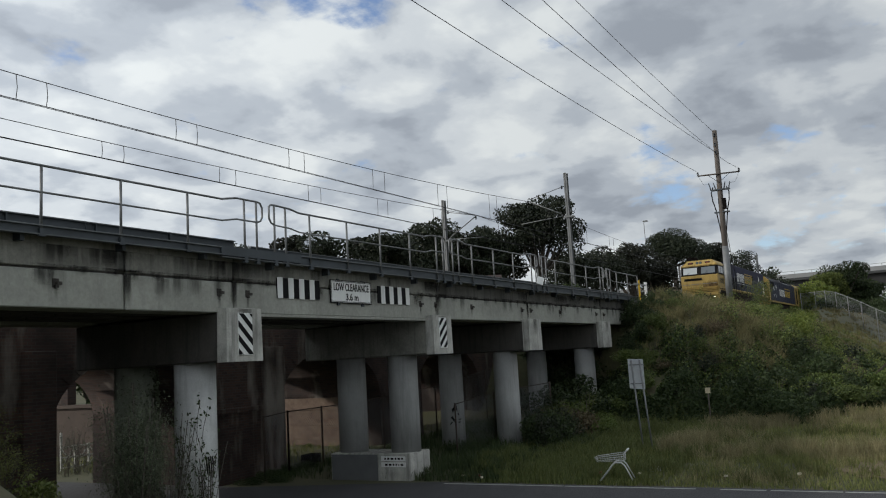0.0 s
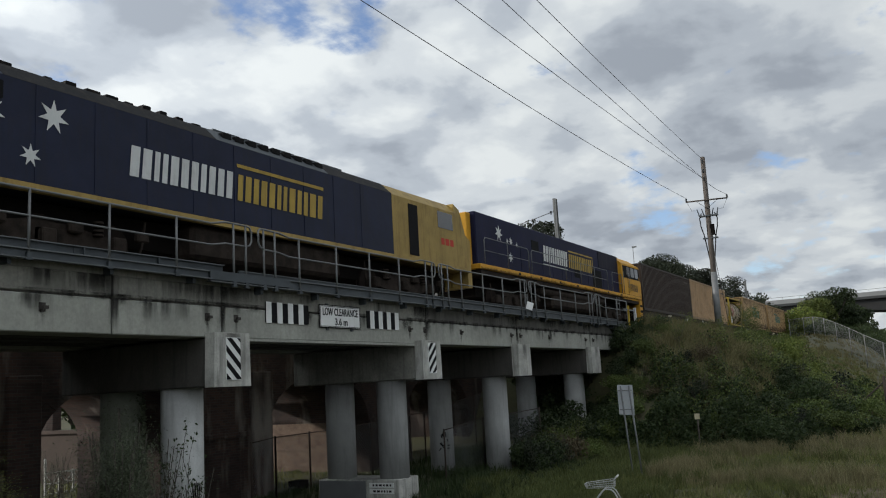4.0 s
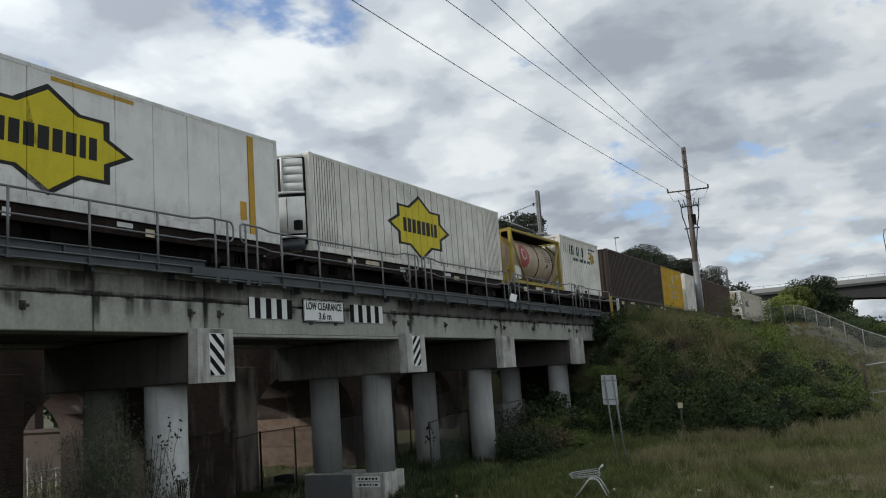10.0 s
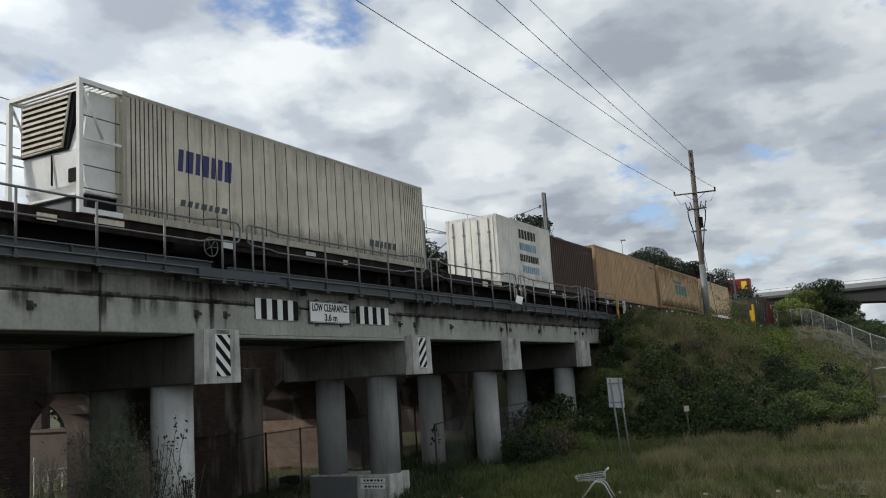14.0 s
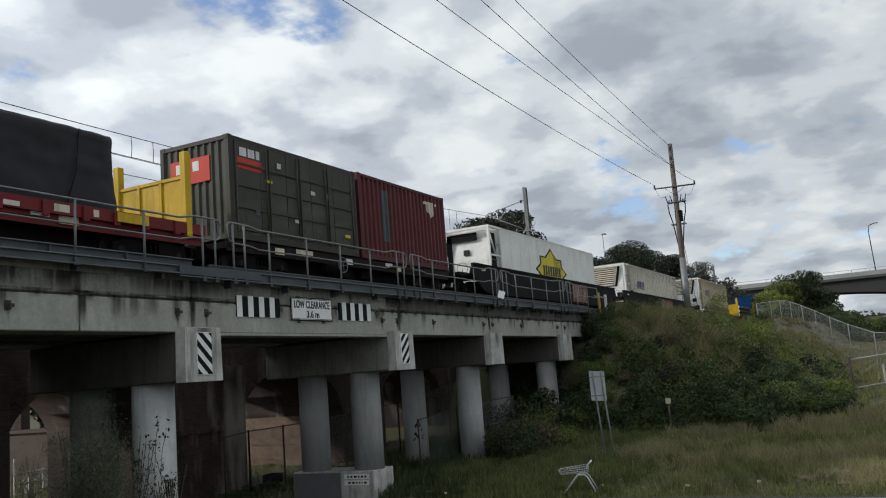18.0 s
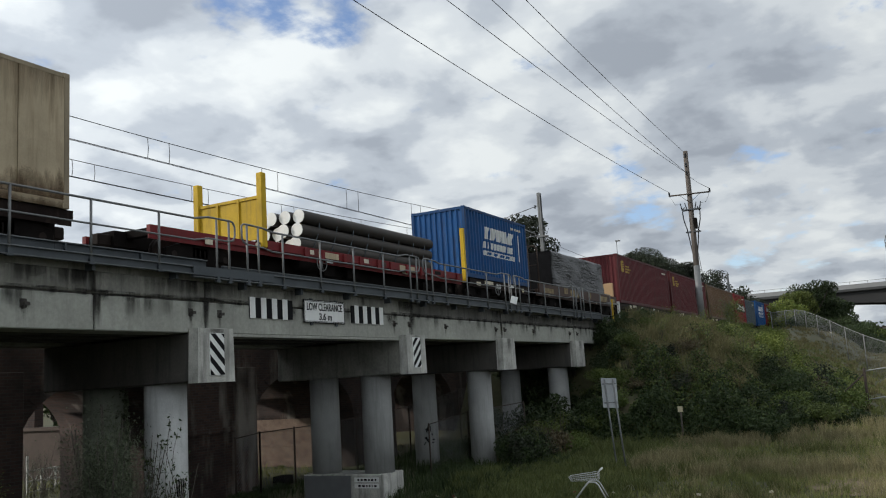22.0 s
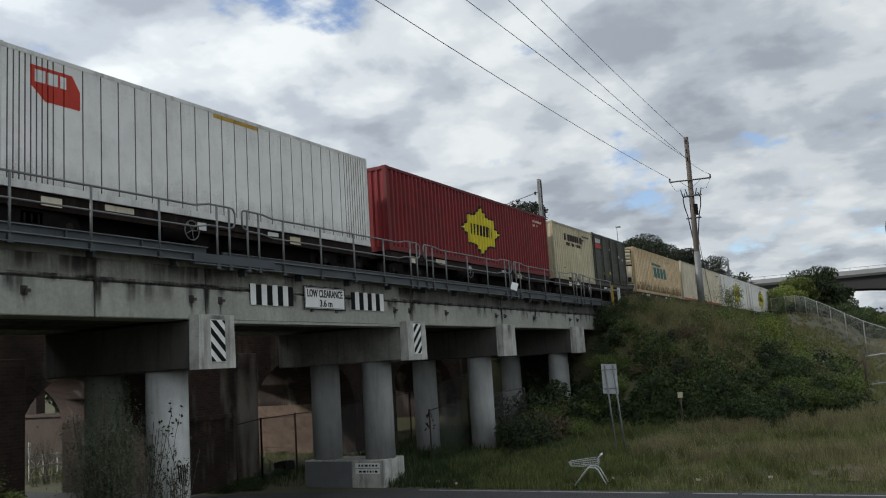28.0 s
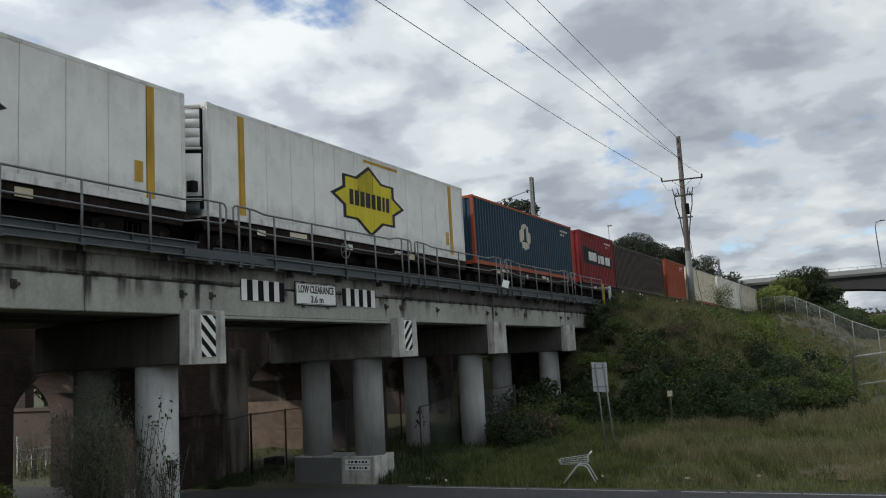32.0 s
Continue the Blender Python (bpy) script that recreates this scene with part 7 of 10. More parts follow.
def cowl_loco(s0, s1, label):
    """A streamlined full-width body with chamfered roof, cab at the rear."""
    L = s1 - s0
    ob = thing("locomotive", label, "locomotive", "locomotives of the train")
    bm = bmesh.new()
    prism(bm, [(-1.44, 1.35), (-1.44, 3.42), (1.44, 3.42), (1.44, 1.35)], 0.75, L - 5.6, axis="x")
    part("body", bm, SLATE, ob, "slate-blue body side")
    sooty = paint("sooty black roof paint", (0.012, 0.012, 0.013), spec=0.05, var=0.5)
    for a, b, m in ((0.75, 2.9, SLATE), (2.91, 8.6, sooty), (8.61, 13.2, GALV_DK), (13.21, L - 5.6, sooty)):
        bm = bmesh.new()
        prism(bm, [(-1.44, 3.424), (-1.05, 3.80), (1.05, 3.80), (1.44, 3.424)], a, b, axis="x")
        part("roof", bm, m, ob, "sooty black roof section" if m is sooty else "sloping roof section")
    for k in range(9):
        x = 9.0 + k * 0.48
        part("roof_louvre", boxes((x, x + 0.30, -1.28, -1.10, 3.60, 3.74)), DARKVENT, ob)
    rq = random.Random(12)
    for k in range(11):
        x = 3.1 + k * 0.52
        part("roof_fitting", boxes((x, x + rq.uniform(0.2, 0.45), -0.95, 0.9, 3.80, 3.84 + 0.12 * rq.random()), bev=0.02), sooty, ob)
    for y in (-1.46, 1.30):
        part("side_sill", boxes((0.3, L - 0.3, y, y + 0.16, 1.25, 1.40)), LOCO_YELLOW, ob)
    bm = bmesh.new()
    prism(bm, [(-1.40, 1.3), (-1.40, 3.40), (-1.02, 3.78), (1.02, 3.78), (1.40, 3.40), (1.40, 1.3)], 0.0, 0.75, axis="x")
    part("front_end", bm, LOCO_YELLOW, ob, "yellow flat end")
    part("end_door", boxes((-0.02, 0.0, -0.35, 0.35, 1.5, 3.3)), DARKVENT, ob)
    for y in (-1.2, 0.7):
        part("end_window", boxes((-0.03, 0.0, y, y + 0.5, 2.7, 3.2)), GLASS, ob)
    bm = bmesh.new()
    prism(bm, [(-1.442, 1.36), (-1.442, 3.40), (-1.04, 3.79), (1.04, 3.79), (1.442, 3.40), (1.442, 1.36)], L - 5.59, L - 1.2, axis="x")
    part("cab", bm, LOCO_YELLOW, ob, "yellow driver's cab")
    bm = bmesh.new()
    prism(bm, [(L - 1.2, 1.36), (L - 1.2, 3.78), (L - 0.75, 3.6), (L - 0.35, 2.7), (L, 2.5), (L, 1.3)], -1.35, 1.35)
    part("nose", bm, LOCO_YELLOW, ob)
    part("windscreen", boxes((L - 0.6, L - 0.45, -1.2, 1.2, 2.75, 3.35)), GLASS, ob)
    bm = bmesh.new()
    prism(bm, [(0.2 + 0.75, 2.72), (0.95, 3.30), (2.9, 3.30), (2.9, 2.95), (2.4, 2.72)], -1.452, -1.442)
    part("side_grille", bm, DARKVENT, ob, "dark side intake")
    part("side_window", boxes((L - 2.6, L - 1.5, -1.455, -1.443, 2.7, 3.3)), GLASS, ob)
    part("cab_door", boxes((L - 4.6, L - 4.0, -1.455, -1.443, 1.5, 3.25)), DARKVENT, ob)
    for k in range(5):
        part("roof_grille", boxes((9.0 + k * 1.15, 9.95 + k * 1.15, -0.95, 0.95, 3.80, 3.90)), GALV_DK, ob)
    # The same added block against sky showing below the body.
    part("centre_frame", boxes((1.0, L - 1.0, -0.7, 0.7, 0.55, 1.24)), UNDER, ob)
    part("end_dirt", boxes((-0.026, -0.022, -1.38, 1.38, 1.32, 3.2)), GRIME["brown"][0], ob, "brown dirt on the yellow end")
    for k in range(9):
        part("side_rib", boxes((3.6 + k * 1.4, 3.64 + k * 1.4, -1.452, -1.44, 1.45, 3.4)), SLATE, ob)
    part("fuel_tank", boxes((8.0, L - 8.2, -1.2, 1.2, 0.42, 1.25), bev=0.1), LOCO_UNDER, ob)
    bogie(ob, 4.2, 0.5, 1.75, 3), bogie(ob, L - 4.4, 0.5, 1.75, 3)
    flat = [(-9, 0.0), (99, 0.0)]
    decal("logo", letters(5.9, 2.0, 3.2, 0.70, 11, 0.08, 0.42, 2), LOGO_WHITE, ob, flat, -1.44, 0.016)
    decal("logo", letters(9.3, 2.0, 3.5, 0.68, 12, 0.08, 0.42, 3) + [[(9.3, 2.86), (12.9, 2.86), (12.9, 2.95), (9.3, 2.95)]], GOLD, ob, flat, -1.44, 0.016)
    for st in (star7(2.6, 2.65, 0.36), star7(4.0, 2.85, 0.36), star7(2.6, 1.95, 0.2), star7(3.5, 1.95, 0.24)):
        decal("star_mark", [st], LOGO_WHITE, ob, flat, -1.44, 0.016)
    decal("number_mark", letters(L - 2.4, 2.1, 0.9, 0.24, 3, 0, 0.25, 3), LOGO_RED, ob, flat, -1.443, 0.006)
    for x in (-0.3, L - 0.1):
        part("coupler", boxes((x, x + 0.4, -0.15, 0.15, 0.62, 0.92), bev=0.03), WHEEL, ob)
    for x in (0.0, L - 0.3):
        part("buffer_beam", boxes((x, x + 0.3, -1.36, 1.36, 0.7, 1.3)), LOCO_YELLOW, ob)
    MOVERS.append((ob, s0))


cab_loco(68.55, 90.0, False, NAVY, LOCO_YELLOW, "dark blue and yellow diesel locomotive leading the train, headlamps lit", True)
cowl_loco(91.0, 113.2, "slate-blue streamlined diesel locomotive with yellow ends")
cab_loco(113.7, 135.3, True, NAVY, LOCO_AMBER, "dark blue and amber diesel locomotive running cab last", False)
load_containers()
make_wagons()
tank_container(162.38, 168.39, "cream tank in a yellow frame with a round red mark", 0)
tank_container(242.14, 248.2, "cream tank in a yellow frame with a round red mark", 1)
well_wagon(400.0, 421.6, 402.3, 419.2, "black well wagon carrying a refrigerated container", 412.9, 415.3)
well_wagon(421.9, 442.6, 424.0, 440.0, "black well wagon with faded spray paint on its side", 432.2, 436.1)
flat_wagons()

# ---- bridge fittings ----
def clip_poly(poly, axis, lim, keep_less):
    out = []
    for i, p in enumerate(poly):
        q = poly[(i + 1) % len(poly)]
        a, b = p[axis] - lim, q[axis] - lim
        if keep_less:
            a, b = -a, -b
        if a >= 0:
            out.append(p)
        if (a >= 0) != (b >= 0):
            t = a / (a - b)
            out.append((p[0] + (q[0] - p[0]) * t, p[1] + (q[1] - p[1]) * t))
    return out


def flat_shapes(name, polys, material, parent, y, label=""):
    return decal(name, polys, material, parent, [(-99, 0.0), (99, 0.0)], y, 0.004, label)


def build_railing():
    rail = thing("handrail", "galvanised pipe handrail along the walkway edge", "handrail", kind="structure")
    gates = [15.38, 23.95, 31.1, 38.7]
    ends = [-2.4] + [g for g in gates] + [43.6]
    yy, zt, zm = WY, 7.35, 6.87
    for i in range(len(ends) - 1):
        a = ends[i] + (0.12 if i else 0)
        b = ends[i + 1] - (0.12 if i < len(ends) - 2 else 0)
        lift = 0.08
        bm = bmesh.new()
        pts = [(a, yy, zm + (lift if i else 0))]
        if i:       # rounded end joining the two rails
            pts = [(a + 0.18, yy, zm + lift), (a + 0.06, yy, zm + lift + 0.05), (a, yy, zm + lift + 0.14), (a, yy, zt - 0.06 + lift), (a + 0.06, yy, zt + lift - 0.01), (a + 0.18, yy, zt + lift), (a + 0.75, yy, zt + lift - 0.02), (a + 1.1, yy, zt)]
        else:
            pts = [(a, yy, zt)]
        if i < len(ends) - 2:
            pts += [(b - 1.3, yy, zt), (b - 0.85, yy, zt + lift), (b - 0.18, yy, zt + lift), (b - 0.06, yy, zt + lift - 0.02), (b, yy, zt + lift - 0.12), (b, yy, zm + 0.14 + lift), (b - 0.06, yy, zm + 0.04 + lift), (b - 0.18, yy, zm + lift)]
        else:
            pts += [(b, yy, zt)]
        tube(bm, pts, 0.024, 8)
        part("top_rail", bm, GALV, rail)
        bm = bmesh.new()
        ma = [(a + 0.18, yy, zm + lift), (a + 0.75, yy, zm + lift - 0.02), (a + 1.1, yy, zm)] if i else [(a, yy, zm)]
        mb = [(b - 1.3, yy, zm), (b - 0.85, yy, zm + lift), (b - 0.18, yy, zm + lift)] if i < len(ends) - 2 else [(b, yy, zm)]
        tube(bm, ma + mb, 0.020, 8)
        part("mid_rail", bm, GALV, rail)
        xs = []
        if i:
            xs += [a + 0.18, a + 0.58]
        first = (a + 1.5) if i else a
        last = b - 0.6 if i < len(ends) - 2 else b
        n = max(1, round((last - first) / 1.7))
        xs += [first + (last - first) * k / n for k in range(n + 1)]
        if i < len(ends) - 2:
            xs.append(b - 0.2)
        for x in xs:
            edge = (i and x < a + 1.0) or (i < len(ends) - 2 and x > b - 0.9)
            bm = bmesh.new()
            zf = 0.10 if x < 13.9 else 0.0
            cyl(bm, (x, yy, 6.06 + zf), (x, yy, zt + (0.07 if edge else 0.0)), 0.026, seg=8)
            part("post", bm, GALV, rail)
            part("post_foot", boxes((x - 0.045, x + 0.045, yy - 0.04, yy + 0.03, 5.98 + zf, 6.12 + zf), (x - 0.07, x + 0.07, yy - 0.045, yy + 0.035, 5.985 + zf, 6.015 + zf)), GALV_DK, rail)
    return rail


build_railing()
for x in np.arange(-1.5, 43, 2.15):
    part("cantilever_bracket", boxes((x - 0.04, x + 0.04, WY + 0.10, 13.78, *((6.0, 6.14) if x < 13.9 else (5.90, 6.07)))), GALV_DK, walkway)
# the walkway's outer step at the first rail gap
part("landing_plate", boxes((13.9, 16.6, WY - 0.03, WY + 0.028, 6.10, 6.30)), GALV_DK, walkway)

sign = thing("clearance_sign", "white low clearance sign with black letters", "sign")
part("plate", boxes((18.10, 19.90, FACE_Y - 0.06, FACE_Y - 0.042, 5.235, 5.795)), WHITE, sign)
part("rim", boxes((18.075, 19.925, FACE_Y - 0.058, FACE_Y - 0.04, 5.21, 5.82), bev=0.006), BLACK, sign)
bm = bmesh.new()
for x0, x1, z0, z1 in ((18.11, 19.89, 5.245, 5.26), (18.11, 19.89, 5.77, 5.785), (18.11, 18.125, 5.26, 5.77), (19.875, 19.89, 5.26, 5.77)):
    box(bm, x0, x1, FACE_Y - 0.064, FACE_Y - 0.06, z0, z1)
part("border", bm, BLACK, sign)
for x in (18.4, 19.5):
    part("bracket", boxes((x, x + 0.1, FACE_Y - 0.04, FACE_Y, 5.15, 5.85)), GALV_DK, sign)
text("lettering", "LOW CLEARANCE", 0.275, BLACK, sign, (19.0, FACE_Y - 0.062, 5.625), width=1.58)
text("lettering", "3.6 m", 0.25, BLACK, sign, (19.02, FACE_Y - 0.062, 5.37), width=0.56)
for x0, x1, off, cells in ((16.03, 17.66, 0.0, 8.0), (20.30, 21.95, 0.15, 6.95)):
    bd = thing("warning_board", "black board with white upright stripes on the beam", "sign", "striped boards beside the clearance sign")
    part("board", boxes((x0, x1, FACE_Y - 0.03, FACE_Y, 5.27, 5.75)), BLACK, bd)
    w = (x1 - x0 - off) / cells
    for k in range(4):
        a = x0 + off + k * 2 * w
        part("white_stripe", boxes((a, a + w * 0.95, FACE_Y - 0.038, FACE_Y - 0.03, 5.255, 5.765)), WHITE, bd)
for cx, lean, h0 in ((14.6, -1, 3.92), (23.38, 1, 3.96)):
    ch = thing("hazard_marker", "black and white diagonal hazard plate on the pier end", "sign", "hazard plates on the piers")
    w, h = 0.45, 0.93
    part("plate", boxes((cx - w / 2, cx + w / 2, 13.475, 13.50, h0, h0 + h), bev=0.004), WHITE, ch)
    for k in range(-3, 6):
        c = k * 0.31
        poly = [(0, c), (w, c + lean * 0.42), (w, c + lean * 0.42 + 0.155), (0, c + 0.155)]
        poly = clip_poly(clip_poly(poly, 1, 0.012, False), 1, h - 0.012, True) if poly else poly
        if len(poly) > 2:
            flat_shapes("black_stripe", [[(cx - w / 2 + x, h0 + z) for x, z in poly]], BLACK, ch, 13.475)
# notices on the plinth
nb = thing("notice_plate", "two white notice strips with black bars on the plinth", "sign")
for z in (0.60, 0.42):
    part("plate", boxes((22.775, 22.795, 14.72, 15.6, z, z + 0.14)), WHITE, nb)
    rnd = random.Random(int(z * 100))
    y = 14.80
    while y < 15.5:
        d = rnd.uniform(0.03, 0.12)
        part("text_bar", boxes((22.77, 22.775, y, y + d, z + 0.04, z + 0.10)), BLACK, nb)
        y += d + 0.05
part("painted_patch", boxes((22.792, 22.80, 15.75, 17.52, -0.2, 0.79)), mat("dark grey cover paint", (0.15, 0.155, 0.16), 0.8, var=0.25, scale=1.5), None)
tagged(bpy.data.objects["painted_patch"], "dark grey paint covering the plinth side", "paint patch", kind="structure")
ws = thing("walkway_sign", "small tilted white square sign on the handrail", "sign")
bm = bmesh.new()
box(bm, -0.13, 0.13, -0.008, 0.008, -0.15, 0.15)
o = part("plate", bm, WHITE, ws)
o.matrix_basis = pose(30.8, WY - 0.16, 6.42, -12, 20, -52)
part("stem", boxes((30.88, 30.92, WY - 0.05, WY, 6.3, 6.9)), GALV, ws)
eb = thing("end_barrier", "yellow post and white rail at the walkway end", "barrier")
part("post", boxes((44.3, 44.42, 13.6, 13.72, 5.6, 7.2)), SAFETY, eb)
part("post", boxes((45.5, 45.62, 13.6, 13.72, 5.6, 7.15)), LOGO_WHITE, eb)
part("rail", boxes((43.6, 45.6, 13.63, 13.69, 6.95, 7.02)), GALV, eb)
# black scrawl on the column by the road
flat = bmesh.new()
for k in range(4):
    a = 0.86 + k * 0.12
    cyl(flat, (14.6 + 0.474 * math.sin(-a + 0.95), 15.05 - 0.474 * math.cos(-a + 0.95), 1.35), (14.6 + 0.474 * math.sin(-a + 0.9), 15.05 - 0.474 * math.cos(-a + 0.9), 1.72), 0.018, seg=5)
part("scrawl", flat, BLACK, bpy.data.objects["bridge_pier.001"], "black spray-painted strokes")

flat = bmesh.new()
rq = random.Random(3)
for k in range(16):
    a = -1.9 - 0.9 * rq.random()
    z = 1.15 + 0.55 * rq.random()
    b = a + rq.uniform(-0.25, 0.25)
    cyl(flat, (30.4 + 0.474 * math.cos(a), 17.3 + 0.474 * math.sin(a), z), (30.4 + 0.474 * math.cos(b), 17.3 + 0.474 * math.sin(b), z + rq.uniform(-0.2, 0.25)), 0.022, seg=5)
part("scrawl", flat, BLACK, bpy.data.objects["bridge_pier.003"], "black spray-painted scrawl")

# ---- track ----
BALLAST = mat("oily grey ballast stone", (0.075, 0.066, 0.058), 0.95, var=0.5, scale=3, grain=14, bump=0.9)
RAILSTEEL = mat("worn rail steel", (0.10, 0.075, 0.06), 0.5, 0.6, var=0.3)
tr = thing("freight_track", "ballasted railway track with rusty-sided rails", "track", kind="structure")
part("ballast_bed", boxes((-2.3, 43.2, 14.51, 18.19, 6.021, 6.27)), BALLAST, tr)
bm = bmesh.new()
for x0, x1 in ((-700, -2.45), (43.25, 1100)):
    prism(bm, [(14.2, 5.3), (14.75, 6.27), (17.8, 6.27), (18.4, 5.3)], x0, x1, axis="x")
part("ballast_bed", bm, BALLAST, tr)
for y in (TRACK_Y - 0.755, TRACK_Y + 0.685):
    bm = boxes((-700, 1100, y, y + 0.07, 6.41, 6.45), (-700, 1100, y + 0.025, y + 0.045, 6.31, 6.41), (-700, 1100, y - 0.03, y + 0.10, 6.285, 6.31))
    part("rail", bm, RAILSTEEL, tr)
me = None
for k in range(80):
    x = -2 + k * 0.6
    if me is None:
        o = part("sleeper", boxes((-0.12, 0.12, TRACK_Y - 1.25, TRACK_Y + 1.25, 6.20, 6.288)), CONCRETE_PALE, tr)
        me = o.data
        o.location.x = x
    else:
        o = new("sleeper", me)
        o.parent, o.location.x = tr, x

# ---- the old brick viaduct behind ----
VY0, VY1, VTOP = 20.6, 26.6, 5.95
via = thing("brick_viaduct", "old sooty brick arch viaduct carrying the passenger tracks", "viaduct", kind="structure")


def brick_material():
    m = bpy.data.materials.new("sooty brickwork")
    m.use_nodes = True
    nt = m.node_tree
    N, L = nt.nodes.new, nt.links.new
    b = nt.nodes["Principled BSDF"]
    b.inputs["Roughness"].default_value = 0.95
    tc, sep, add, com = N("ShaderNodeTexCoord"), N("ShaderNodeSeparateXYZ"), N("ShaderNodeMath"), N("ShaderNodeCombineXYZ")
    L(tc.outputs["Object"], sep.inputs[0])
    add.operation = "ADD"
    L(sep.outputs["X"], add.inputs[0]); L(sep.outputs["Y"], add.inputs[1])
    L(add.outputs[0], com.inputs[0]); L(sep.outputs["Z"], com.inputs[1])
    br = N("ShaderNodeTexBrick")
    br.inputs["Scale"].default_value = 1.0
    br.inputs["Brick Width"].default_value, br.inputs["Row Height"].default_value, br.inputs["Mortar Size"].default_value = 0.24, 0.086, 0.008
    br.inputs["Color1"].default_value, br.inputs["Color2"].default_value, br.inputs["Mortar"].default_value = (0.066, 0.036, 0.027, 1), (0.036, 0.022, 0.018, 1), (0.052, 0.047, 0.042, 1)
    L(com.outputs[0], br.inputs["Vector"])
    n1, n2 = N("ShaderNodeTexNoise"), N("ShaderNodeTexNoise")
    mp = N("ShaderNodeMapping"); mp.inputs["Scale"].default_value = (1.2, 1.2, 0.25)
    L(tc.outputs["Object"], mp.inputs[0]); L(mp.outputs[0], n1.inputs["Vector"])
    n1.inputs["Scale"].default_value, n1.inputs["Detail"].default_value = 1.0, 8
    n2.inputs["Scale"].default_value, n2.inputs["Detail"].default_value = 0.6, 6
    L(tc.outputs["Object"], n2.inputs["Vector"])
    r1 = N("ShaderNodeValToRGB")
    r1.color_ramp.elements[0].position, r1.color_ramp.elements[1].position = 0.56, 0.70
    L(n1.outputs["Fac"], r1.inputs[0])
    mix = N("ShaderNodeMixRGB"); mix.inputs[2].default_value = (0.34, 0.32, 0.28, 1)
    mul = N("ShaderNodeMath"); mul.operation = "MULTIPLY"; mul.inputs[1].default_value = 0.55
    L(r1.outputs[0], mul.inputs[0]); L(mul.outputs[0], mix.inputs[0]); L(br.outputs["Color"], mix.inputs[1])
    r2 = N("ShaderNodeValToRGB")
    r2.color_ramp.elements[0].position, r2.color_ramp.elements[1].position = 0.35, 0.62
    r2.color_ramp.elements[0].color = (0.35, 0.33, 0.32, 1)
    L(n2.outputs["Fac"], r2.inputs[0])
    m2 = N("ShaderNodeMixRGB"); m2.blend_type = "MULTIPLY"; m2.inputs[0].default_value = 1
    L(mix.outputs[0], m2.inputs[1]); L(r2.outputs[0], m2.inputs[2])
    L(m2.outputs[0], b.inputs["Base Color"])
    bp = N("ShaderNodeBump"); bp.inputs["Strength"].default_value, bp.inputs["Distance"].default_value = 0.6, 0.01
    L(br.outputs["Fac"], bp.inputs["Height"]); bp.invert = True
    L(bp.outputs[0], b.inputs["Normal"])
    return m


BRICKWORK = brick_material()


def arch(x0, x1, zs, rise):
    """The brickwork over one opening, from springing to the top, with its soffit."""
    bm = bmesh.new()
    n = 20
    lo = []
    for i in range(n + 1):
        a = math.pi * (1 - i / n)
        lo.append(((x0 + x1) / 2 + (x1 - x0) / 2 * math.cos(a), zs + rise * math.sin(a)))
    rows = []
    for y in (VY0, VY1):
        rows.append(([bm.verts.new((x, y, z)) for x, z in lo], [bm.verts.new((x, y, VTOP)) for x, z in lo]))
    (fl, ft), (bl, bt) = rows
    for i in range(n):
        bm.faces.new((fl[i], fl[i + 1], ft[i + 1], ft[i]))
        bm.faces.new((bl[i + 1], bl[i], bt[i], bt[i + 1]))
        bm.faces.new((fl[i + 1], fl[i], bl[i], bl[i + 1])).smooth = True
        bm.faces.new((ft[i], ft[i + 1], bt[i + 1], bt[i]))
    part("arch", bm, BRICKWORK, via)
    bm = bmesh.new()
    for i in range(n):      # a proud ring of headers round the mouth
        a0, a1 = math.pi * (1 - i / n), math.pi * (1 - (i + 0.86) / n)
        c, h = (x0 + x1) / 2, (x1 - x0) / 2
        pr = [(c + h * math.cos(a0), zs + rise * math.sin(a0)), (c + h * math.cos(a1), zs + rise * math.sin(a1)),
              (c + (h + 0.36) * math.cos(a1), zs + (rise + 0.36) * math.sin(a1)), (c + (h + 0.36) * math.cos(a0), zs + (rise + 0.36) * math.sin(a0))]
        prism(bm, pr, VY0 - 0.018, VY0 - 0.001)
    part("arch_ring", bm, BRICKWORK, via)


for x0, x1 in ((-30.0, 14.9), (20.9, 24.0), (30.2, 33.2), (39.0, 46.0)):
    part("pier", boxes((x0, x1, VY0, VY1, -0.5, VTOP)), BRICKWORK, via)
    part("pilaster", boxes((x1 - 0.9, x1 + 0.06, VY0 - 0.16, VY0, -0.3, 4.4), bev=0.02), BRICKWORK, via)
    part("impost", boxes((max(x0, x1 - 4), x1 - 0.95, VY0 - 0.06, VY0, 2.25, 2.42), bev=0.01), BRICKWORK, via)
# Added lining: sunlight on the passage wall is put into its colour.
SUNPALED_BRICK = mat("pinkish brick paled for sunlight", (0.25, 0.185, 0.14), 0.95, var=0.45, scale=2.2, grain=16, color2=(0.13, 0.085, 0.065), bump=0.5)
for x, y1 in ((30.2, VY1),):
    part("passage_wall", boxes((x - 0.05, x - 0.003, VY0 + 1.2, y1, -0.4, 2.3)), SUNPALED_BRICK, via, "added brick lining, paled to stand in for sunlight")
    for z in (0.55, 1.15, 1.8):
        part("brick_course", boxes((x - 0.075, x - 0.05, VY0 + 1.2, y1, z, z + 0.09)), SUNPALED_BRICK, via)
for x0, x1 in ((14.9, 20.9), (24.0, 30.2), (33.2, 39.0)):
    arch(x0, x1, 2.35, 1.9)
part("parapet", boxes((-30, 46, VY0 - 0.12, VY0 + 0.35, VTOP, VTOP + 0.3)), BRICKWORK, via)
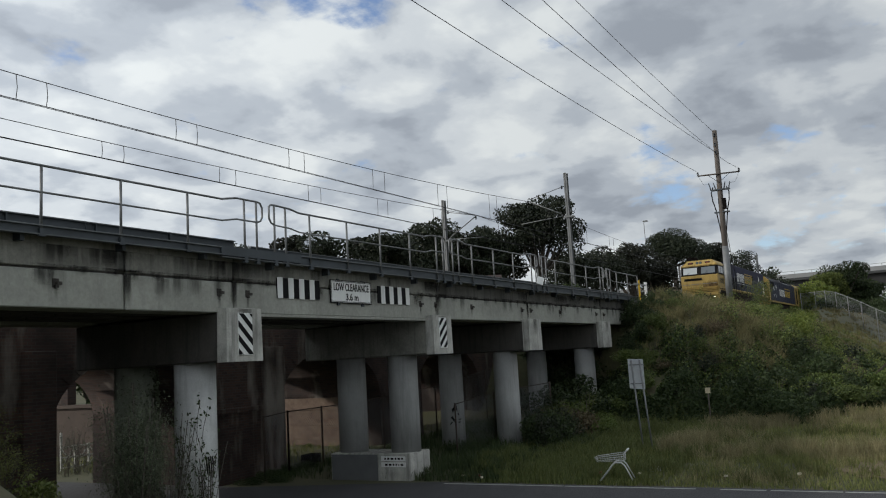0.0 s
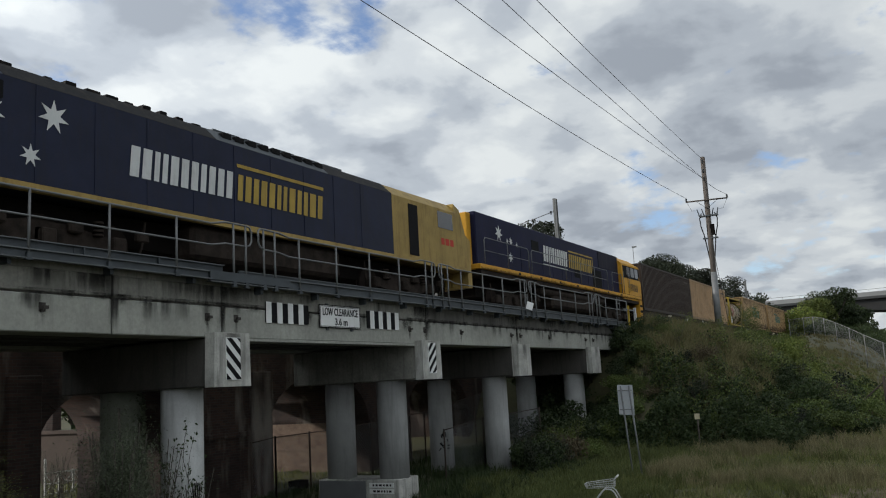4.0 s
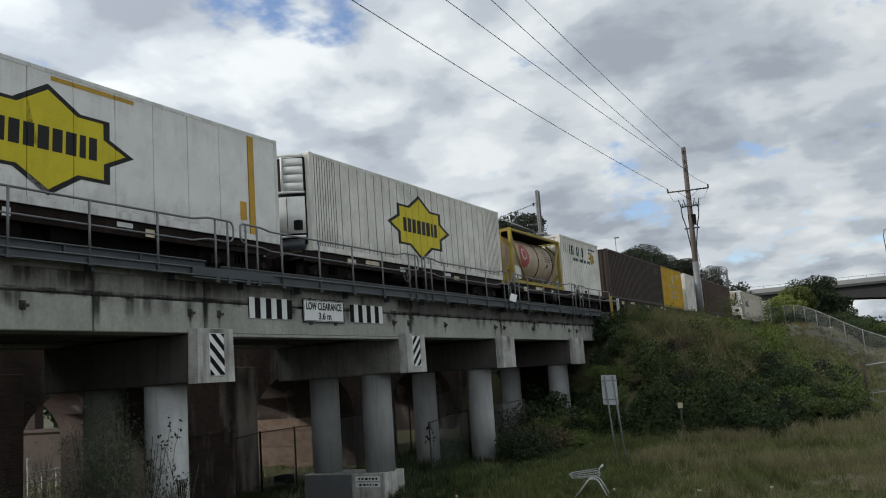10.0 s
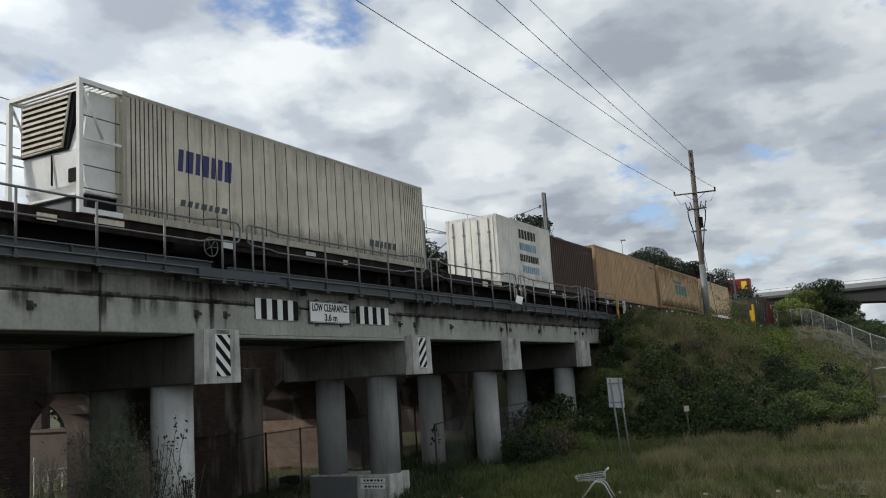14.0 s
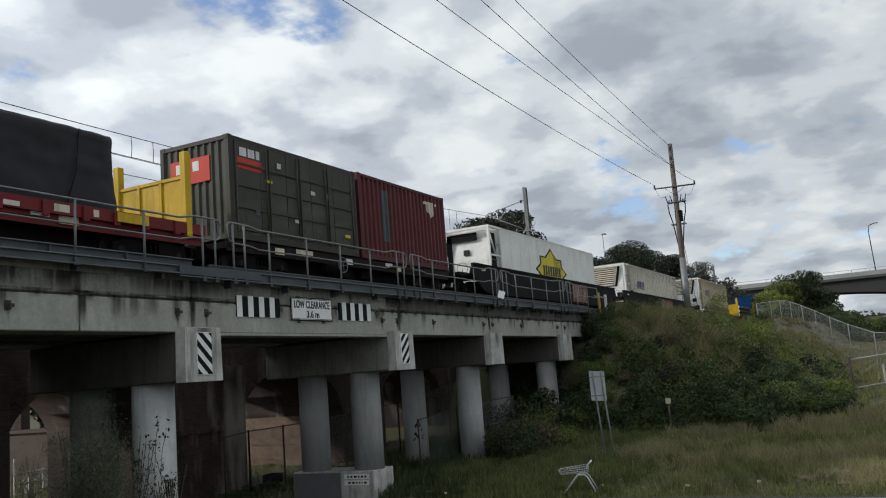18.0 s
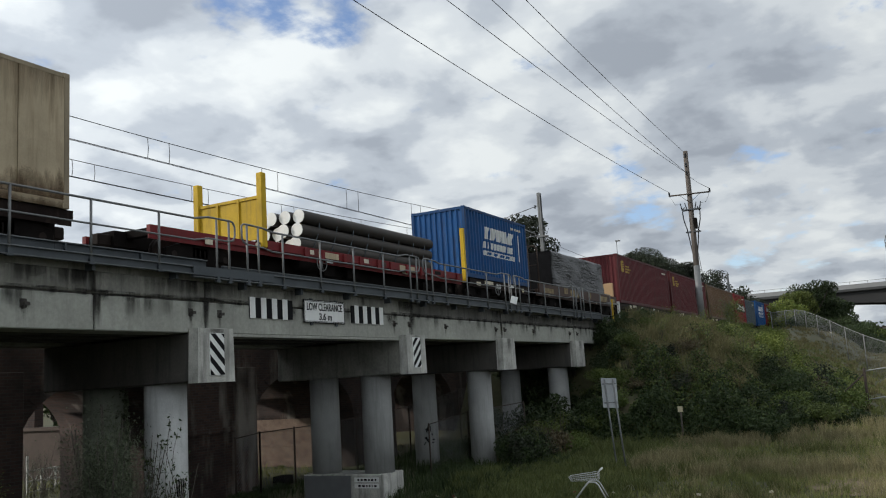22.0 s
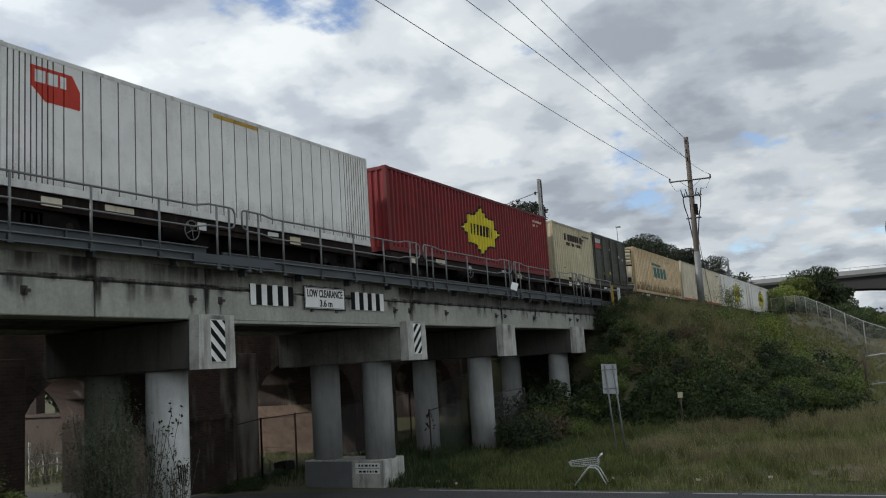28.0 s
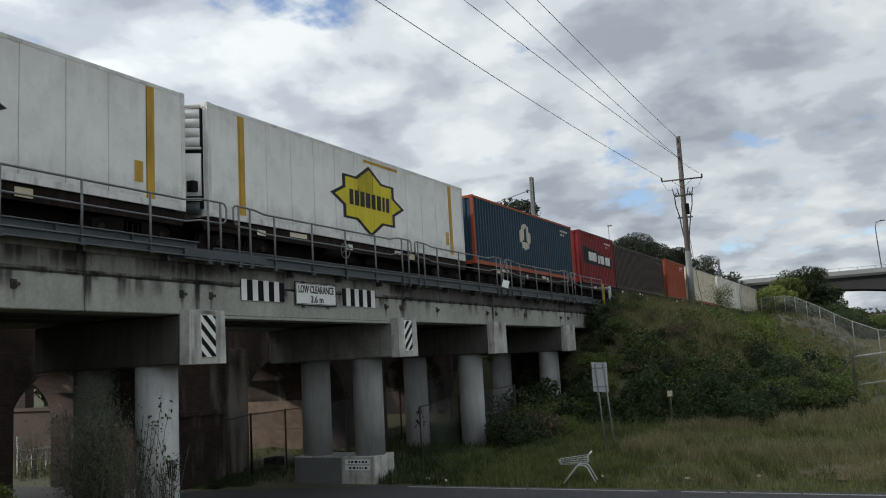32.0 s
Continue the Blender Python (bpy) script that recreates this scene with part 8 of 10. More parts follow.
pt = thing("passenger_tracks", "two ballasted railway tracks on the old viaduct", "track", kind="structure")
bm = bmesh.new()
prism(bm, [(19.4, 5.2), (20.95, 6.2), (26.8, 6.2), (28.4, 5.2)], 46.0, 1100, axis="x")
prism(bm, [(20.98, 5.951), (21.0, 6.2), (26.4, 6.2), (26.45, 5.951)], -600, 46.0, axis="x")
part("ballast_bed", bm, BALLAST, pt)
for yc in (22.0, 25.4):
    for dy in (-0.755, 0.685):
        part("rail", boxes((-600, 1100, yc + dy, yc + dy + 0.07, 6.2, 6.4)), RAILSTEEL, pt)

# ---- what shows beyond the arches ----
wallm = mat("weathered pinkish brick wall", (0.086, 0.060, 0.046), 0.9, var=0.35, scale=1.2, grain=18)
rw = part("retaining_wall", boxes((26.2, 26.6, 28.0, 58.0, -0.3, 2.4), (26.1, 26.7, 28.0, 58.0, 2.4, 2.55)), wallm)
# Added dark wall that covers the bright gap above the retaining wall.
part("upper_wall", boxes((26.15, 26.6, 35.0, 58.0, 2.56, 5.6)), BRICKWORK, rw)
tagged(rw, "pinkish brick retaining wall beyond the viaduct", "wall", kind="structure")
gate = thing("lattice_gate", "white-painted lattice gate standing beyond the arch", "gate")
gx, gy = 23.3, 31.6
GATE_PAINT = mat("dirty white gate paint", (0.62, 0.62, 0.57), 0.8, var=0.5, scale=5, streak=0.6, streak_color=(0.10, 0.09, 0.07))
for x in (gx, gx + 0.66, gx + 1.32, gx + 1.98):
    part("post", boxes((x - 0.035, x + 0.035, gy - 0.04, gy + 0.04, -0.3, 1.02 if x > gx else 1.55)), GATE_PAINT, gate)
for z in (0.12, 0.52, 0.94):
    part("rail", boxes((gx, gx + 1.98, gy - 0.03, gy + 0.03, z, z + 0.06)), GATE_PAINT, gate)
for k in range(3):
    for a, b in ((0.15, 0.95), (0.95, 0.15)):
        bm = bmesh.new()
        tube(bm, [(gx + 0.66 * k, gy, a), (gx + 0.66 * (k + 1), gy, b)], 0.024, 5)
        part("brace", bm, GATE_PAINT, gate)


FENCE_POST = mat("dull galvanised fence post", (0.34, 0.345, 0.335), 0.7, 0.2, var=0.2)
RUSTY_POST = mat("rusty brown fence pipe", (0.07, 0.05, 0.04), 0.85, 0.2, var=0.4)
FENCE_WIRE = mat("dull fence wire", (0.19, 0.20, 0.205), 0.7, 0.3, var=0.2, bump=0)


def wire_fence(name, label, pts, h, post_r=0.03, step=0.11, posts=2.6, wire=0.004, steel=GALV):
    """A chain-link fence along pts (x, y, ground z): posts, rails and crossing wires."""
    ob = thing(name, label, "fence")
    wires = bmesh.new()
    for (x0, y0, z0), (x1, y1, z1) in zip(pts, pts[1:]):
        L = math.hypot(x1 - x0, y1 - y0)
        n = max(1, round(L / posts))
        for k in range(n + 1):
            t = k / n
            bm = bmesh.new()
            p = Vector((x0 + (x1 - x0) * t, y0 + (y1 - y0) * t, z0 + (z1 - z0) * t))
            cyl(bm, p - Vector((0, 0, 0.4)), p + Vector((0, 0, h + 0.05)), post_r, seg=7)
            part("post", bm, steel, ob)
        bm = bmesh.new()
        tube(bm, [(x0, y0, z0 + h), (x1, y1, z1 + h)], 0.018, 6)
        part("top_rail", bm, steel, ob)
        m = int((L + h) / step)
        d = Vector((x1 - x0, y1 - y0, 0)).normalized()
        for sgn in (1, -1):
            for k in range(m):
                a = k * step - (h if sgn > 0 else 0)
                s, e = max(0, a), min(L, a + h)
                if e <= s:
                    continue
                zs, ze = ((s - a), (e - a)) if sgn > 0 else (h - (s - a), h - (e - a))
                P0 = Vector((x0, y0, z0 + (z1 - z0) * s / L + zs)) + d * s
                P1 = Vector((x0, y0, z0 + (z1 - z0) * e / L + ze)) + d * e
                w = Vector((0, 0, wire))
                wires.faces.new([wires.verts.new(q) for q in (P0 - w, P1 - w, P1 + w, P0 + w)])
    o = part("wire_mesh", wires, FENCE_WIRE, ob)
    tagged(o, "crossing chain-link wires", kind="stuff")
    return ob


wire_fence("chain_link_fence", "chain-link fence below the viaduct arches", [(22.3, 19.9, 0.15), (23.4, 19.8, 0.25), (27.0, 19.7, 0.3), (33.0, 19.6, 0.6), (40.0, 19.5, 1.4)], 1.9, 0.035, 0.12, 2.4, 0.006, RUSTY_POST)
wire_fence("boundary_fence", "tall chain-link boundary fence climbing the embankment",
           [(56.2, -1.6, 1.5), (56.3, 1.22, 1.84), (64.7, 2.89, 2.6), (73.1, 4.48, 3.44), (81.5, 6.08, 4.36), (89.8, 7.79, 5.27), (98.2, 9.6, 6.2), (102.5, 11.07, 6.65), (103.5, 12.2, 6.68), (104.5, 13.8, 6.65)], 2.24, 0.036, 0.15, 12.0, 0.010, FENCE_POST)

wire_fence("chain_link_fence", "dark chain-link fence between the columns and the shrubs", [(27.6, 15.6, 0.25), (30.6, 15.55, 0.5), (33.5, 14.4, 0.7)], 1.75, 0.03, 0.12, 3.0, 0.006, RUSTY_POST)

pf = thing("pipe_fence", "old pipe fence end with a braced strainer post", "fence")
for x, y, h, r in ((42.1, 2.03, 1.85, 0.06), (43.0, 0.75, 1.3, 0.04), (44.6, -1.7, 1.7, 0.05), (46.3, -4.2, 1.7, 0.05)):
    bm = bmesh.new()
    cyl(bm, (x, y, ground_z(x, y) - 0.3), (x, y, ground_z(x, y) + h), r, seg=8)
    part("post", bm, RUSTY_POST if r > 0.055 else FENCE_POST, pf)
for h in (0.5, 1.72):
    bm = bmesh.new()
    tube(bm, [(x, y, ground_z(x, y) + h) for x, y in ((42.1, 2.03), (43.0, 0.75), (44.6, -1.7), (46.3, -4.2))], 0.032, 6)
    part("rail", bm, FENCE_POST, pf)
bm = bmesh.new()
tube(bm, [(42.1, 2.05, ground_z(42.1, 2.03) + 1.6), (41.85, 2.95, ground_z(41.85, 2.95) + 0.75), (41.7, 3.4, ground_z(41.7, 3.4))], 0.035, 6)
part("brace", bm, RUSTY_POST, pf)

# ---- overhead line masts and wires ----
def mast(x, y, top, arm, label):
    ob = thing("line_mast", label, "mast", "overhead line masts")
    part("column", boxes((x - 0.13, x + 0.13, y - 0.012, y + 0.012, 5.2, top), (x - 0.13, x - 0.11, y - 0.10, y + 0.10, 5.2, top), (x + 0.11, x + 0.13, y - 0.10, y + 0.10, 5.2, top)), GALV, ob)
    ty = y + arm
    bm = bmesh.new()
    tube(bm, [(x, y, top - 0.75), (x, ty, top - 1.3)], 0.022, 6)
    part("tie_rod", bm, GALV, ob)
    bm = bmesh.new()
    tube(bm, [(x, y, top - 2.7), (x, ty, top - 1.35)], 0.035, 6)
    part("strut", bm, GALV, ob)
    bm = bmesh.new()
    tube(bm, [(x, y + arm * 0.1, top - 2.6), (x, ty + 0.2 * arm, top - 2.75)], 0.025, 6)
    part("register_arm", bm, GALV, ob)
    for p in ((x, y + arm * 0.12, top - 0.82), (x, y + arm * 0.12, top - 2.55), (x, ty, top - 1.45)):
        bm = bmesh.new()
        for k in range(3):
            cyl(bm, (p[0], p[1], p[2] - 0.1 + 0.07 * k), (p[0], p[1], p[2] - 0.06 + 0.07 * k), 0.06, seg=8)
        part("insulator", bm, UNDER, ob)
    part("top_bracket", boxes((x - 0.2, x + 0.2, y - 0.35, y + 0.25, top - 2.75, top - 2.65)), GALV, ob)


M2 = "grey steel overhead line mast with a bracket arm"
mast(48.9, 19.0, 14.5, 2.6, M2)
mast(48.7, 27.5, 14.0, -2.3, M2)
mast(110.0, 19.0, 14.3, 2.6, M2)
mast(109.8, 28.4, 14.0, -2.3, M2)
mast(170.0, 19.0, 14.3, 2.6, M2)
mast(-12.0, 19.0, 14.3, 2.6, M2)
WIRE = mat("dark copper line wire", (0.02, 0.02, 0.02), 0.6, 0.3, var=0.2, bump=0)
for y, zc, low, rise in ((21.6, 11.41, 0.70, 1.0), (25.3, 11.41, 0.60, 0.75)):
    ln = thing("overhead_line", "catenary and contact wires over a passenger track", "cable", "overhead lines")
    ends = [-12.0, 48.8, 110.0, 170.0]
    for a, b in zip(ends, ends[1:]):
        def cat(x):
            t = (x - a) / (b - a)
            return zc + low + rise * (2 * t - 1) ** 2
        bm = bmesh.new()
        tube(bm, [(a + (b - a) * k / 20, y, cat(a + (b - a) * k / 20)) for k in range(21)], 0.014, 5)
        part("catenary_wire", bm, WIRE, ln)
        bm = bmesh.new()
        tube(bm, [(a, y, zc), (b, y, zc)], 0.014, 5)
        part("contact_wire", bm, WIRE, ln)
        bm = bmesh.new()
        tube(bm, [(a, y + 0.14, zc + 0.02), (b, y + 0.14, zc + 0.02)], 0.010, 5)
        part("contact_wire", bm, WIRE, ln)
        x = a + 3.3
        while x < b - 2:
            for dx in (0, 0.95):
                bm = bmesh.new()
                tube(bm, [(x + dx, y, cat(x + dx)), (x + dx + 0.06, y + 0.03, (cat(x + dx) + zc) / 2), (x + dx, y, zc)], 0.011, 4)
                part("dropper", bm, WIRE, ln)
            x += 5.8

# ---- the timber power pole ----
pole = thing("power_pole", "tall weathered timber power pole with a crossarm", "pole")
PB, PT = Vector((58.0, 11.93, ground_z(58.0, 11.93) - 0.8)), Vector((58.55, 11.97, 17.85))
bm = bmesh.new()
cyl(bm, PB, PT, 0.21, 0.15, seg=12)
part("shaft", bm, TIMBER, pole)


def on_pole(z, dx=0, dy=0, dz=0):
    t = (z - PB.z) / (PT.z - PB.z)
    return PB.lerp(PT, t) + Vector((dx, dy, dz))


side = Vector((-0.205, 0.979, 0))       # the crossarm's line
c = on_pole(14.85)
bm = bmesh.new()
u = side
a0, a1 = c + u * 1.33, c - u * 1.33
fw = Vector((0.979, 0.205, 0)) * 0.18
tube(bm, [a0 - fw, a1 - fw], 0.06, 4)
part("crossarm", bm, TIMBER, pole)
bm = bmesh.new()
for s in (-0.7, 0.7):
    tube(bm, [c + u * s - fw, on_pole(14.25) - fw], 0.018, 4)
part("arm_brace", bm, GALV_DK, pole)


def insulator(p, r=0.07, h=0.26):
    bm = bmesh.new()
    for k in range(4):
        cyl(bm, p + Vector((0, 0, h * k / 4)), p + Vector((0, 0, h * (k + 0.7) / 4)), r, r * 0.7, seg=8)
    part("insulator", bm, GALV_DK, pole)


for s in (1.3, -1.3):
    insulator(c + u * s - fw)
for z in (16.2, 16.75, 17.4):
    insulator(on_pole(z, -0.2))
for s in (-1, 1):   # looped cable tails either side
    bm = bmesh.new()
    p0 = on_pole(14.0) + u * 0.42 * s
    tube(bm, [p0 + Vector((0, 0, 0.0)), p0 + u * 0.14 * s + Vector((0, 0, -0.35)), p0 + u * 0.10 * s + Vector((0, 0, -0.9)), p0 + u * (-0.05) * s + Vector((0, 0, -1.5)), on_pole(10.6) + u * 0.12 * s, on_pole(9.5) + u * 0.12 * s], 0.035, 6)
    part("cable_tail", bm, UNDER, pole)
    for q in (0.25, 0.55):
        bm = bmesh.new()
        k = on_pole(13.8) + u * q * s
        cyl(bm, k, k + Vector((0, 0, 0.5)) + u * 0.12 * s, 0.045, 0.03, seg=7)
        part("cable_termination", bm, GALV_DK, pole)
    bm = bmesh.new()
    tube(bm, [c + u * 1.3 * s - fw, c + u * 1.0 * s + Vector((0, 0, -0.6)), on_pole(14.2) + u * 0.6 * s], 0.012, 4)
    part("jumper_wire", bm, WIRE, pole)
part("switch_box", boxes((58.2, 58.55, 11.65, 12.1, 12.5, 13.2)), UNDER, pole)
bm = bmesh.new()
cyl(bm, on_pole(6.0), on_pole(10.0), 0.225, 0.20, seg=12)
part("cable_guard", bm, GALV, pole, "grey metal cable guard")
bm = boxes((58.15, 58.45, 11.3, 12.5, 13.75, 13.83), (58.15, 58.45, 11.45, 12.4, 12.25, 12.32))
part("cable_bracket", bm, GALV_DK, pole)
lines = thing("power_lines", "four slack power lines running from the timber pole", "cable")
for p, q, sag in ((c + u * 1.3 - fw + Vector((0, 0, 0.25)), Vector((-4, 12.0, 14.2)), 0.5),
                  (on_pole(16.3, -0.22), Vector((-4, 12.6, 16.84)), 0.5), (on_pole(16.3, -0.22), Vector((-4, 10.4, 17.06)), 0.5),
                  (on_pole(17.7, -0.1), Vector((-4, 10.9, 19.01)), 0.5), (c - u * 1.3 - fw + Vector((0, 0, 0.25)), on_pole(16.2, -0.2), 0.1)):
    bm = bmesh.new()
    tube(bm, [p.lerp(q, k / 24) - Vector((0, 0, sag * 4 * (k / 24) * (1 - k / 24))) for k in range(25)], 0.013, 5)
    part("wire", bm, WIRE, lines)
for dy in (-0.3, 0.3):
    bm = bmesh.new()
    p, q = on_pole(13.0), Vector((84, 17 + dy * 3, 6.2))
    tube(bm, [p.lerp(q, k / 10) - Vector((0, 0, 0.6 * 4 * (k / 10) * (1 - k / 10))) for k in range(11)], 0.02, 5)
    part("wire", bm, WIRE, lines)
# the pole that carries the lines behind the camera's left
p2 = thing("power_pole", "timber power pole carrying the slack lines", "pole")
bm = bmesh.new()
cyl(bm, (-4, 11.4, 3.5), (-4, 11.4, 19.2), 0.2, 0.15, seg=10)
part("shaft", bm, TIMBER, p2)
part("crossarm", boxes((-4.08, -3.92, 10.3, 12.6, 14.9, 15.05)), TIMBER, p2)
part("crossarm", boxes((-4.08, -3.92, 10.0, 13.1, 16.75, 16.9)), TIMBER, p2)

# ---- the road overpass beyond ----
PALE_CONC = mat("distant pale concrete", (0.055, 0.057, 0.058), 0.9, var=0.15, scale=0.2)
GIRDER = mat("distant grey girder", (0.03, 0.03, 0.03), 0.9, var=0.2, scale=0.2)
ov = thing("road_overpass", "long grey concrete road overpass crossing the railway", "overpass", kind="structure")
OX = 182.0
part("deck", boxes((OX - 5, OX + 5, -800, 800, 15.3, 15.75)), PALE_CONC, ov)
for x in (OX - 5, OX + 4.7):
    part("parapet", boxes((x, x + 0.3, -800, 800, 15.75, 16.55)), mat("weathered pale parapet concrete", (0.27, 0.275, 0.275), 0.9, var=0.2, scale=0.3), ov)
part("fence_rail", boxes((OX - 5, OX - 4.95, -800, 800, 17.0, 17.06), *[(OX - 5, OX - 4.95, y, y + 0.06, 16.55, 17.05) for y in range(-60, 60, 3)]), GALV, ov)
for x in (OX - 4.3, OX + 2.8):
    bm = bmesh.new()
    out = [(-800, 15.3), (800, 15.3), (800, 14.4)]
    for y in np.arange(54, -66, -3.0):
        d = abs(((y + 1.0) / 30.0 + 0.5) % 1.0 - 0.5) * 2
        out.append((float(y), 12.6 + 1.1 * (1 - (1 - d) ** 2) * 1.0 - 0.4))
    out.append((-800, 14.4))
    prism(bm, out, x, x + 1.5, axis="x")
    part("girder", bm, GIRDER, ov)
for y in (-31, -16 - 45, 29.0, 59.0):
    part("support", boxes((OX - 4, OX + 4, y - 0.8, y + 0.8, 0, 12.9)), PALE_CONC, ov)
for y in (2.0, -28.0, 44.0):
    lp = thing("street_lamp", "tall grey street lamp on the overpass", "street lamp")
    bm = bmesh.new()
    tube(bm, [(OX - 4.6, y, 15.7), (OX - 4.6, y + 0.3, 23.8), (OX - 4.6, y + 0.1, 24.9), (OX - 4.6, y - 0.8, 25.2)], 0.10, 6)
    part("column", bm, GALV, lp)
    part("lantern", boxes((OX - 4.75, OX - 4.45, y - 1.5, y - 0.7, 25.1, 25.25)), GALV_DK, lp)
TRUCKS = []


def truck(label, cab_m, box_m, y16, t16, v, L=13.6, mark=None):
    ob = thing("semi_trailer_truck", label, "truck", "trucks on the overpass")
    bm = bmesh.new()
    prism(bm, [(0.0, 0.9), (0.0, 2.0), (-0.35, 2.1), (-0.7, 3.0), (-2.3, 3.1), (-2.3, 0.9)], -1.2, 1.2, axis="x")
    part("cab", bm, cab_m, ob)
    part("windscreen", boxes((-1.22, -1.19, -1.3, -0.5, 2.0, 2.8)), GLASS, ob)
    part("trailer", boxes((-1.25, 1.25, -3.0 - L, -2.9, 1.15, 4.0), bev=0.03), box_m, ob)
    if mark:
        for a, b, m in mark:
            part("panel_mark", boxes((-1.27, -1.252, -3.0 - b, -3.0 - a, 1.7, 3.5)), m, ob)
    for y in (-1.0, -3.2, -4.4, -L + 0.6 - 2, -L - 0.7 - 2):
        bm = bmesh.new()
        cyl(bm, (-1.2, y, 0.5), (1.2, y, 0.5), 0.5, seg=14)
        part("wheel", bm, UNDER, ob)
    TRUCKS.append((ob, y16, t16, v))


truck("red semi-trailer truck crossing the overpass", P["red"], P["red"], 17.5, 13.0, 20.0, 6.5, [(5.0, 6.0, LOGO_YELLOW)])
truck("dark green semi-trailer with a pictured side and red cab", P["red"], paint("dark green truck panel", (0.02, 0.06, 0.05)), 25.2, 16.5, 20.5, 15.2,
      [(1.0, 5.5, paint("cream truck lettering", (0.4, 0.42, 0.38))), (8.0, 14.5, paint("orange truck picture", (0.42, 0.16, 0.05), var=0.6, scale=0.8))])
truck("white semi-trailer truck with green roundel", LOGO_WHITE, LOGO_WHITE, 12.8, 25.0, 22.5, 14.0,
      [(5.2, 8.3, P["grey"]), (11.0, 12.4, paint("green roundel paint", (0.25, 0.42, 0.08)))])

# ---- plants ----
def leaf_material(name, color, color2, trans=0.25):
    m = bpy.data.materials.new(name)
    m.use_nodes = True
    nt = m.node_tree
    N, L = nt.nodes.new, nt.links.new
    b = nt.nodes["Principled BSDF"]
    b.inputs["Roughness"].default_value, b.inputs["Specular IOR Level"].default_value = 0.6, 0.3
    geo, info = N("ShaderNodeNewGeometry"), N("ShaderNodeObjectInfo")
    mix = N("ShaderNodeMixRGB")
    mix.inputs[1].default_value, mix.inputs[2].default_value = (*color, 1), (*color2, 1)
    L(geo.outputs["Random Per Island"], mix.inputs[0])
    hv = N("ShaderNodeHueSaturation")
    mr = N("ShaderNodeMapRange"); mr.inputs[3].default_value, mr.inputs[4].default_value = 0.7, 1.25
    L(info.outputs["Random"], mr.inputs[0]); L(mr.outputs[0], hv.inputs["Value"]); L(mix.outputs[0], hv.inputs["Color"])
    L(hv.outputs[0], b.inputs["Base Color"])
    tl, ms = N("ShaderNodeBsdfTranslucent"), N("ShaderNodeMixShader")
    ms.inputs[0].default_value = trans
    L(hv.outputs[0], tl.inputs["Color"])
    L(b.outputs[0], ms.inputs[1]); L(tl.outputs[0], ms.inputs[2])
    L(ms.outputs[0], nt.nodes["Material Output"].inputs["Surface"])
    return m


LEAF = leaf_material("mid green leaves", (0.056, 0.086, 0.021), (0.140, 0.175, 0.048))
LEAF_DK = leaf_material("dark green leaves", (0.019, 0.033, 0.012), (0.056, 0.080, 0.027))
LEAF_YEL = leaf_material("yellow-green leaves", (0.070, 0.098, 0.022), (0.15, 0.17, 0.045))
LEAF_GUM = leaf_material("grey-green gum leaves", (0.012, 0.018, 0.009), (0.034, 0.044, 0.022), 0.06)
LEAF_BACK = leaf_material("shaded brown-green leaves", (0.011, 0.014, 0.008), (0.032, 0.034, 0.019), 0.06)
LEAF_BROWN = leaf_material("dry brownish leaves", (0.075, 0.060, 0.034), (0.15, 0.12, 0.07))
LEAF_WEED = leaf_material("grey-green feathery leaves", (0.04, 0.05, 0.028), (0.10, 0.11, 0.065))
GRASS = leaf_material("green grass blades", (0.100, 0.120, 0.034), (0.215, 0.222, 0.078))
LEAF_LIME = leaf_material("fresh lime-green leaves", (0.088, 0.122, 0.024), (0.19, 0.22, 0.052), 0.3)
LEAF_FROND = leaf_material("olive-green acacia leaves", (0.052, 0.062, 0.018), (0.125, 0.132, 0.042))
LEAF_FERN = leaf_material("fine grey-green feathery leaves", (0.060, 0.076, 0.046), (0.13, 0.15, 0.095))
LUSH = leaf_material("lush dark grass blades", (0.066, 0.088, 0.026), (0.155, 0.172, 0.058))
LEAF_OLIVE = leaf_material("olive green leaves", (0.080, 0.106, 0.028), (0.185, 0.212, 0.066))
DULL = leaf_material("olive-brown grass blades", (0.108, 0.100, 0.043), (0.235, 0.207, 0.10))
STRAW = leaf_material("dry straw grass blades", (0.175, 0.158, 0.078), (0.37, 0.325, 0.175))
BARK = mat("grey-brown bark", (0.09, 0.075, 0.06), 0.95, var=0.5, scale=4, streak=0.5, grain=30)


def leaves_mesh(name, centres, size, material, rng, flat=0.0, aspect=0.5):
    """Many small pointed leaves at the given places, each turned its own way."""
    n = len(centres)
    d = rng.normal(size=(n, 3))
    d[:, 2] *= 1 - flat
    d /= np.linalg.norm(d, axis=1)[:, None]
    e = rng.normal(size=(n, 3))
    e -= (e * d).sum(1)[:, None] * d
    e /= np.linalg.norm(e, axis=1)[:, None]
    s = size * rng.uniform(0.6, 1.3, n)[:, None]
    c = np.asarray(centres)
    v = np.empty((n, 4, 3))
    v[:, 0], v[:, 2] = c - d * s * 0.5, c + d * s * 0.5
    v[:, 1], v[:, 3] = c + e * s * aspect * 0.5 + d * s * 0.05, c - e * s * aspect * 0.5 + d * s * 0.05
    me = bpy.data.meshes.new(name)
    me.vertices.add(n * 4), me.loops.add(n * 4), me.polygons.add(n)
    me.vertices.foreach_set("co", v.ravel())
    me.loops.foreach_set("vertex_index", np.arange(n * 4, dtype=np.int32))
    me.polygons.foreach_set("loop_start", np.arange(0, n * 4, 4, dtype=np.int32))
    me.polygons.foreach_set("loop_total", np.full(n, 4, dtype=np.int32))
    me.update()
    me.materials.append(material)
    return me


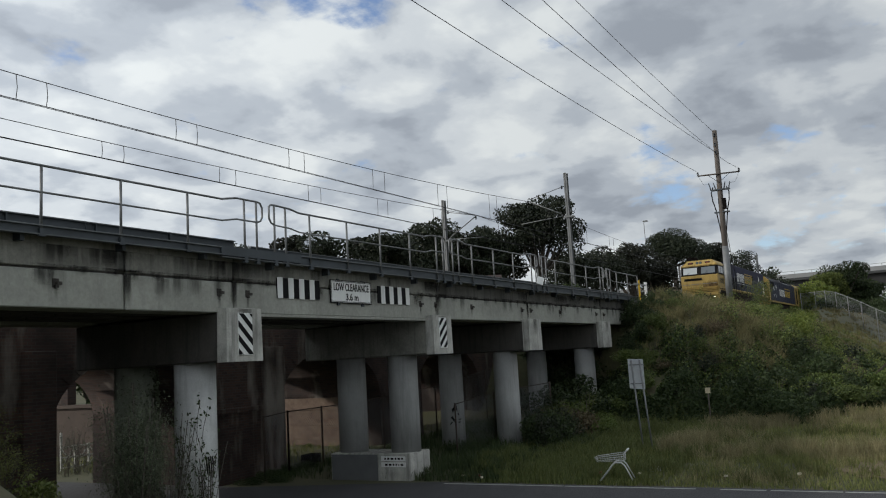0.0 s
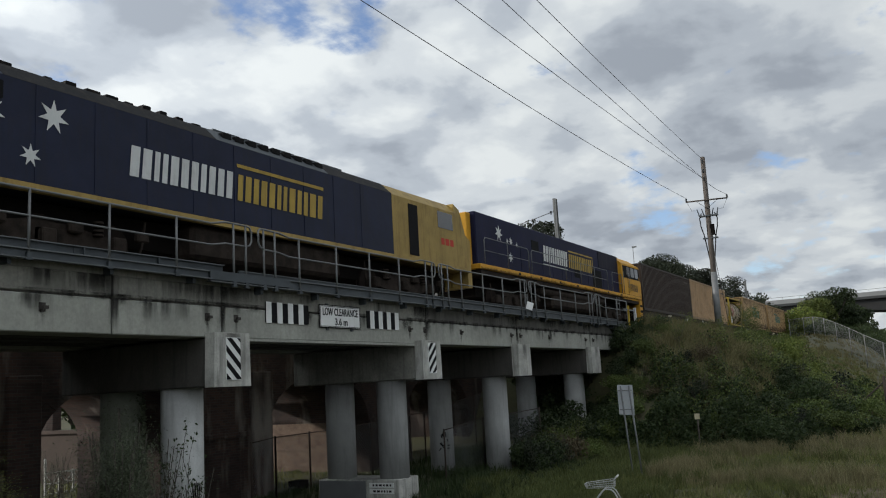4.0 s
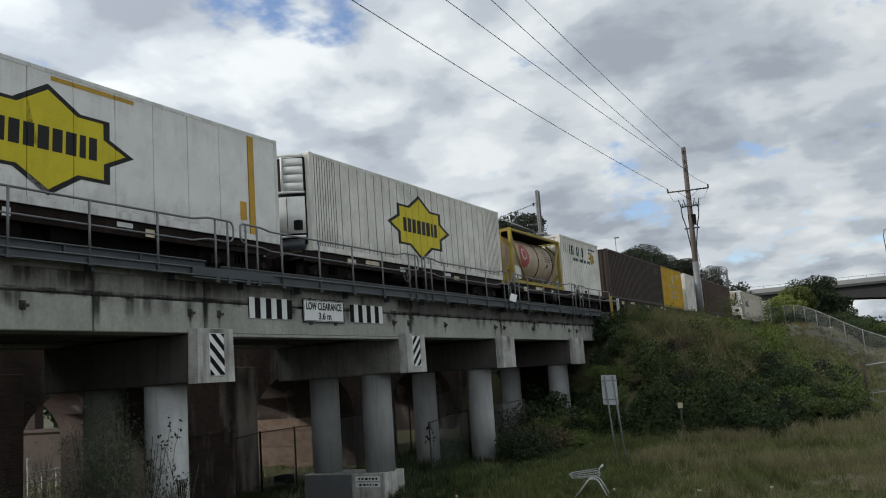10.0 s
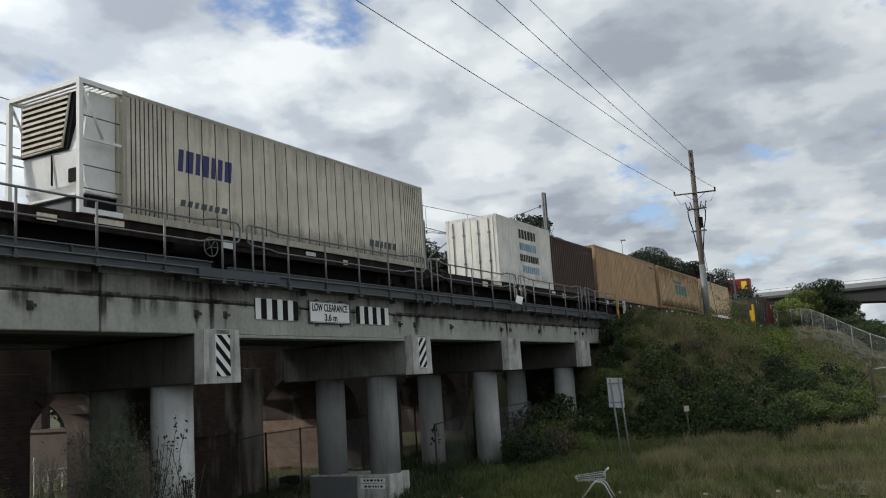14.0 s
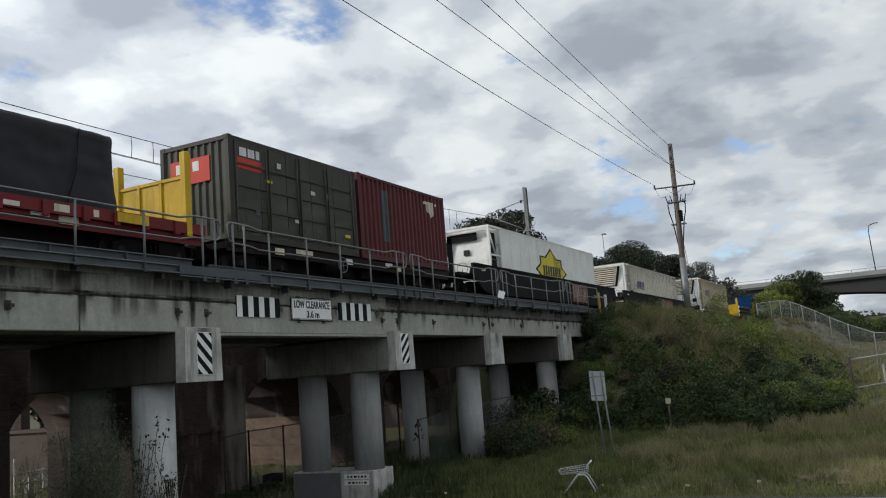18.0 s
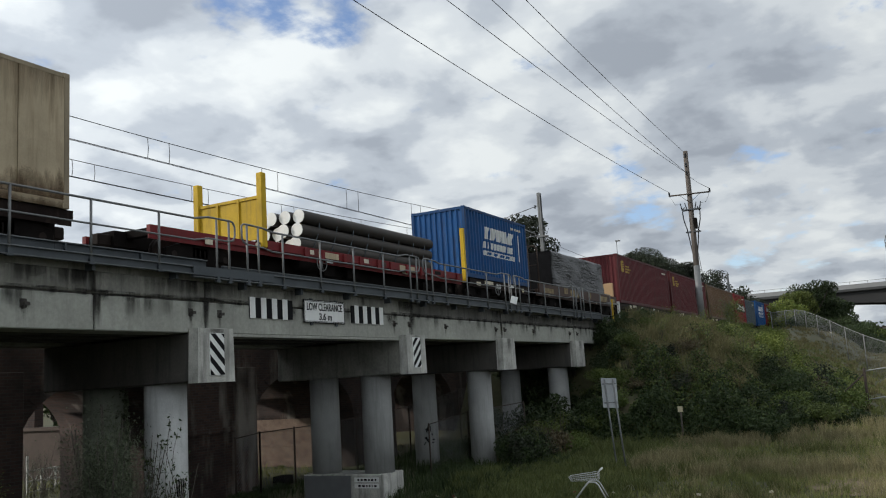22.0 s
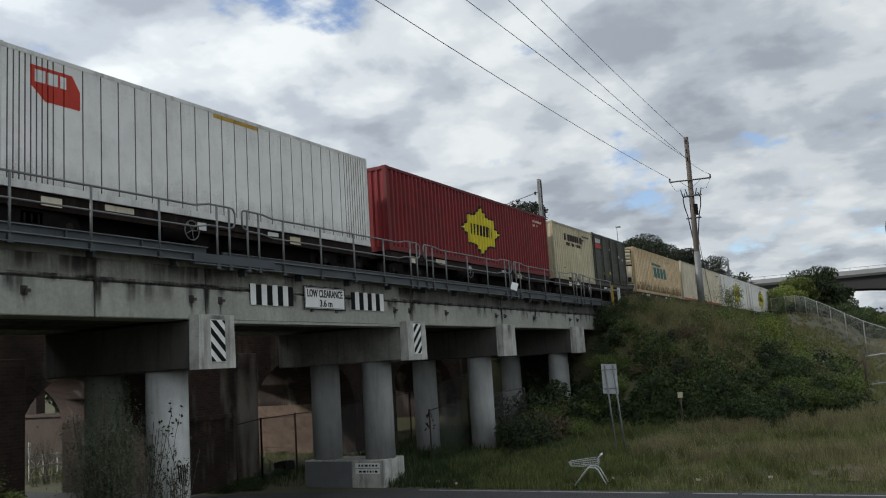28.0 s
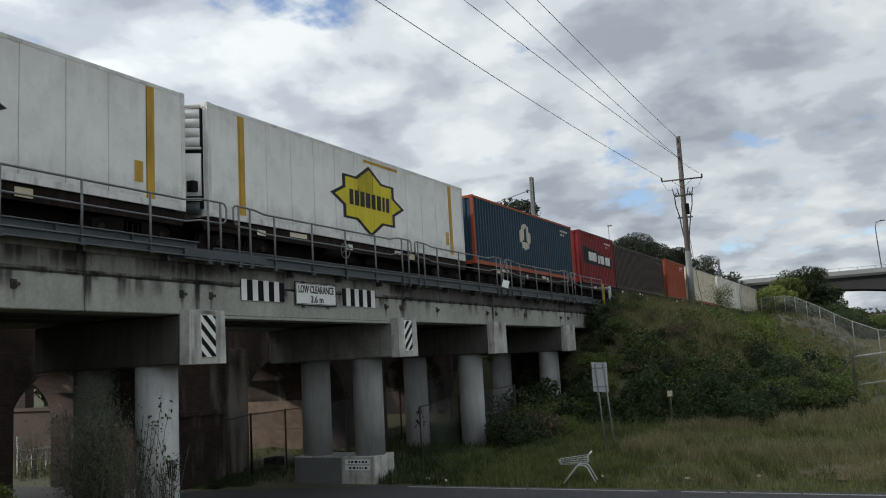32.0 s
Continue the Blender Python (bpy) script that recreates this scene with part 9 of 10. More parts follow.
def lobes_points(lobes, n, rng, shell=0.65):
    """Points in and near the skin of a set of egg-shaped lobes (centre, radii)."""
    vol = np.array([r[0] * r[1] * r[2] for _, r in lobes]) ** 0.67
    pick = rng.choice(len(lobes), n, p=vol / vol.sum())
    d = rng.normal(size=(n, 3))
    d /= np.linalg.norm(d, axis=1)[:, None]
    rad = np.where(rng.random(n) < shell, rng.uniform(0.8, 1.06, n), rng.uniform(0.3, 0.9, n))
    c = np.array([l[0] for l in lobes])[pick]
    r = np.array([l[1] for l in lobes])[pick]
    return c + d * r * rad[:, None]


BUSH_KINDS = {}


def bush_kind(key, seed, w, h, n, leaf, material):
    rng = np.random.default_rng(seed)
    lobes = []
    for k in range(9):
        a, q = rng.uniform(0, math.tau), rng.uniform(0, 0.75)
        r = rng.uniform(0.28, 0.5)
        lobes.append((np.array((math.cos(a) * q * w / 2, math.sin(a) * q * w / 2, h * rng.uniform(0.3, 0.8) * (1 - 0.35 * q))), np.array((r * w * 0.55, r * w * 0.55, r * h * 0.55))))
    pts = lobes_points(lobes, n, rng)
    pts[:, 2] = np.abs(pts[:, 2])
    crown = leaves_mesh("crown", pts, leaf, material, rng)
    bm = bmesh.new()
    for k in range(7):
        c = lobes[k][0]
        tube(bm, [(0.05 * k - 0.15, 0.02 * k, -0.25), (c[0] * 0.4, c[1] * 0.4, c[2] * 0.5), tuple(c)], 0.022, 4)
    stems = bpy.data.meshes.new("stems")
    bm.to_mesh(stems)
    bm.free()
    stems.materials.append(BARK)
    BUSH_KINDS[key] = (crown, stems)


def weed_kind(key, seed, w, h, n, leaf, material):
    """Tall thin stems that carry sparse fine leaves."""
    r = np.random.default_rng(seed)
    bm = bmesh.new()
    pts = []
    for k in range(9):
        a, q = r.uniform(0, math.tau), r.uniform(0.1, 0.5) * w
        hh = h * r.uniform(0.55, 1.0)
        p = [(0.15 * math.cos(a), 0.15 * math.sin(a), -0.2), (q * 0.4 * math.cos(a), q * 0.4 * math.sin(a), hh * 0.5), (q * math.cos(a), q * math.sin(a), hh)]
        tube(bm, p, 0.009, 4)
        for j in range(n // 9):
            t = r.uniform(0.15, 1.0)
            u = (1 - t) * np.array(p[1]) + t * np.array(p[2]) if t > 0.5 else (1 - t) * np.array(p[0]) + t * np.array(p[1])
            pts.append(u + r.normal(size=3) * np.array((0.16, 0.16, 0.10)))
    crown = leaves_mesh("crown", np.array(pts), leaf, material, r, aspect=0.3)
    stems = bpy.data.meshes.new("stems")
    bm.to_mesh(stems)
    bm.free()
    stems.materials.append(BARK)
    BUSH_KINDS[key] = (crown, stems)


for i in range(3):
    bush_kind(("mid", i), 10 + i, 2.3, 1.6, 2600, 0.125, LEAF)
    bush_kind(("dark", i), 20 + i, 2.4, 1.8, 2600, 0.13, LEAF_DK)
    bush_kind(("yel", i), 30 + i, 1.5, 1.3, 1100, 0.11, LEAF_YEL)
    bush_kind(("gum", i), 40 + i, 1.4, 1.9, 900, 0.13, LEAF_GUM)
    bush_kind(("brown", i), 60 + i, 1.7, 1.2, 1300, 0.11, LEAF_BROWN)
    weed_kind(("stalk", i), 70 + i, 1.4, 2.6, 700, 0.11, LEAF_YEL)
    weed_kind(("fern", i), 80 + i, 0.9, 3.0, 5200, 0.050, LEAF_FERN)
    bush_kind(("lime", i), 90 + i, 1.7, 1.5, 1500, 0.11, LEAF_LIME)
    weed_kind(("frond", i), 95 + i, 1.7, 2.1, 3200, 0.065, LEAF_FROND)
    weed_kind(("weed", i), 50 + i, 1.2, 3.0, 420, 0.075, LEAF_WEED)
BUSH_LABEL = {"mid": "leafy green shrub on the embankment slope", "dark": "dense dark green shrub on the embankment", "yel": "bright yellow-green shrub in the grass", "gum": "thin grey-green sapling with narrow leaves", "brown": "dry brownish shrub among the green growth", "stalk": "tall yellow-green weed on the slope", "lime": "fresh lime-green shrub on the upper slope", "fern": "tall grey-green feathery weed beside the first pier", "frond": "wispy olive-green acacia sapling on the bank", "weed": "tall thin weed with sparse feathery leaves"}


FAR_BUSHES = []


def bush(kind, i, x, y, s=1.0, sz=1.0, turn=0.0, sink=0.1):
    crown, stems = BUSH_KINDS[(kind, i % 3)]
    if x > 43.5:
        FAR_BUSHES.append((crown, Matrix.LocRotScale((x, y, ground_z(x, y) - sink), Euler((0, 0, turn)), (s, s, s * sz))))
        return
    ob = thing("shrub", BUSH_LABEL[kind], "shrub", "shrubs on the embankment")
    ob.matrix_basis = Matrix.LocRotScale((x, y, ground_z(x, y) - sink), Euler((0, 0, turn)), (s, s, s * sz))
    for nm, me in (("crown", crown), ("stem", stems)):
        o = new(nm, me)
        o.parent = ob


rng = random.Random(11)
spots = []


def scatter(kind, n, x0, x1, y0, y1, s0, s1, gap=0.8, sz=(0.8, 1.15)):
    k = tries = 0
    while k < n and tries < n * 30:
        tries += 1
        x, y = rng.uniform(x0, x1), rng.uniform(y0, y1)
        if any((x - a) ** 2 + (y - b) ** 2 < gap ** 2 for a, b in spots):
            continue
        spots.append((x, y))
        bush(kind, rng.randrange(3), x, y, rng.uniform(s0, s1), rng.uniform(*sz), rng.uniform(0, 6.28))
        k += 1


def cover(kind, n, x0, x1, y0, y1, s0, s1, gap, sz=(0.75, 1.1)):
    """Shrubs over the slope between the mown verge and the boundary fence."""
    k = tries = 0
    while k < n and tries < n * 40:
        tries += 1
        x, y = rng.uniform(x0, x1), rng.uniform(y0, y1)
        foot = 35.4 + max(0, 5.0 - y) * 1.1 + 0.5 * math.sin(y * 1.7)
        fence = max(0.05 * x, 1.5 + (x - 53) * 0.27)
        bare = (40.5 < x < 47.5 and 8.6 < y < 11.2 or 39.4 < x < 50 and 0.152 * x < y < 0.235 * x) and kind in ("dark", "mid", "gum")
        if x < foot or y < fence + 0.6 or bare or any((x - a) ** 2 + (y - b) ** 2 < gap ** 2 for a, b in spots):
            continue
        spots.append((x, y))
        low = 0.7 if x > 47 or y > 11 else 0.9 if y > 7.5 else 1.0
        bush(kind, rng.randrange(3), x, y, rng.uniform(s0, s1) * low, rng.uniform(*sz), rng.uniform(0, 6.28))
        k += 1


for k, (x, y) in enumerate(((47.6, 5.2), (48.6, 5.9), (49.6, 6.3), (46.4, 5.0), (47.2, 6.2), (50.8, 6.8))):
    spots.append((x, y))
cover("dark", 22, 35.6, 47.0, 3.0, 12.6, 0.55, 1.05, 1.2)
cover("mid", 42, 35.2, 54.0, 2.0, 12.4, 0.45, 0.9, 0.9)
cover("gum", 12, 36.0, 50.0, 3.0, 11.0, 0.6, 1.0, 0.6)
cover("yel", 12, 36.5, 54.0, 2.2, 11.8, 0.45, 0.8, 0.5)
cover("mid", 36, 48.0, 70.0, 2.5, 12.2, 0.3, 0.6, 0.95)
cover("brown", 26, 37.0, 56.0, 2.5, 12.0, 0.5, 0.9, 0.5)
cover("stalk", 30, 36.0, 52.0, 2.5, 12.2, 0.5, 0.8, 0.35)
cover("yel", 12, 46.0, 66.0, 3.4, 11.2, 0.4, 0.65, 0.8)
scatter("dark", 7, 32.5, 37.5, 13.0, 15.5, 0.5, 0.85, 0.8)
scatter("dark", 14, 36.5, 42.0, 11.8, 13.6, 0.6, 1.0, 0.75)
scatter("mid", 12, 37.0, 41.5, 11.6, 13.5, 0.5, 0.8, 0.6)
scatter("dark", 8, 38.8, 42.0, 13.8, 18.5, 0.6, 0.9, 0.8)
scatter("mid", 6, 32.0, 36.5, 11.8, 14.0, 0.4, 0.75, 0.7)
scatter("dark", 3, 30.5, 34.0, 13.4, 15.2, 0.6, 0.95, 0.55)
scatter("gum", 3, 31.0, 33.0, 12.6, 14.0, 0.6, 0.8, 0.6)
scatter("mid", 12, 62.0, 80.0, 10.8, 12.7, 0.45, 0.8, 1.0)
scatter("yel", 6, 60.0, 84.0, 9.0, 12.3, 0.6, 1.0, 0.8)
scatter("dark", 12, 105.0, 118.0, 8.8, 11.4, 1.0, 1.5, 1.0)
scatter("dark", 5, 107.0, 122.0, 11.5, 13.2, 0.9, 1.3, 1.5)
for k, (x, y, s) in enumerate(((47.6, 6.3, 1.0), (48.4, 6.9, 1.15), (49.2, 6.6, 1.0), (48.6, 5.4, 0.8), (50.2, 7.4, 0.9), (46.8, 5.4, 0.7))):
    bush("lime", k, x, y, s, 1.15, k * 1.3)
for k, (kind, x, y, s) in enumerate((("dark", 29.3, 13.0, 0.72), ("gum", 29.0, 12.8, 0.8), ("dark", 30.0, 13.2, 0.8), ("gum", 29.7, 12.7, 0.85), ("brown", 30.4, 13.8, 0.75), ("gum", 31.0, 13.2, 0.8), ("brown", 31.5, 13.2, 0.85), ("stalk", 30.9, 13.0, 0.6), ("brown", 32.3, 13.0, 1.1), ("gum", 32.0, 13.5, 0.9), ("mid", 33.2, 13.7, 1.0), ("brown", 32.6, 13.9, 1.1), ("stalk", 32.9, 12.7, 0.7), ("weed", 31.8, 12.8, 0.6))):
    bush(kind, k, x, y, s, 1.05, k * 0.9)
for k, (kind, x, y, s) in enumerate((("stalk", 55.4, 9.5, 0.95), ("frond", 56.0, 9.7, 1.15), ("stalk", 56.6, 9.7, 1.0), ("fern", 55.8, 9.9, 0.8), ("stalk", 57.2, 10.2, 0.8), ("frond", 54.8, 9.2, 0.9), ("lime", 62.5, 8.3, 0.7), ("lime", 63.5, 8.2, 0.8), ("lime", 64.5, 8.0, 0.7))):
    bush(kind, k, x, y, s, 1.05, k * 1.1)
scatter("dark", 9, 39.2, 42.2, 13.9, 18.3, 1.0, 1.4, 0.7)
scatter("dark", 4, 33.9, 36.2, 13.3, 14.7, 1.1, 1.35, 0.6)
scatter("brown", 4, 32.6, 35.5, 12.8, 14.4, 1.0, 1.3, 0.45)
scatter("dark", 3, 7.9, 9.3, 13.2, 14.8, 0.45, 0.6, 0.5)
scatter("frond", 6, 6.9, 7.9, 11.2, 12.4, 0.5, 0.68, 0.3)
scatter("frond", 4, 8.1, 9.2, 11.2, 12.6, 0.3, 0.45, 0.3)
scatter("fern", 6, 11.35, 12.05, 13.2, 14.0, 0.95, 1.15, 0.15)
scatter("dark", 20, 104.0, 134.0, 2.5, 8.5, 1.0, 1.6, 1.2)
# the near left bank and the growth round the first pier
scatter("mid", 5, 7.5, 9.8, 11.0, 12.8, 0.45, 0.75, 0.6)
scatter("yel", 4, 7.4, 9.6, 10.2, 12.0, 0.45, 0.7, 0.6)
scatter("weed", 6, 12.2, 13.4, 13.2, 14.4, 0.6, 0.95, 0.2)
scatter("weed", 9, 21.4, 24.0, 29.6, 31.2, 0.5, 0.8, 0.2)
scatter("dark", 6, 21.4, 24.5, 19.0, 20.2, 0.3, 0.5, 0.5, (0.4, 0.8))
scatter("dark", 6, 24.6, 30.0, 15.0, 18.2, 0.3, 0.55, 0.7, (0.5, 0.8))
scatter("yel", 7, 26.5, 29.9, 23.0, 29.0, 0.3, 0.55, 0.6, (0.3, 0.5))


def join_far_bushes():
    """The growth high on the slope, joined: too thick to count."""
    mats, co, mi = [], [], []
    for crown, m in FAR_BUSHES:
        v = np.empty(len(crown.vertices) * 3)
        crown.vertices.foreach_get("co", v)
        v = v.reshape(-1, 4, 3)[::2]
        c = v.mean(axis=1, keepdims=True)
        v = (c + (v - c) * 1.3).reshape(-1, 3)
        a = np.array(m)
        co.append(v @ a[:3, :3].T + a[:3, 3])
        if crown.materials[0] not in mats:
            mats.append(crown.materials[0])
        mi.append(np.full(len(v) // 4, mats.index(crown.materials[0]), dtype=np.int32))
    co, mi = np.concatenate(co), np.concatenate(mi)
    n = len(mi)
    me = bpy.data.meshes.new("thicket")
    me.vertices.add(n * 4), me.loops.add(n * 4), me.polygons.add(n)
    me.vertices.foreach_set("co", co.ravel())
    me.loops.foreach_set("vertex_index", np.arange(n * 4, dtype=np.int32))
    me.polygons.foreach_set("loop_start", np.arange(0, n * 4, 4, dtype=np.int32))
    me.polygons.foreach_set("loop_total", np.full(n, 4, dtype=np.int32))
    for m in mats:
        me.materials.append(m)
    me.polygons.foreach_set("material_index", mi)
    me.update()
    tagged(new("thicket", me), "thick mixed green shrubs covering the upper embankment", "shrubs", kind="stuff")


join_far_bushes()


def canopy(x, y):
    """Height of the tangled growth over the slope, and how dark and how dry it is there."""
    f = noise.fractal(Vector((x * 0.42, y * 0.55, 2.0)), 0.8, 2.1, 5)
    h = 0.45 + 1.35 * f + 0.3 * noise.noise(Vector((x * 2.3, y * 2.3, 5)))
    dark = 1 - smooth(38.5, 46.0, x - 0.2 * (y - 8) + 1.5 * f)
    dry = noise.fractal(Vector((x * 0.3 + 9, y * 0.4, 7.0)), 0.9, 2.0, 3)
    return h, dark, dry


def tangle():
    """Creepers, brambles and seedlings that cover the slope between the shrubs."""
    r = np.random.default_rng(77)
    kinds = {"dark": [], "mid": [], "brown": [], "olive": []}
    made = 0
    while made < 118000:
        x, y = 34.6 + 19.5 * r.random() ** 1.25, r.uniform(1.6, 13.3)
        foot = 35.0 + max(0, 5.0 - y) * 1.1 + 0.7 * noise.noise(Vector((y * 0.9, 0, 3)))
        lim = max(0.05 * x, 1.5 + (x - 53) * 0.27) - 1.0
        if x < foot or y < lim:
            continue
        h, dark, dry = canopy(x, y)
        upper = smooth(8.2, 10.6, y) * smooth(39.5, 41.5, x)
        h = h * (1 - 0.82 * upper) * smooth(0.0, 0.9, x - foot + 0.15) * (1 + 0.35 * (1 - smooth(0.6, 2.6, x - foot))) * smooth(0.0, 3.4, y - lim)
        if h < 0.08:
            continue
        made += 1
        z = ground_z(x, y) + h * (1 - 0.75 * r.random() ** 2) + 0.05 * r.normal()
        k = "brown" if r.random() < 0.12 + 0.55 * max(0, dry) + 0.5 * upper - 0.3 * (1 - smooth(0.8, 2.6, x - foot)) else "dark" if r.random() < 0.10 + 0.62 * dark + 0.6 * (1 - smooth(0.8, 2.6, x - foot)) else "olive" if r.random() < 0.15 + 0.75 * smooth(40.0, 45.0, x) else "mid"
        kinds[k].append((x, y, z))
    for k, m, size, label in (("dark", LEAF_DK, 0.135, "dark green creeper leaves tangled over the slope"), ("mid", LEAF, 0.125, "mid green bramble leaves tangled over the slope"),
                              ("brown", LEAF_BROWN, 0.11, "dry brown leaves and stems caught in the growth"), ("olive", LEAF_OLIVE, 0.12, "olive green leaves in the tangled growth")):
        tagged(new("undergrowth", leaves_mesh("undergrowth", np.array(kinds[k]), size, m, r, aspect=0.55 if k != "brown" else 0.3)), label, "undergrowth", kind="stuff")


tangle()


def ivy():
    """Leaves climbing the column beside the road."""
    ob = thing("climbing_plant", "dark climbing plant with scattered leaves on a column", "climbing plant")
    r = np.random.default_rng(5)
    pts = []
    bm = bmesh.new()
    for k in range(18):
        q, z = -math.pi / 2 - r.uniform(0.0, 1.25), 0.0
        path = []
        turn = r.uniform(-0.22, 0.22)
        top = r.uniform(1.4, 3.1)
        while z < top:
            path.append((14.6 + 0.485 * math.cos(q), 15.05 + 0.485 * math.sin(q), z))
            turn += r.normal() * 0.12
            q += turn * 0.35
            z += 0.16
            if z > 0.5 and r.random() < 0.8:
                for j in range(r.integers(1, 5)):
                    a = q + r.normal() * 0.12
                    pts.append((14.6 + 0.50 * math.cos(a), 15.05 + 0.50 * math.sin(a), z + r.normal() * 0.09))
        tube(bm, path, 0.0045, 4)
    part("vine", bm, BARK, ob)
    o = tagged(new("leaf_cover", leaves_mesh("leaf_cover", np.array(pts), 0.085, LEAF_DK, r)), "scattered dark leaves", kind="stuff")
    o.parent = ob


ivy()


def creeper():
    """Sparse stems with small leaves on the rear column of the first pier."""
    ob = thing("climbing_plant", "thin dark creeper trailing over a greenish bridge column", "climbing plant")
    r = np.random.default_rng(6)
    pts = []
    for k in range(900):
        a, z = -math.pi * 0.35 + r.normal() * 0.32, 3.75 * r.random() ** 1.1
        q = 0.50 + 0.16 * r.random() * (1.2 - z / 4)
        pts.append((14.6 + q * math.cos(a), 17.05 + q * math.sin(a), z))
    bm = bmesh.new()
    for k in range(8):
        a = -math.pi * 0.35 + (k - 3.5) * 0.14
        tube(bm, [(14.6 + 0.49 * math.cos(a + 0.1 * math.sin(z * 2 + k)), 17.05 + 0.49 * math.sin(a + 0.1 * math.sin(z * 2 + k)), z) for z in (0.0, 0.6, 1.2, 1.8, 2.4, 3.0 + 0.08 * k)], 0.008, 4)
    part("vine", bm, BARK, ob)
    o = tagged(new("leaf_cover", leaves_mesh("leaf_cover", np.array(pts), 0.10, LEAF_FERN, r)), "scattered small dark leaves", kind="stuff")
    o.parent = ob


creeper()


# ---- grass ----
def grass(name, label, n, region, hgt, material, seed, thresh, width=0.012, lean=0.25, tuft=0):
    """Single blades over a stretch of ground, thick where a slow noise is high."""
    r = np.random.default_rng(seed)
    x0, x1, y0, y1 = region
    xs, ys, zs, hs = [], [], [], []
    c, left = (0.0, 0.0), 0
    while len(xs) < n:
        x, y = r.uniform(x0, x1), r.uniform(y0, y1)
        if tuft:        # a knot of blades round one root
            if left == 0:
                c, left = (x, y), int(tuft * r.uniform(0.4, 1.6))
            left -= 1
            x, y = c[0] + r.normal() * 0.09, c[1] + r.normal() * 0.09
        v = noise.noise(Vector((x * 0.35, y * 0.35, seed))) + 0.5 * noise.noise(Vector((x * 1.3, y * 1.3, seed)))
        if x < 22.75 or (abs(x - 22.45) < 1.6 and 20.4 < y < 29.4) or v < thresh + r.uniform(-0.3, 0.3):
            continue
        xs.append(x), ys.append(y), zs.append(ground_z(x, y) - 0.03)
        hs.append(hgt * (0.65 + 0.6 * max(0, v)) * r.uniform(0.5, 1.2))
    n = len(xs)
    p = np.stack([xs, ys, zs], 1)
    h = np.array(hs)
    a = r.uniform(0, math.tau, n)
    side = np.stack([np.cos(a), np.sin(a), np.zeros(n)], 1) * width * r.uniform(0.6, 1.5, n)[:, None]
    b = r.normal(size=(n, 2)) * lean * h[:, None]
    v = np.empty((n, 5, 3))
    mid = p + np.stack([b[:, 0] * 0.3, b[:, 1] * 0.3, h * 0.6], 1)
    v[:, 0], v[:, 1] = p - side, p + side
    v[:, 2], v[:, 3] = mid + side * 0.7, mid - side * 0.7
    v[:, 4] = p + np.stack([b[:, 0], b[:, 1], h], 1)
    idx = np.arange(n)[:, None] * 5
    loops = np.concatenate([idx + np.array([0, 1, 2, 3]), idx + np.array([3, 2, 4])], 1).ravel().astype(np.int32)
    start = (np.arange(n)[:, None] * 7 + np.array([0, 4])).ravel().astype(np.int32)
    total = np.tile(np.array([4, 3], dtype=np.int32), n)
    me = bpy.data.meshes.new(name)
    me.vertices.add(n * 5), me.loops.add(n * 7), me.polygons.add(n * 2)
    me.vertices.foreach_set("co", v.ravel())
    me.loops.foreach_set("vertex_index", loops)
    me.polygons.foreach_set("loop_start", start)
    me.polygons.foreach_set("loop_total", total)
    me.update()
    me.materials.append(material)
    return tagged(new(name, me), label, "grass", kind="stuff")


grass("grass_tuft", "coarse green tufts of grass on the verge", 9000, (23.2, 37.0, -3.0, 8.5), 0.48, GRASS, 31, -0.1, 0.008, 0.35, 45)
grass("lush_tuft", "lush dark tufts of grass beside the bridge", 16000, (23.0, 36.0, 6.8, 13.4), 0.50, LUSH, 33, -0.45, 0.009, 0.35, 45)
grass("kerb_straw", "scattered dry stalks along the road verge", 4000, (23.2, 27.0, -3.0, 8.0), 0.38, STRAW, 27, 0.25, 0.006)
grass("verge_grass", "rough green grass on the road verge", 42000, (22.7, 38.0, -3.0, 9.0), 0.26, GRASS, 3, -0.75)
grass("lush_grass", "dark green grass beside the bridge", 30000, (22.7, 36.5, 7.6, 12.4), 0.27, LUSH, 5, -0.8)
grass("dry_grass", "tall dry straw-coloured grass", 13000, (26.0, 38.5, -3.0, 8.6), 0.62, STRAW, 7, 0.22, 0.007, 0.32, 42)
grass("straw_clump", "pale dry grass clump beside the trolley", 1500, (27.2, 29.8, 7.0, 8.3), 0.78, STRAW, 35, -0.6, 0.007, 0.3, 40)
grass("foot_straw", "dry grass along the foot of the slope", 5200, (33.2, 36.4, 2.6, 8.2), 0.6, STRAW, 37, -0.15, 0.008, 0.32, 40)
grass("bank_grass", "green grass on the embankment", 16000, (38.0, 75.0, -1.0, 13.6), 0.38, GRASS, 9, -0.3, 0.02, 0.3, 20)
grass("bank_straw", "dull brown grass on the embankment", 14000, (38.0, 80.0, -1.0, 13.6), 0.5, DULL, 13, -0.15, 0.014, 0.3, 25)
grass("tall_grass", "tall olive-brown grass on the upper slope", 24000, (39.5, 54.0, 6.5, 12.8), 0.95, DULL, 19, -0.5, 0.011, 0.35, 40)
grass("crest_grass", "feathery brown grass along the crest of the embankment", 7000, (43.5, 60.0, 10.0, 13.0), 1.0, DULL, 41, -0.1, 0.012, 0.35, 40)
grass("fence_grass", "dull olive grass along the boundary fence", 12000, (52.0, 104.0, -0.5, 11.5), 0.36, DULL, 43, -0.5, 0.024, 0.3, 20)
# Both grasses take the dark leaf colour to paint in the bridge's shade.
grass("shade_grass", "grass coloured dark for the shade of the bridge", 9000, (22.9, 36.0, 11.6, 14.6), 0.42, LEAF_DK, 45, -0.6, 0.01, 0.35, 30)
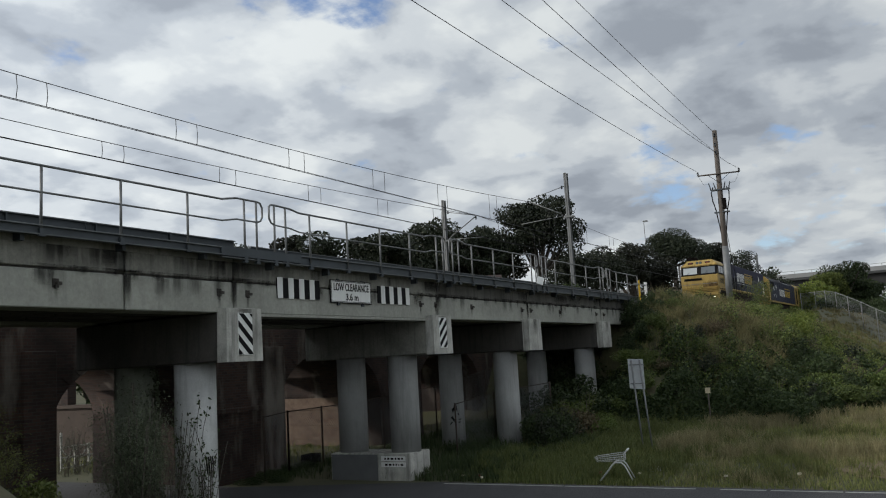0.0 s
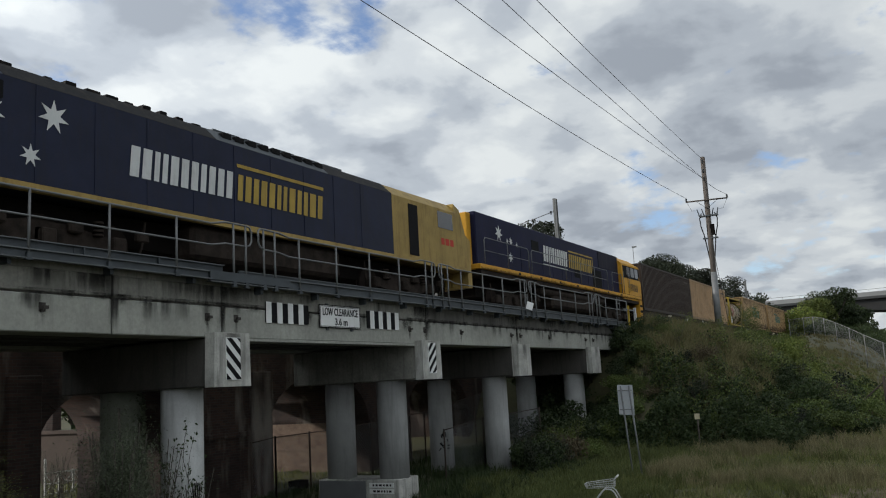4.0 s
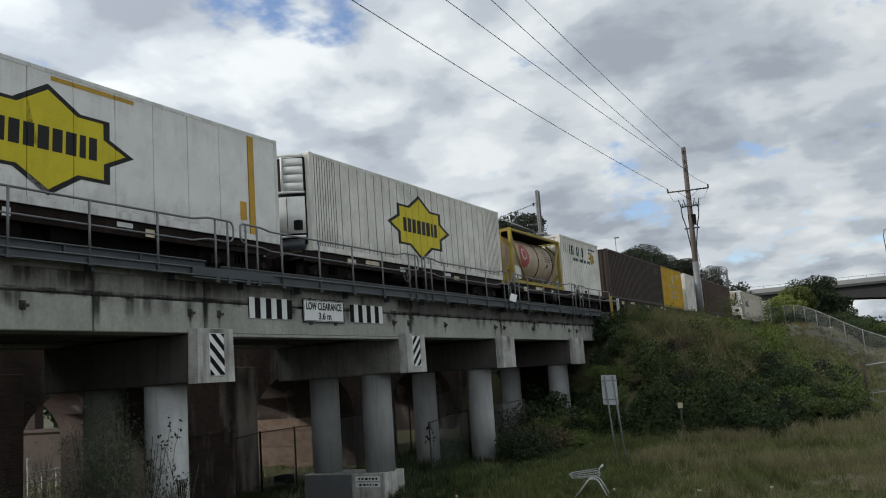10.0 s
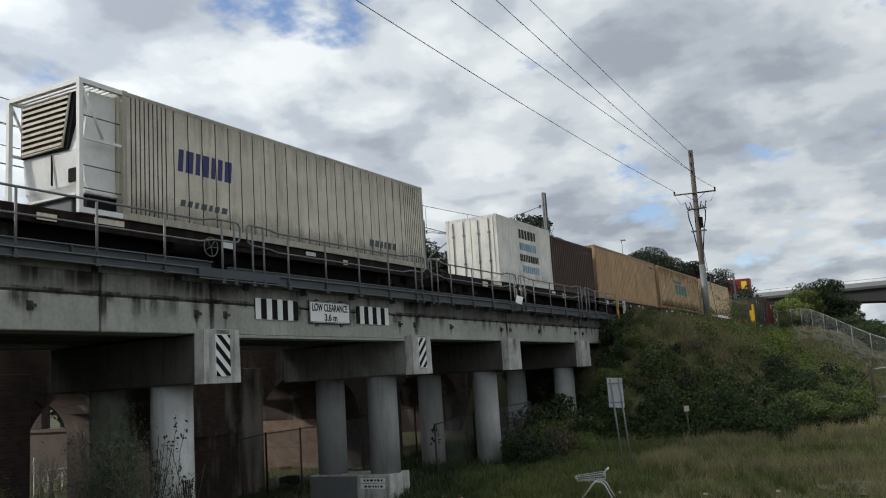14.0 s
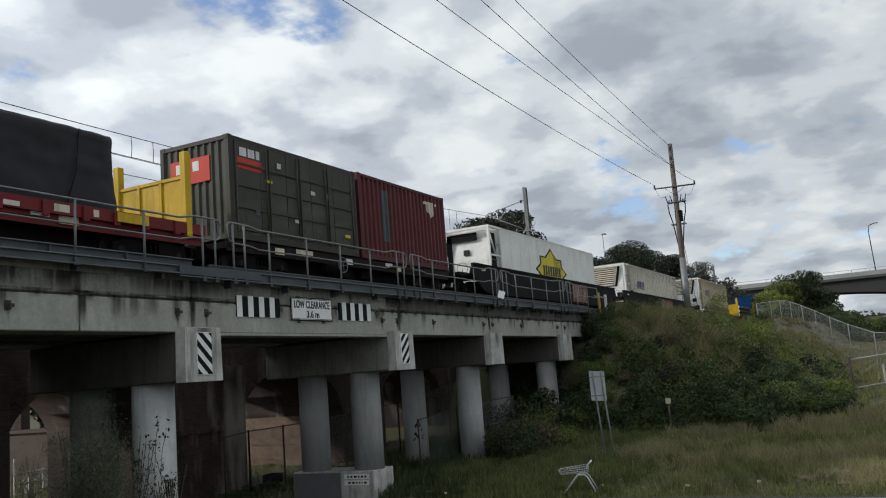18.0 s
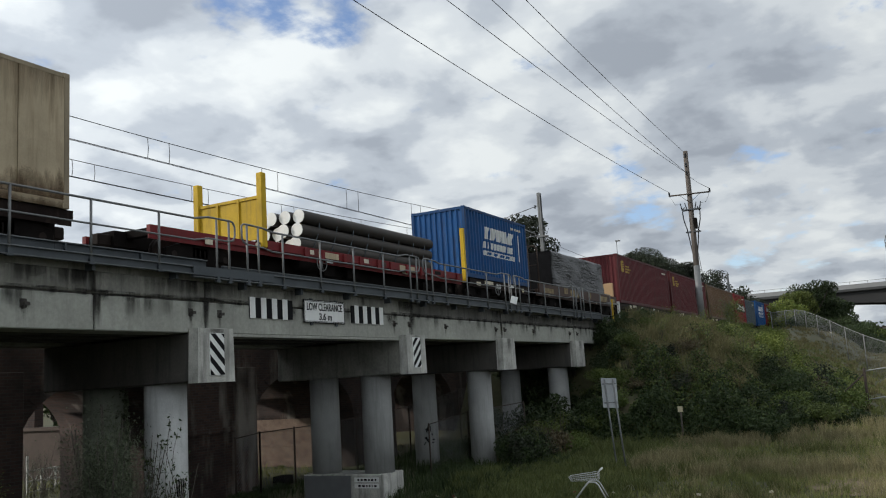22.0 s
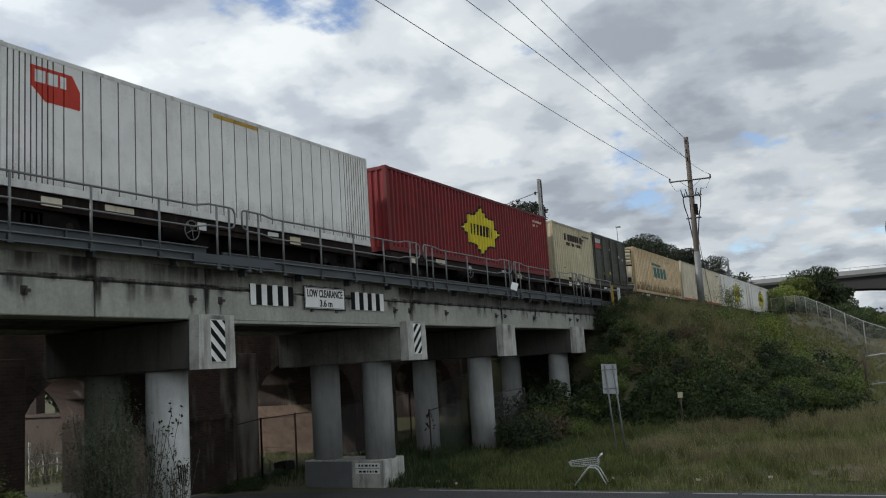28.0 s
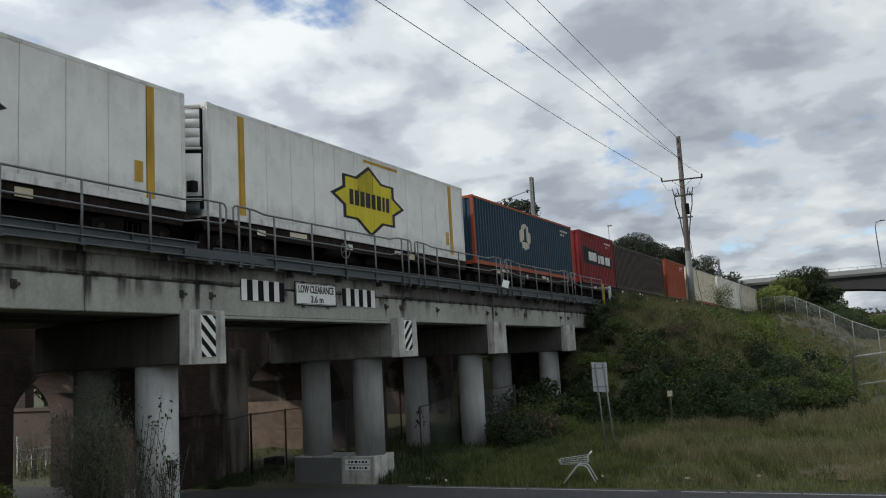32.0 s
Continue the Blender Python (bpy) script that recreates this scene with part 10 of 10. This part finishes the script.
grass("under_grass", "thin grass under the bridge, coloured dark for shade", 9000, (22.8, 36.0, 12.4, 20.0), 0.46, LEAF_DK, 15, -0.3)
grass("sunny_grass", "bright grass in and beyond the arches", 7000, (23.0, 36.0, 21.0, 39.5), 0.3, GRASS, 17, -0.5, 0.02)


# ---- trees ----
def tree(x, y, h, w, label, material, seed, n=2600, leaf=0.42, trunk=0.28, base=0.4, lobes_n=10, z0=None):
    r = np.random.default_rng(seed)
    z0 = ground_z(x, y) if z0 is None else z0
    ob = thing("tree", label, "tree", "trees beyond the railway", at=(x, y, z0))
    bm = bmesh.new()
    fork = h * base
    bend = r.normal(size=2) * 0.03 * h
    tube_pts = [(0, 0, -0.4), (bend[0] * 0.4, bend[1] * 0.4, fork * 0.5), (bend[0], bend[1], fork)]
    for p, q, a, b in zip(tube_pts, tube_pts[1:], (trunk, trunk * 0.85), (trunk * 0.85, trunk * 0.7)):
        cyl(bm, p, q, a, b, seg=8, caps=False)
    lobes = []
    for k in range(lobes_n):
        a = math.tau * k / lobes_n + r.uniform(-0.4, 0.4)
        q = r.uniform(0.15, 0.95) if k else 0.05
        z = fork + (h - fork) * r.uniform(0.25, 0.9) * (1 - 0.25 * q)
        c = np.array((bend[0] + math.cos(a) * q * w * 0.36, bend[1] + math.sin(a) * q * w * 0.36, z))
        rr = r.uniform(0.14, 0.24)
        lobes.append((c, np.array((rr * w, rr * w, rr * w * r.uniform(0.5, 0.8)))))
    top = max(c[2] + q[2] for c, q in lobes)
    for c, q in lobes:
        c[2] += h - top
        m = np.array((bend[0], bend[1], fork)) * 0.5 + c * 0.5 + np.array((0, 0, -0.05 * h))
        p = Vector((bend[0], bend[1], fork * 0.95))
        cyl(bm, p, Vector(m), trunk * 0.45, trunk * 0.28, seg=6, caps=False)
        cyl(bm, Vector(m), Vector(c), trunk * 0.28, trunk * 0.08, seg=6, caps=False)
    part("trunk", bm, BARK, ob)
    pts = lobes_points(lobes, n, r, 0.7)
    o = new("crown", leaves_mesh("crown", pts, leaf, material, r, aspect=0.6))
    o.parent = ob
    return ob


GUM_L, DK_L = "tall dark gum tree with an open crown", "dark green tree behind the railway"


def at_az(az, dist):
    return dist * math.cos(radians(az)), dist * math.sin(radians(az))


def tree_az(az, dist, el, w, material=LEAF_GUM, seed=0, label=DK_L, **k):
    """A tree seen under a bearing from the camera's post, its top at an elevation."""
    x, y = at_az(az, dist)
    z0 = ground_z(x, y)
    h = 3.5 + dist * math.tan(radians(el)) - z0
    tree(x, y, h, w, label, material, seed, **k)


for i, (az, d, el, w) in enumerate(((42, 70, 8.3, 9), (39.8, 72, 8.7, 6), (37.4, 70, 8.9, 8), (35.6, 74, 8.5, 7), (33.6, 68, 8.6, 7), (32.2, 76, 8.4, 8), (30.6, 72, 9.4, 9), (28.9, 78, 8.3, 8),
                                    (27.0, 74, 8.9, 7), (25.8, 80, 8.2, 8), (19.4, 92, 7.0, 9), (17.6, 96, 6.9, 9), (21.0, 88, 6.7, 9), (15.9, 100, 6.0, 9), (46, 80, 8.2, 12), (50, 80, 8.0, 12), (55, 85, 8.0, 14))):
    tree_az(az, d, el, w * 0.8, LEAF_BACK if i % 2 else LEAF_GUM, 100 + i, lobes_n=17, base=0.35, leaf=0.27, n=8500)
tree_az(23.0, 76, 10.7, 8.5, LEAF_GUM, 131, GUM_L, n=13000, lobes_n=20, base=0.42, leaf=0.27, trunk=0.35)
tree_az(14.75, 108, 7.7, 10.2, LEAF_GUM, 132, "broad dark flat-topped tree", n=19000, lobes_n=11, base=0.66, leaf=0.22, trunk=0.4)
tree_az(12.3, 112, 6.5, 7.0, LEAF_GUM, 133, DK_L, n=7000, lobes_n=10, base=0.6, leaf=0.25)
tree_az(10.8, 140, 5.95, 8.6, LEAF_GUM, 134, GUM_L, n=5200, lobes_n=11, base=0.5, leaf=0.26)
tree_az(9.0, 150, 4.7, 9.0, LEAF_GUM, 135, DK_L, n=2000, lobes_n=9)
for i, (az, d, el, w, m) in enumerate(((6.6, 112, 3.7, 6, LEAF_LIME), (5.9, 116, 4.1, 6, LEAF_YEL), (5.2, 118, 4.65, 7, LEAF_DK), (4.5, 122, 4.3, 6, LEAF_DK), (4.0, 120, 3.5, 5, LEAF_DK), (7.3, 118, 3.3, 6, LEAF_YEL), (3.4, 130, 2.6, 5, LEAF_DK),
                                       (2.7, 150, 2.05, 6, LEAF_DK), (2.1, 155, 1.7, 6, LEAF_DK), (1.5, 150, 1.5, 6, LEAF), (0.8, 158, 1.45, 6, LEAF_DK), (0.0, 150, 1.4, 8, LEAF_DK), (-1.5, 150, 1.5, 9, LEAF_DK), (-4, 150, 1.6, 12, LEAF_DK))):
    tree_az(az, d, el, w, m, 150 + i, "green tree beside the overpass", n=5200, lobes_n=14, base=0.25, leaf=0.27)
for i, (az, d, el) in enumerate(((3.0, 300, 2.0), (1.2, 320, 1.6), (0.2, 310, 1.5), (5, 340, 2.2), (8, 340, 2.6), (11, 330, 3.0), (-2, 320, 2), (15, 320, 3.2), (20, 300, 3.4), (26, 300, 3.6), (33, 300, 3.8), (40, 300, 3.8))):
    tree_az(az, d, el, 26, LEAF_DK, 180 + i, "distant dark tree on the skyline", n=1500, lobes_n=12, base=0.15, leaf=1.2)

# Trees added to block the bright view over the wall.
for k, (x, y, h) in enumerate(((29.6, 35.5, 4.8), (31.5, 39.5, 6.2))):
    tree(x, y, h, 5.5, "added dark tree blocking the bright gap over the brick wall", LEAF_DK, 210 + k, n=4200, lobes_n=12, base=0.25, leaf=0.24)

# ---- buildings in the distance ----
ROOF = mat("dull brown roof tile", (0.045, 0.030, 0.027), 0.9, var=0.3, scale=1.0)
PLASTER = mat("pale plastered wall", (0.45, 0.42, 0.37), 0.9, var=0.15, scale=0.5)
for az, d, zt, w, dep, turn in ((29.3, 66, 9.9, 7, 5, -62),):
    x, y = at_az(az, d)
    z0 = ground_z(x, y)
    hs = thing("house", "small house with a dull brown roof beyond the tracks", "house", at=(x, y, z0), turn=turn)
    e = zt - z0 - 2.0
    part("wall", boxes((-w / 2, w / 2, -dep / 2, dep / 2, -0.3, e)), PLASTER, hs)
    bm = bmesh.new()
    prism(bm, [(-dep / 2 - 0.4, e), (dep / 2 + 0.4, e), (0, e + 2.0)], -w / 2 - 0.4, w / 2 + 0.4, axis="x")
    part("roof", bm, ROOF, hs)
    for q in (-2, 1.5):
        part("window", boxes((q, q + 1.1, -dep / 2 - 0.02, -dep / 2, e - 1.8, e - 0.6)), GLASS, hs)
for az, d, h, w in ((0.85, 230, 9.5, 9), (0.1, 240, 8.0, 12), (-1.2, 235, 8.8, 12)):
    x, y = at_az(az, d)
    z0 = ground_z(x, y)
    bd = thing("low_building", "pale low building in the distance", "building", at=(x, y, z0))
    part("wall", boxes((-5, 5, -w / 2, w / 2, -0.5, h - z0)), PLASTER, bd)
    part("roof", boxes((-5.3, 5.3, -w / 2 - 0.3, w / 2 + 0.3, h - z0, h - z0 + 0.3)), ROOF, bd)
    for k in range(3):
        part("window", boxes((-5.03, -5.0, -w / 2 + 1 + k * w / 3.2, -w / 2 + 2.6 + k * w / 3.2, h - z0 - 2.4, h - z0 - 1.0)), GLASS, bd)
an = thing("antenna_mast", "thin antenna pole above the trees", "antenna")
x, y = at_az(16.45, 120)
bm = bmesh.new()
cyl(bm, (x, y, 4), (x, y, 3.5 + 120 * math.tan(radians(8.3))), 0.07, 0.04, seg=6)
part("pole", bm, GALV, an)
part("lamp_head", boxes((x - 0.2, x + 0.2, y - 0.5, y + 0.1, 20.9, 21.05)), GALV, an)

# ---- things on the verge ----
CHROME = mat("dull zinc wire", (0.62, 0.63, 0.62), 0.45, 0.25, var=0.2, bump=0)


def trolley(x, y, turn):
    """A wire shopping trolley: tapered basket, handle, raked legs."""
    ob = thing("shopping_trolley", "abandoned wire shopping trolley on the grass verge", "shopping trolley", at=(x, y, ground_z(x, y) - 0.02), turn=turn)

    def pt(u, v, w):    # u along the basket, v across, w height in the basket
        wd = (0.20 + 0.06 * w) * (1 - 0.25 * (1 - u))
        return (-0.44 + 0.74 * u - 0.05 * (1 - u) * w, wd * (2 * v - 1), 0.60 + 0.02 * u + w * (0.12 + 0.07 * u))
    bm = bmesh.new()
    for w in (0, 0.33, 0.66, 1.0):
        tube(bm, [pt(0, 0, w), pt(1, 0, w), pt(1, 1, w), pt(0, 1, w), pt(0, 0, w)], 0.009 if w == 1 else 0.005, 5)
    for k in range(13):
        u = k / 12
        for v in (0, 1):
            tube(bm, [pt(u, v, 0), pt(u, v, 1)], 0.004, 4)
        tube(bm, [pt(u, 0, 0), pt(u, 1, 0)], 0.004, 4)
    for k in range(7):
        for u in (0, 1):
            tube(bm, [pt(u, k / 6, 0), pt(u, k / 6, 1)], 0.004, 4)
    part("basket", bm, CHROME, ob, "wire mesh basket")
    bm = bmesh.new()
    for s in (-1, 1):
        tube(bm, [(0.28, 0.25 * s, 0.79), (0.38, 0.25 * s, 0.89)], 0.014, 6)
    tube(bm, [(0.38, -0.26, 0.89), (0.38, 0.26, 0.89)], 0.026, 8)
    part("handle", bm, LOGO_WHITE, ob)
    for s in (-1, 1):
        bm = bmesh.new()
        tube(bm, [(-0.38, 0.22 * s, 0.10), (-0.02, 0.2 * s, 0.53), (0.06, 0.2 * s, 0.58), (0.22, 0.2 * s, 0.57), (0.30, 0.21 * s, 0.50), (0.50, 0.24 * s, 0.10)], 0.020, 7)
        part("leg_frame", bm, LOGO_WHITE, ob)
        for u in (-0.38, 0.50):
            bm = bmesh.new()
            cyl(bm, (u, 0.22 * s - 0.015, 0.06), (u, 0.22 * s + 0.015, 0.06), 0.06, seg=12)
            part("castor", bm, UNDER, ob)


trolley(23.3, 8.28, -78)
rs = thing("road_sign", "back of a plain grey road sign on two posts", "sign")
SX, SY = 28.4, 9.08
v = Vector((SX, SY, 0)).normalized()
w = Vector((-v.y, v.x, 0))
g = ground_z(SX, SY)
bm = bmesh.new()
top = 3.28
q = [Vector((SX, SY, 0)) + w * a + Vector((0, 0, z)) for a, z in ((-0.25, top - 1.02), (0.25, top - 0.97), (0.25, top), (-0.25, top - 0.035))]
vs = [bm.verts.new(p) for p in q] + [bm.verts.new(p + v * 0.012) for p in q]
for f in ((3, 2, 1, 0), (4, 5, 6, 7), (0, 1, 5, 4), (1, 2, 6, 5), (2, 3, 7, 6), (3, 0, 4, 7)):
    bm.faces.new([vs[i] for i in f])
bmesh.ops.recalc_face_normals(bm, faces=bm.faces[:])
part("plate", bm, mat("bare aluminium plate", (0.42, 0.44, 0.45), 0.5, 0.4, var=0.2), rs)
for a, lean in ((-0.13, -0.21), (0.14, -0.19)):
    bm = bmesh.new()
    p = Vector((SX, SY, 0)) + w * a - v * 0.03
    cyl(bm, p + w * lean + Vector((0, 0, g - 0.3)), p + Vector((0, 0, top - 0.05)), 0.03, seg=8)
    part("post", bm, GALV, rs)
for z in (0.2, 0.82):
    bm = bmesh.new()
    p = Vector((SX, SY, top - z)) - v * 0.015
    tube(bm, [p - w * 0.23, p + w * 0.23], 0.02, 4)
    part("crossbar", bm, GALV, rs)
bag = thing("rubbish_bag", "crumpled white plastic bag in the grass", "rubbish bag", at=(24.6, 7.5, ground_z(24.6, 7.5)))
bm = bmesh.new()
bmesh.ops.create_icosphere(bm, subdivisions=3, radius=0.19)
for vv in bm.verts:
    n = noise.noise(vv.co * 7) * 0.09
    vv.co *= 1 + n * 3
    vv.co.z = max(-0.08, vv.co.z * 0.75)
    vv.co.x *= 1.25
part("bag", bm, mat("pale plastic bag", (0.30, 0.295, 0.28), 0.45, var=0.2), bag)
mk = thing("marker_post", "thin marker post with a small pale plate", "marker post", at=(35.3, 8.45, ground_z(35.3, 8.45)))
bm = bmesh.new()
cyl(bm, (0, 0, -0.3), (0, 0, 1.2), 0.03, seg=6)
part("post", bm, TIMBER, mk)
part("plate", boxes((-0.05, -0.03, -0.10, 0.10, 1.08, 1.3)), P["cream"], mk)
rnd = random.Random(8)
for k in range(9):
    x, y = rnd.uniform(22.75, 24.8), rnd.uniform(-2.0, 13.0)
    lt = thing("litter", "scrap of pale litter lying in the grass", "litter", "litter on the verge", at=(x, y, ground_z(x, y) + 0.12), turn=rnd.uniform(0, 360))
    bm = bmesh.new()
    a, b = rnd.uniform(0.03, 0.07), rnd.uniform(0.02, 0.04)
    prism(bm, [(-a, -b), (a, -b * 0.6), (a * 0.8, b), (-a * 0.6, b * 1.2)], 0.0, 0.05, axis="z")
    part("scrap", bm, P["beige"] if k % 4 else P["red"], lt)
for (x, y, s) in ((25.2, 20.3, 0.32), (24.9, 18.2, 0.4)):
    d = thing("dumped_crate", "dark dumped plastic crate under the bridge", "crate", "dumped crates", at=(x, y, ground_z(x, y)), turn=25 * s)
    part("shell", boxes((-s, s, -s * 0.7, s * 0.7, 0, 0.08), (-s, -s + 0.05, -s * 0.7, s * 0.7, 0.08, s), (s - 0.05, s, -s * 0.7, s * 0.7, 0.08, s), (-s + 0.05, s - 0.05, -s * 0.7, -s * 0.7 + 0.05, 0.08, s), (-s + 0.05, s - 0.05, s * 0.7 - 0.05, s * 0.7, 0.08, s)), UNDER, d)


def motions():
    for ob, s in MOVERS:
        run(ob, s)
    for ob, y0, t0, v in TRUCKS:
        walk(ob, [(t, pose(OX - 2.4, y0 + v * (t - t0), 15.75)) for t in (0, 8, 16, 24, 32)])


motions()
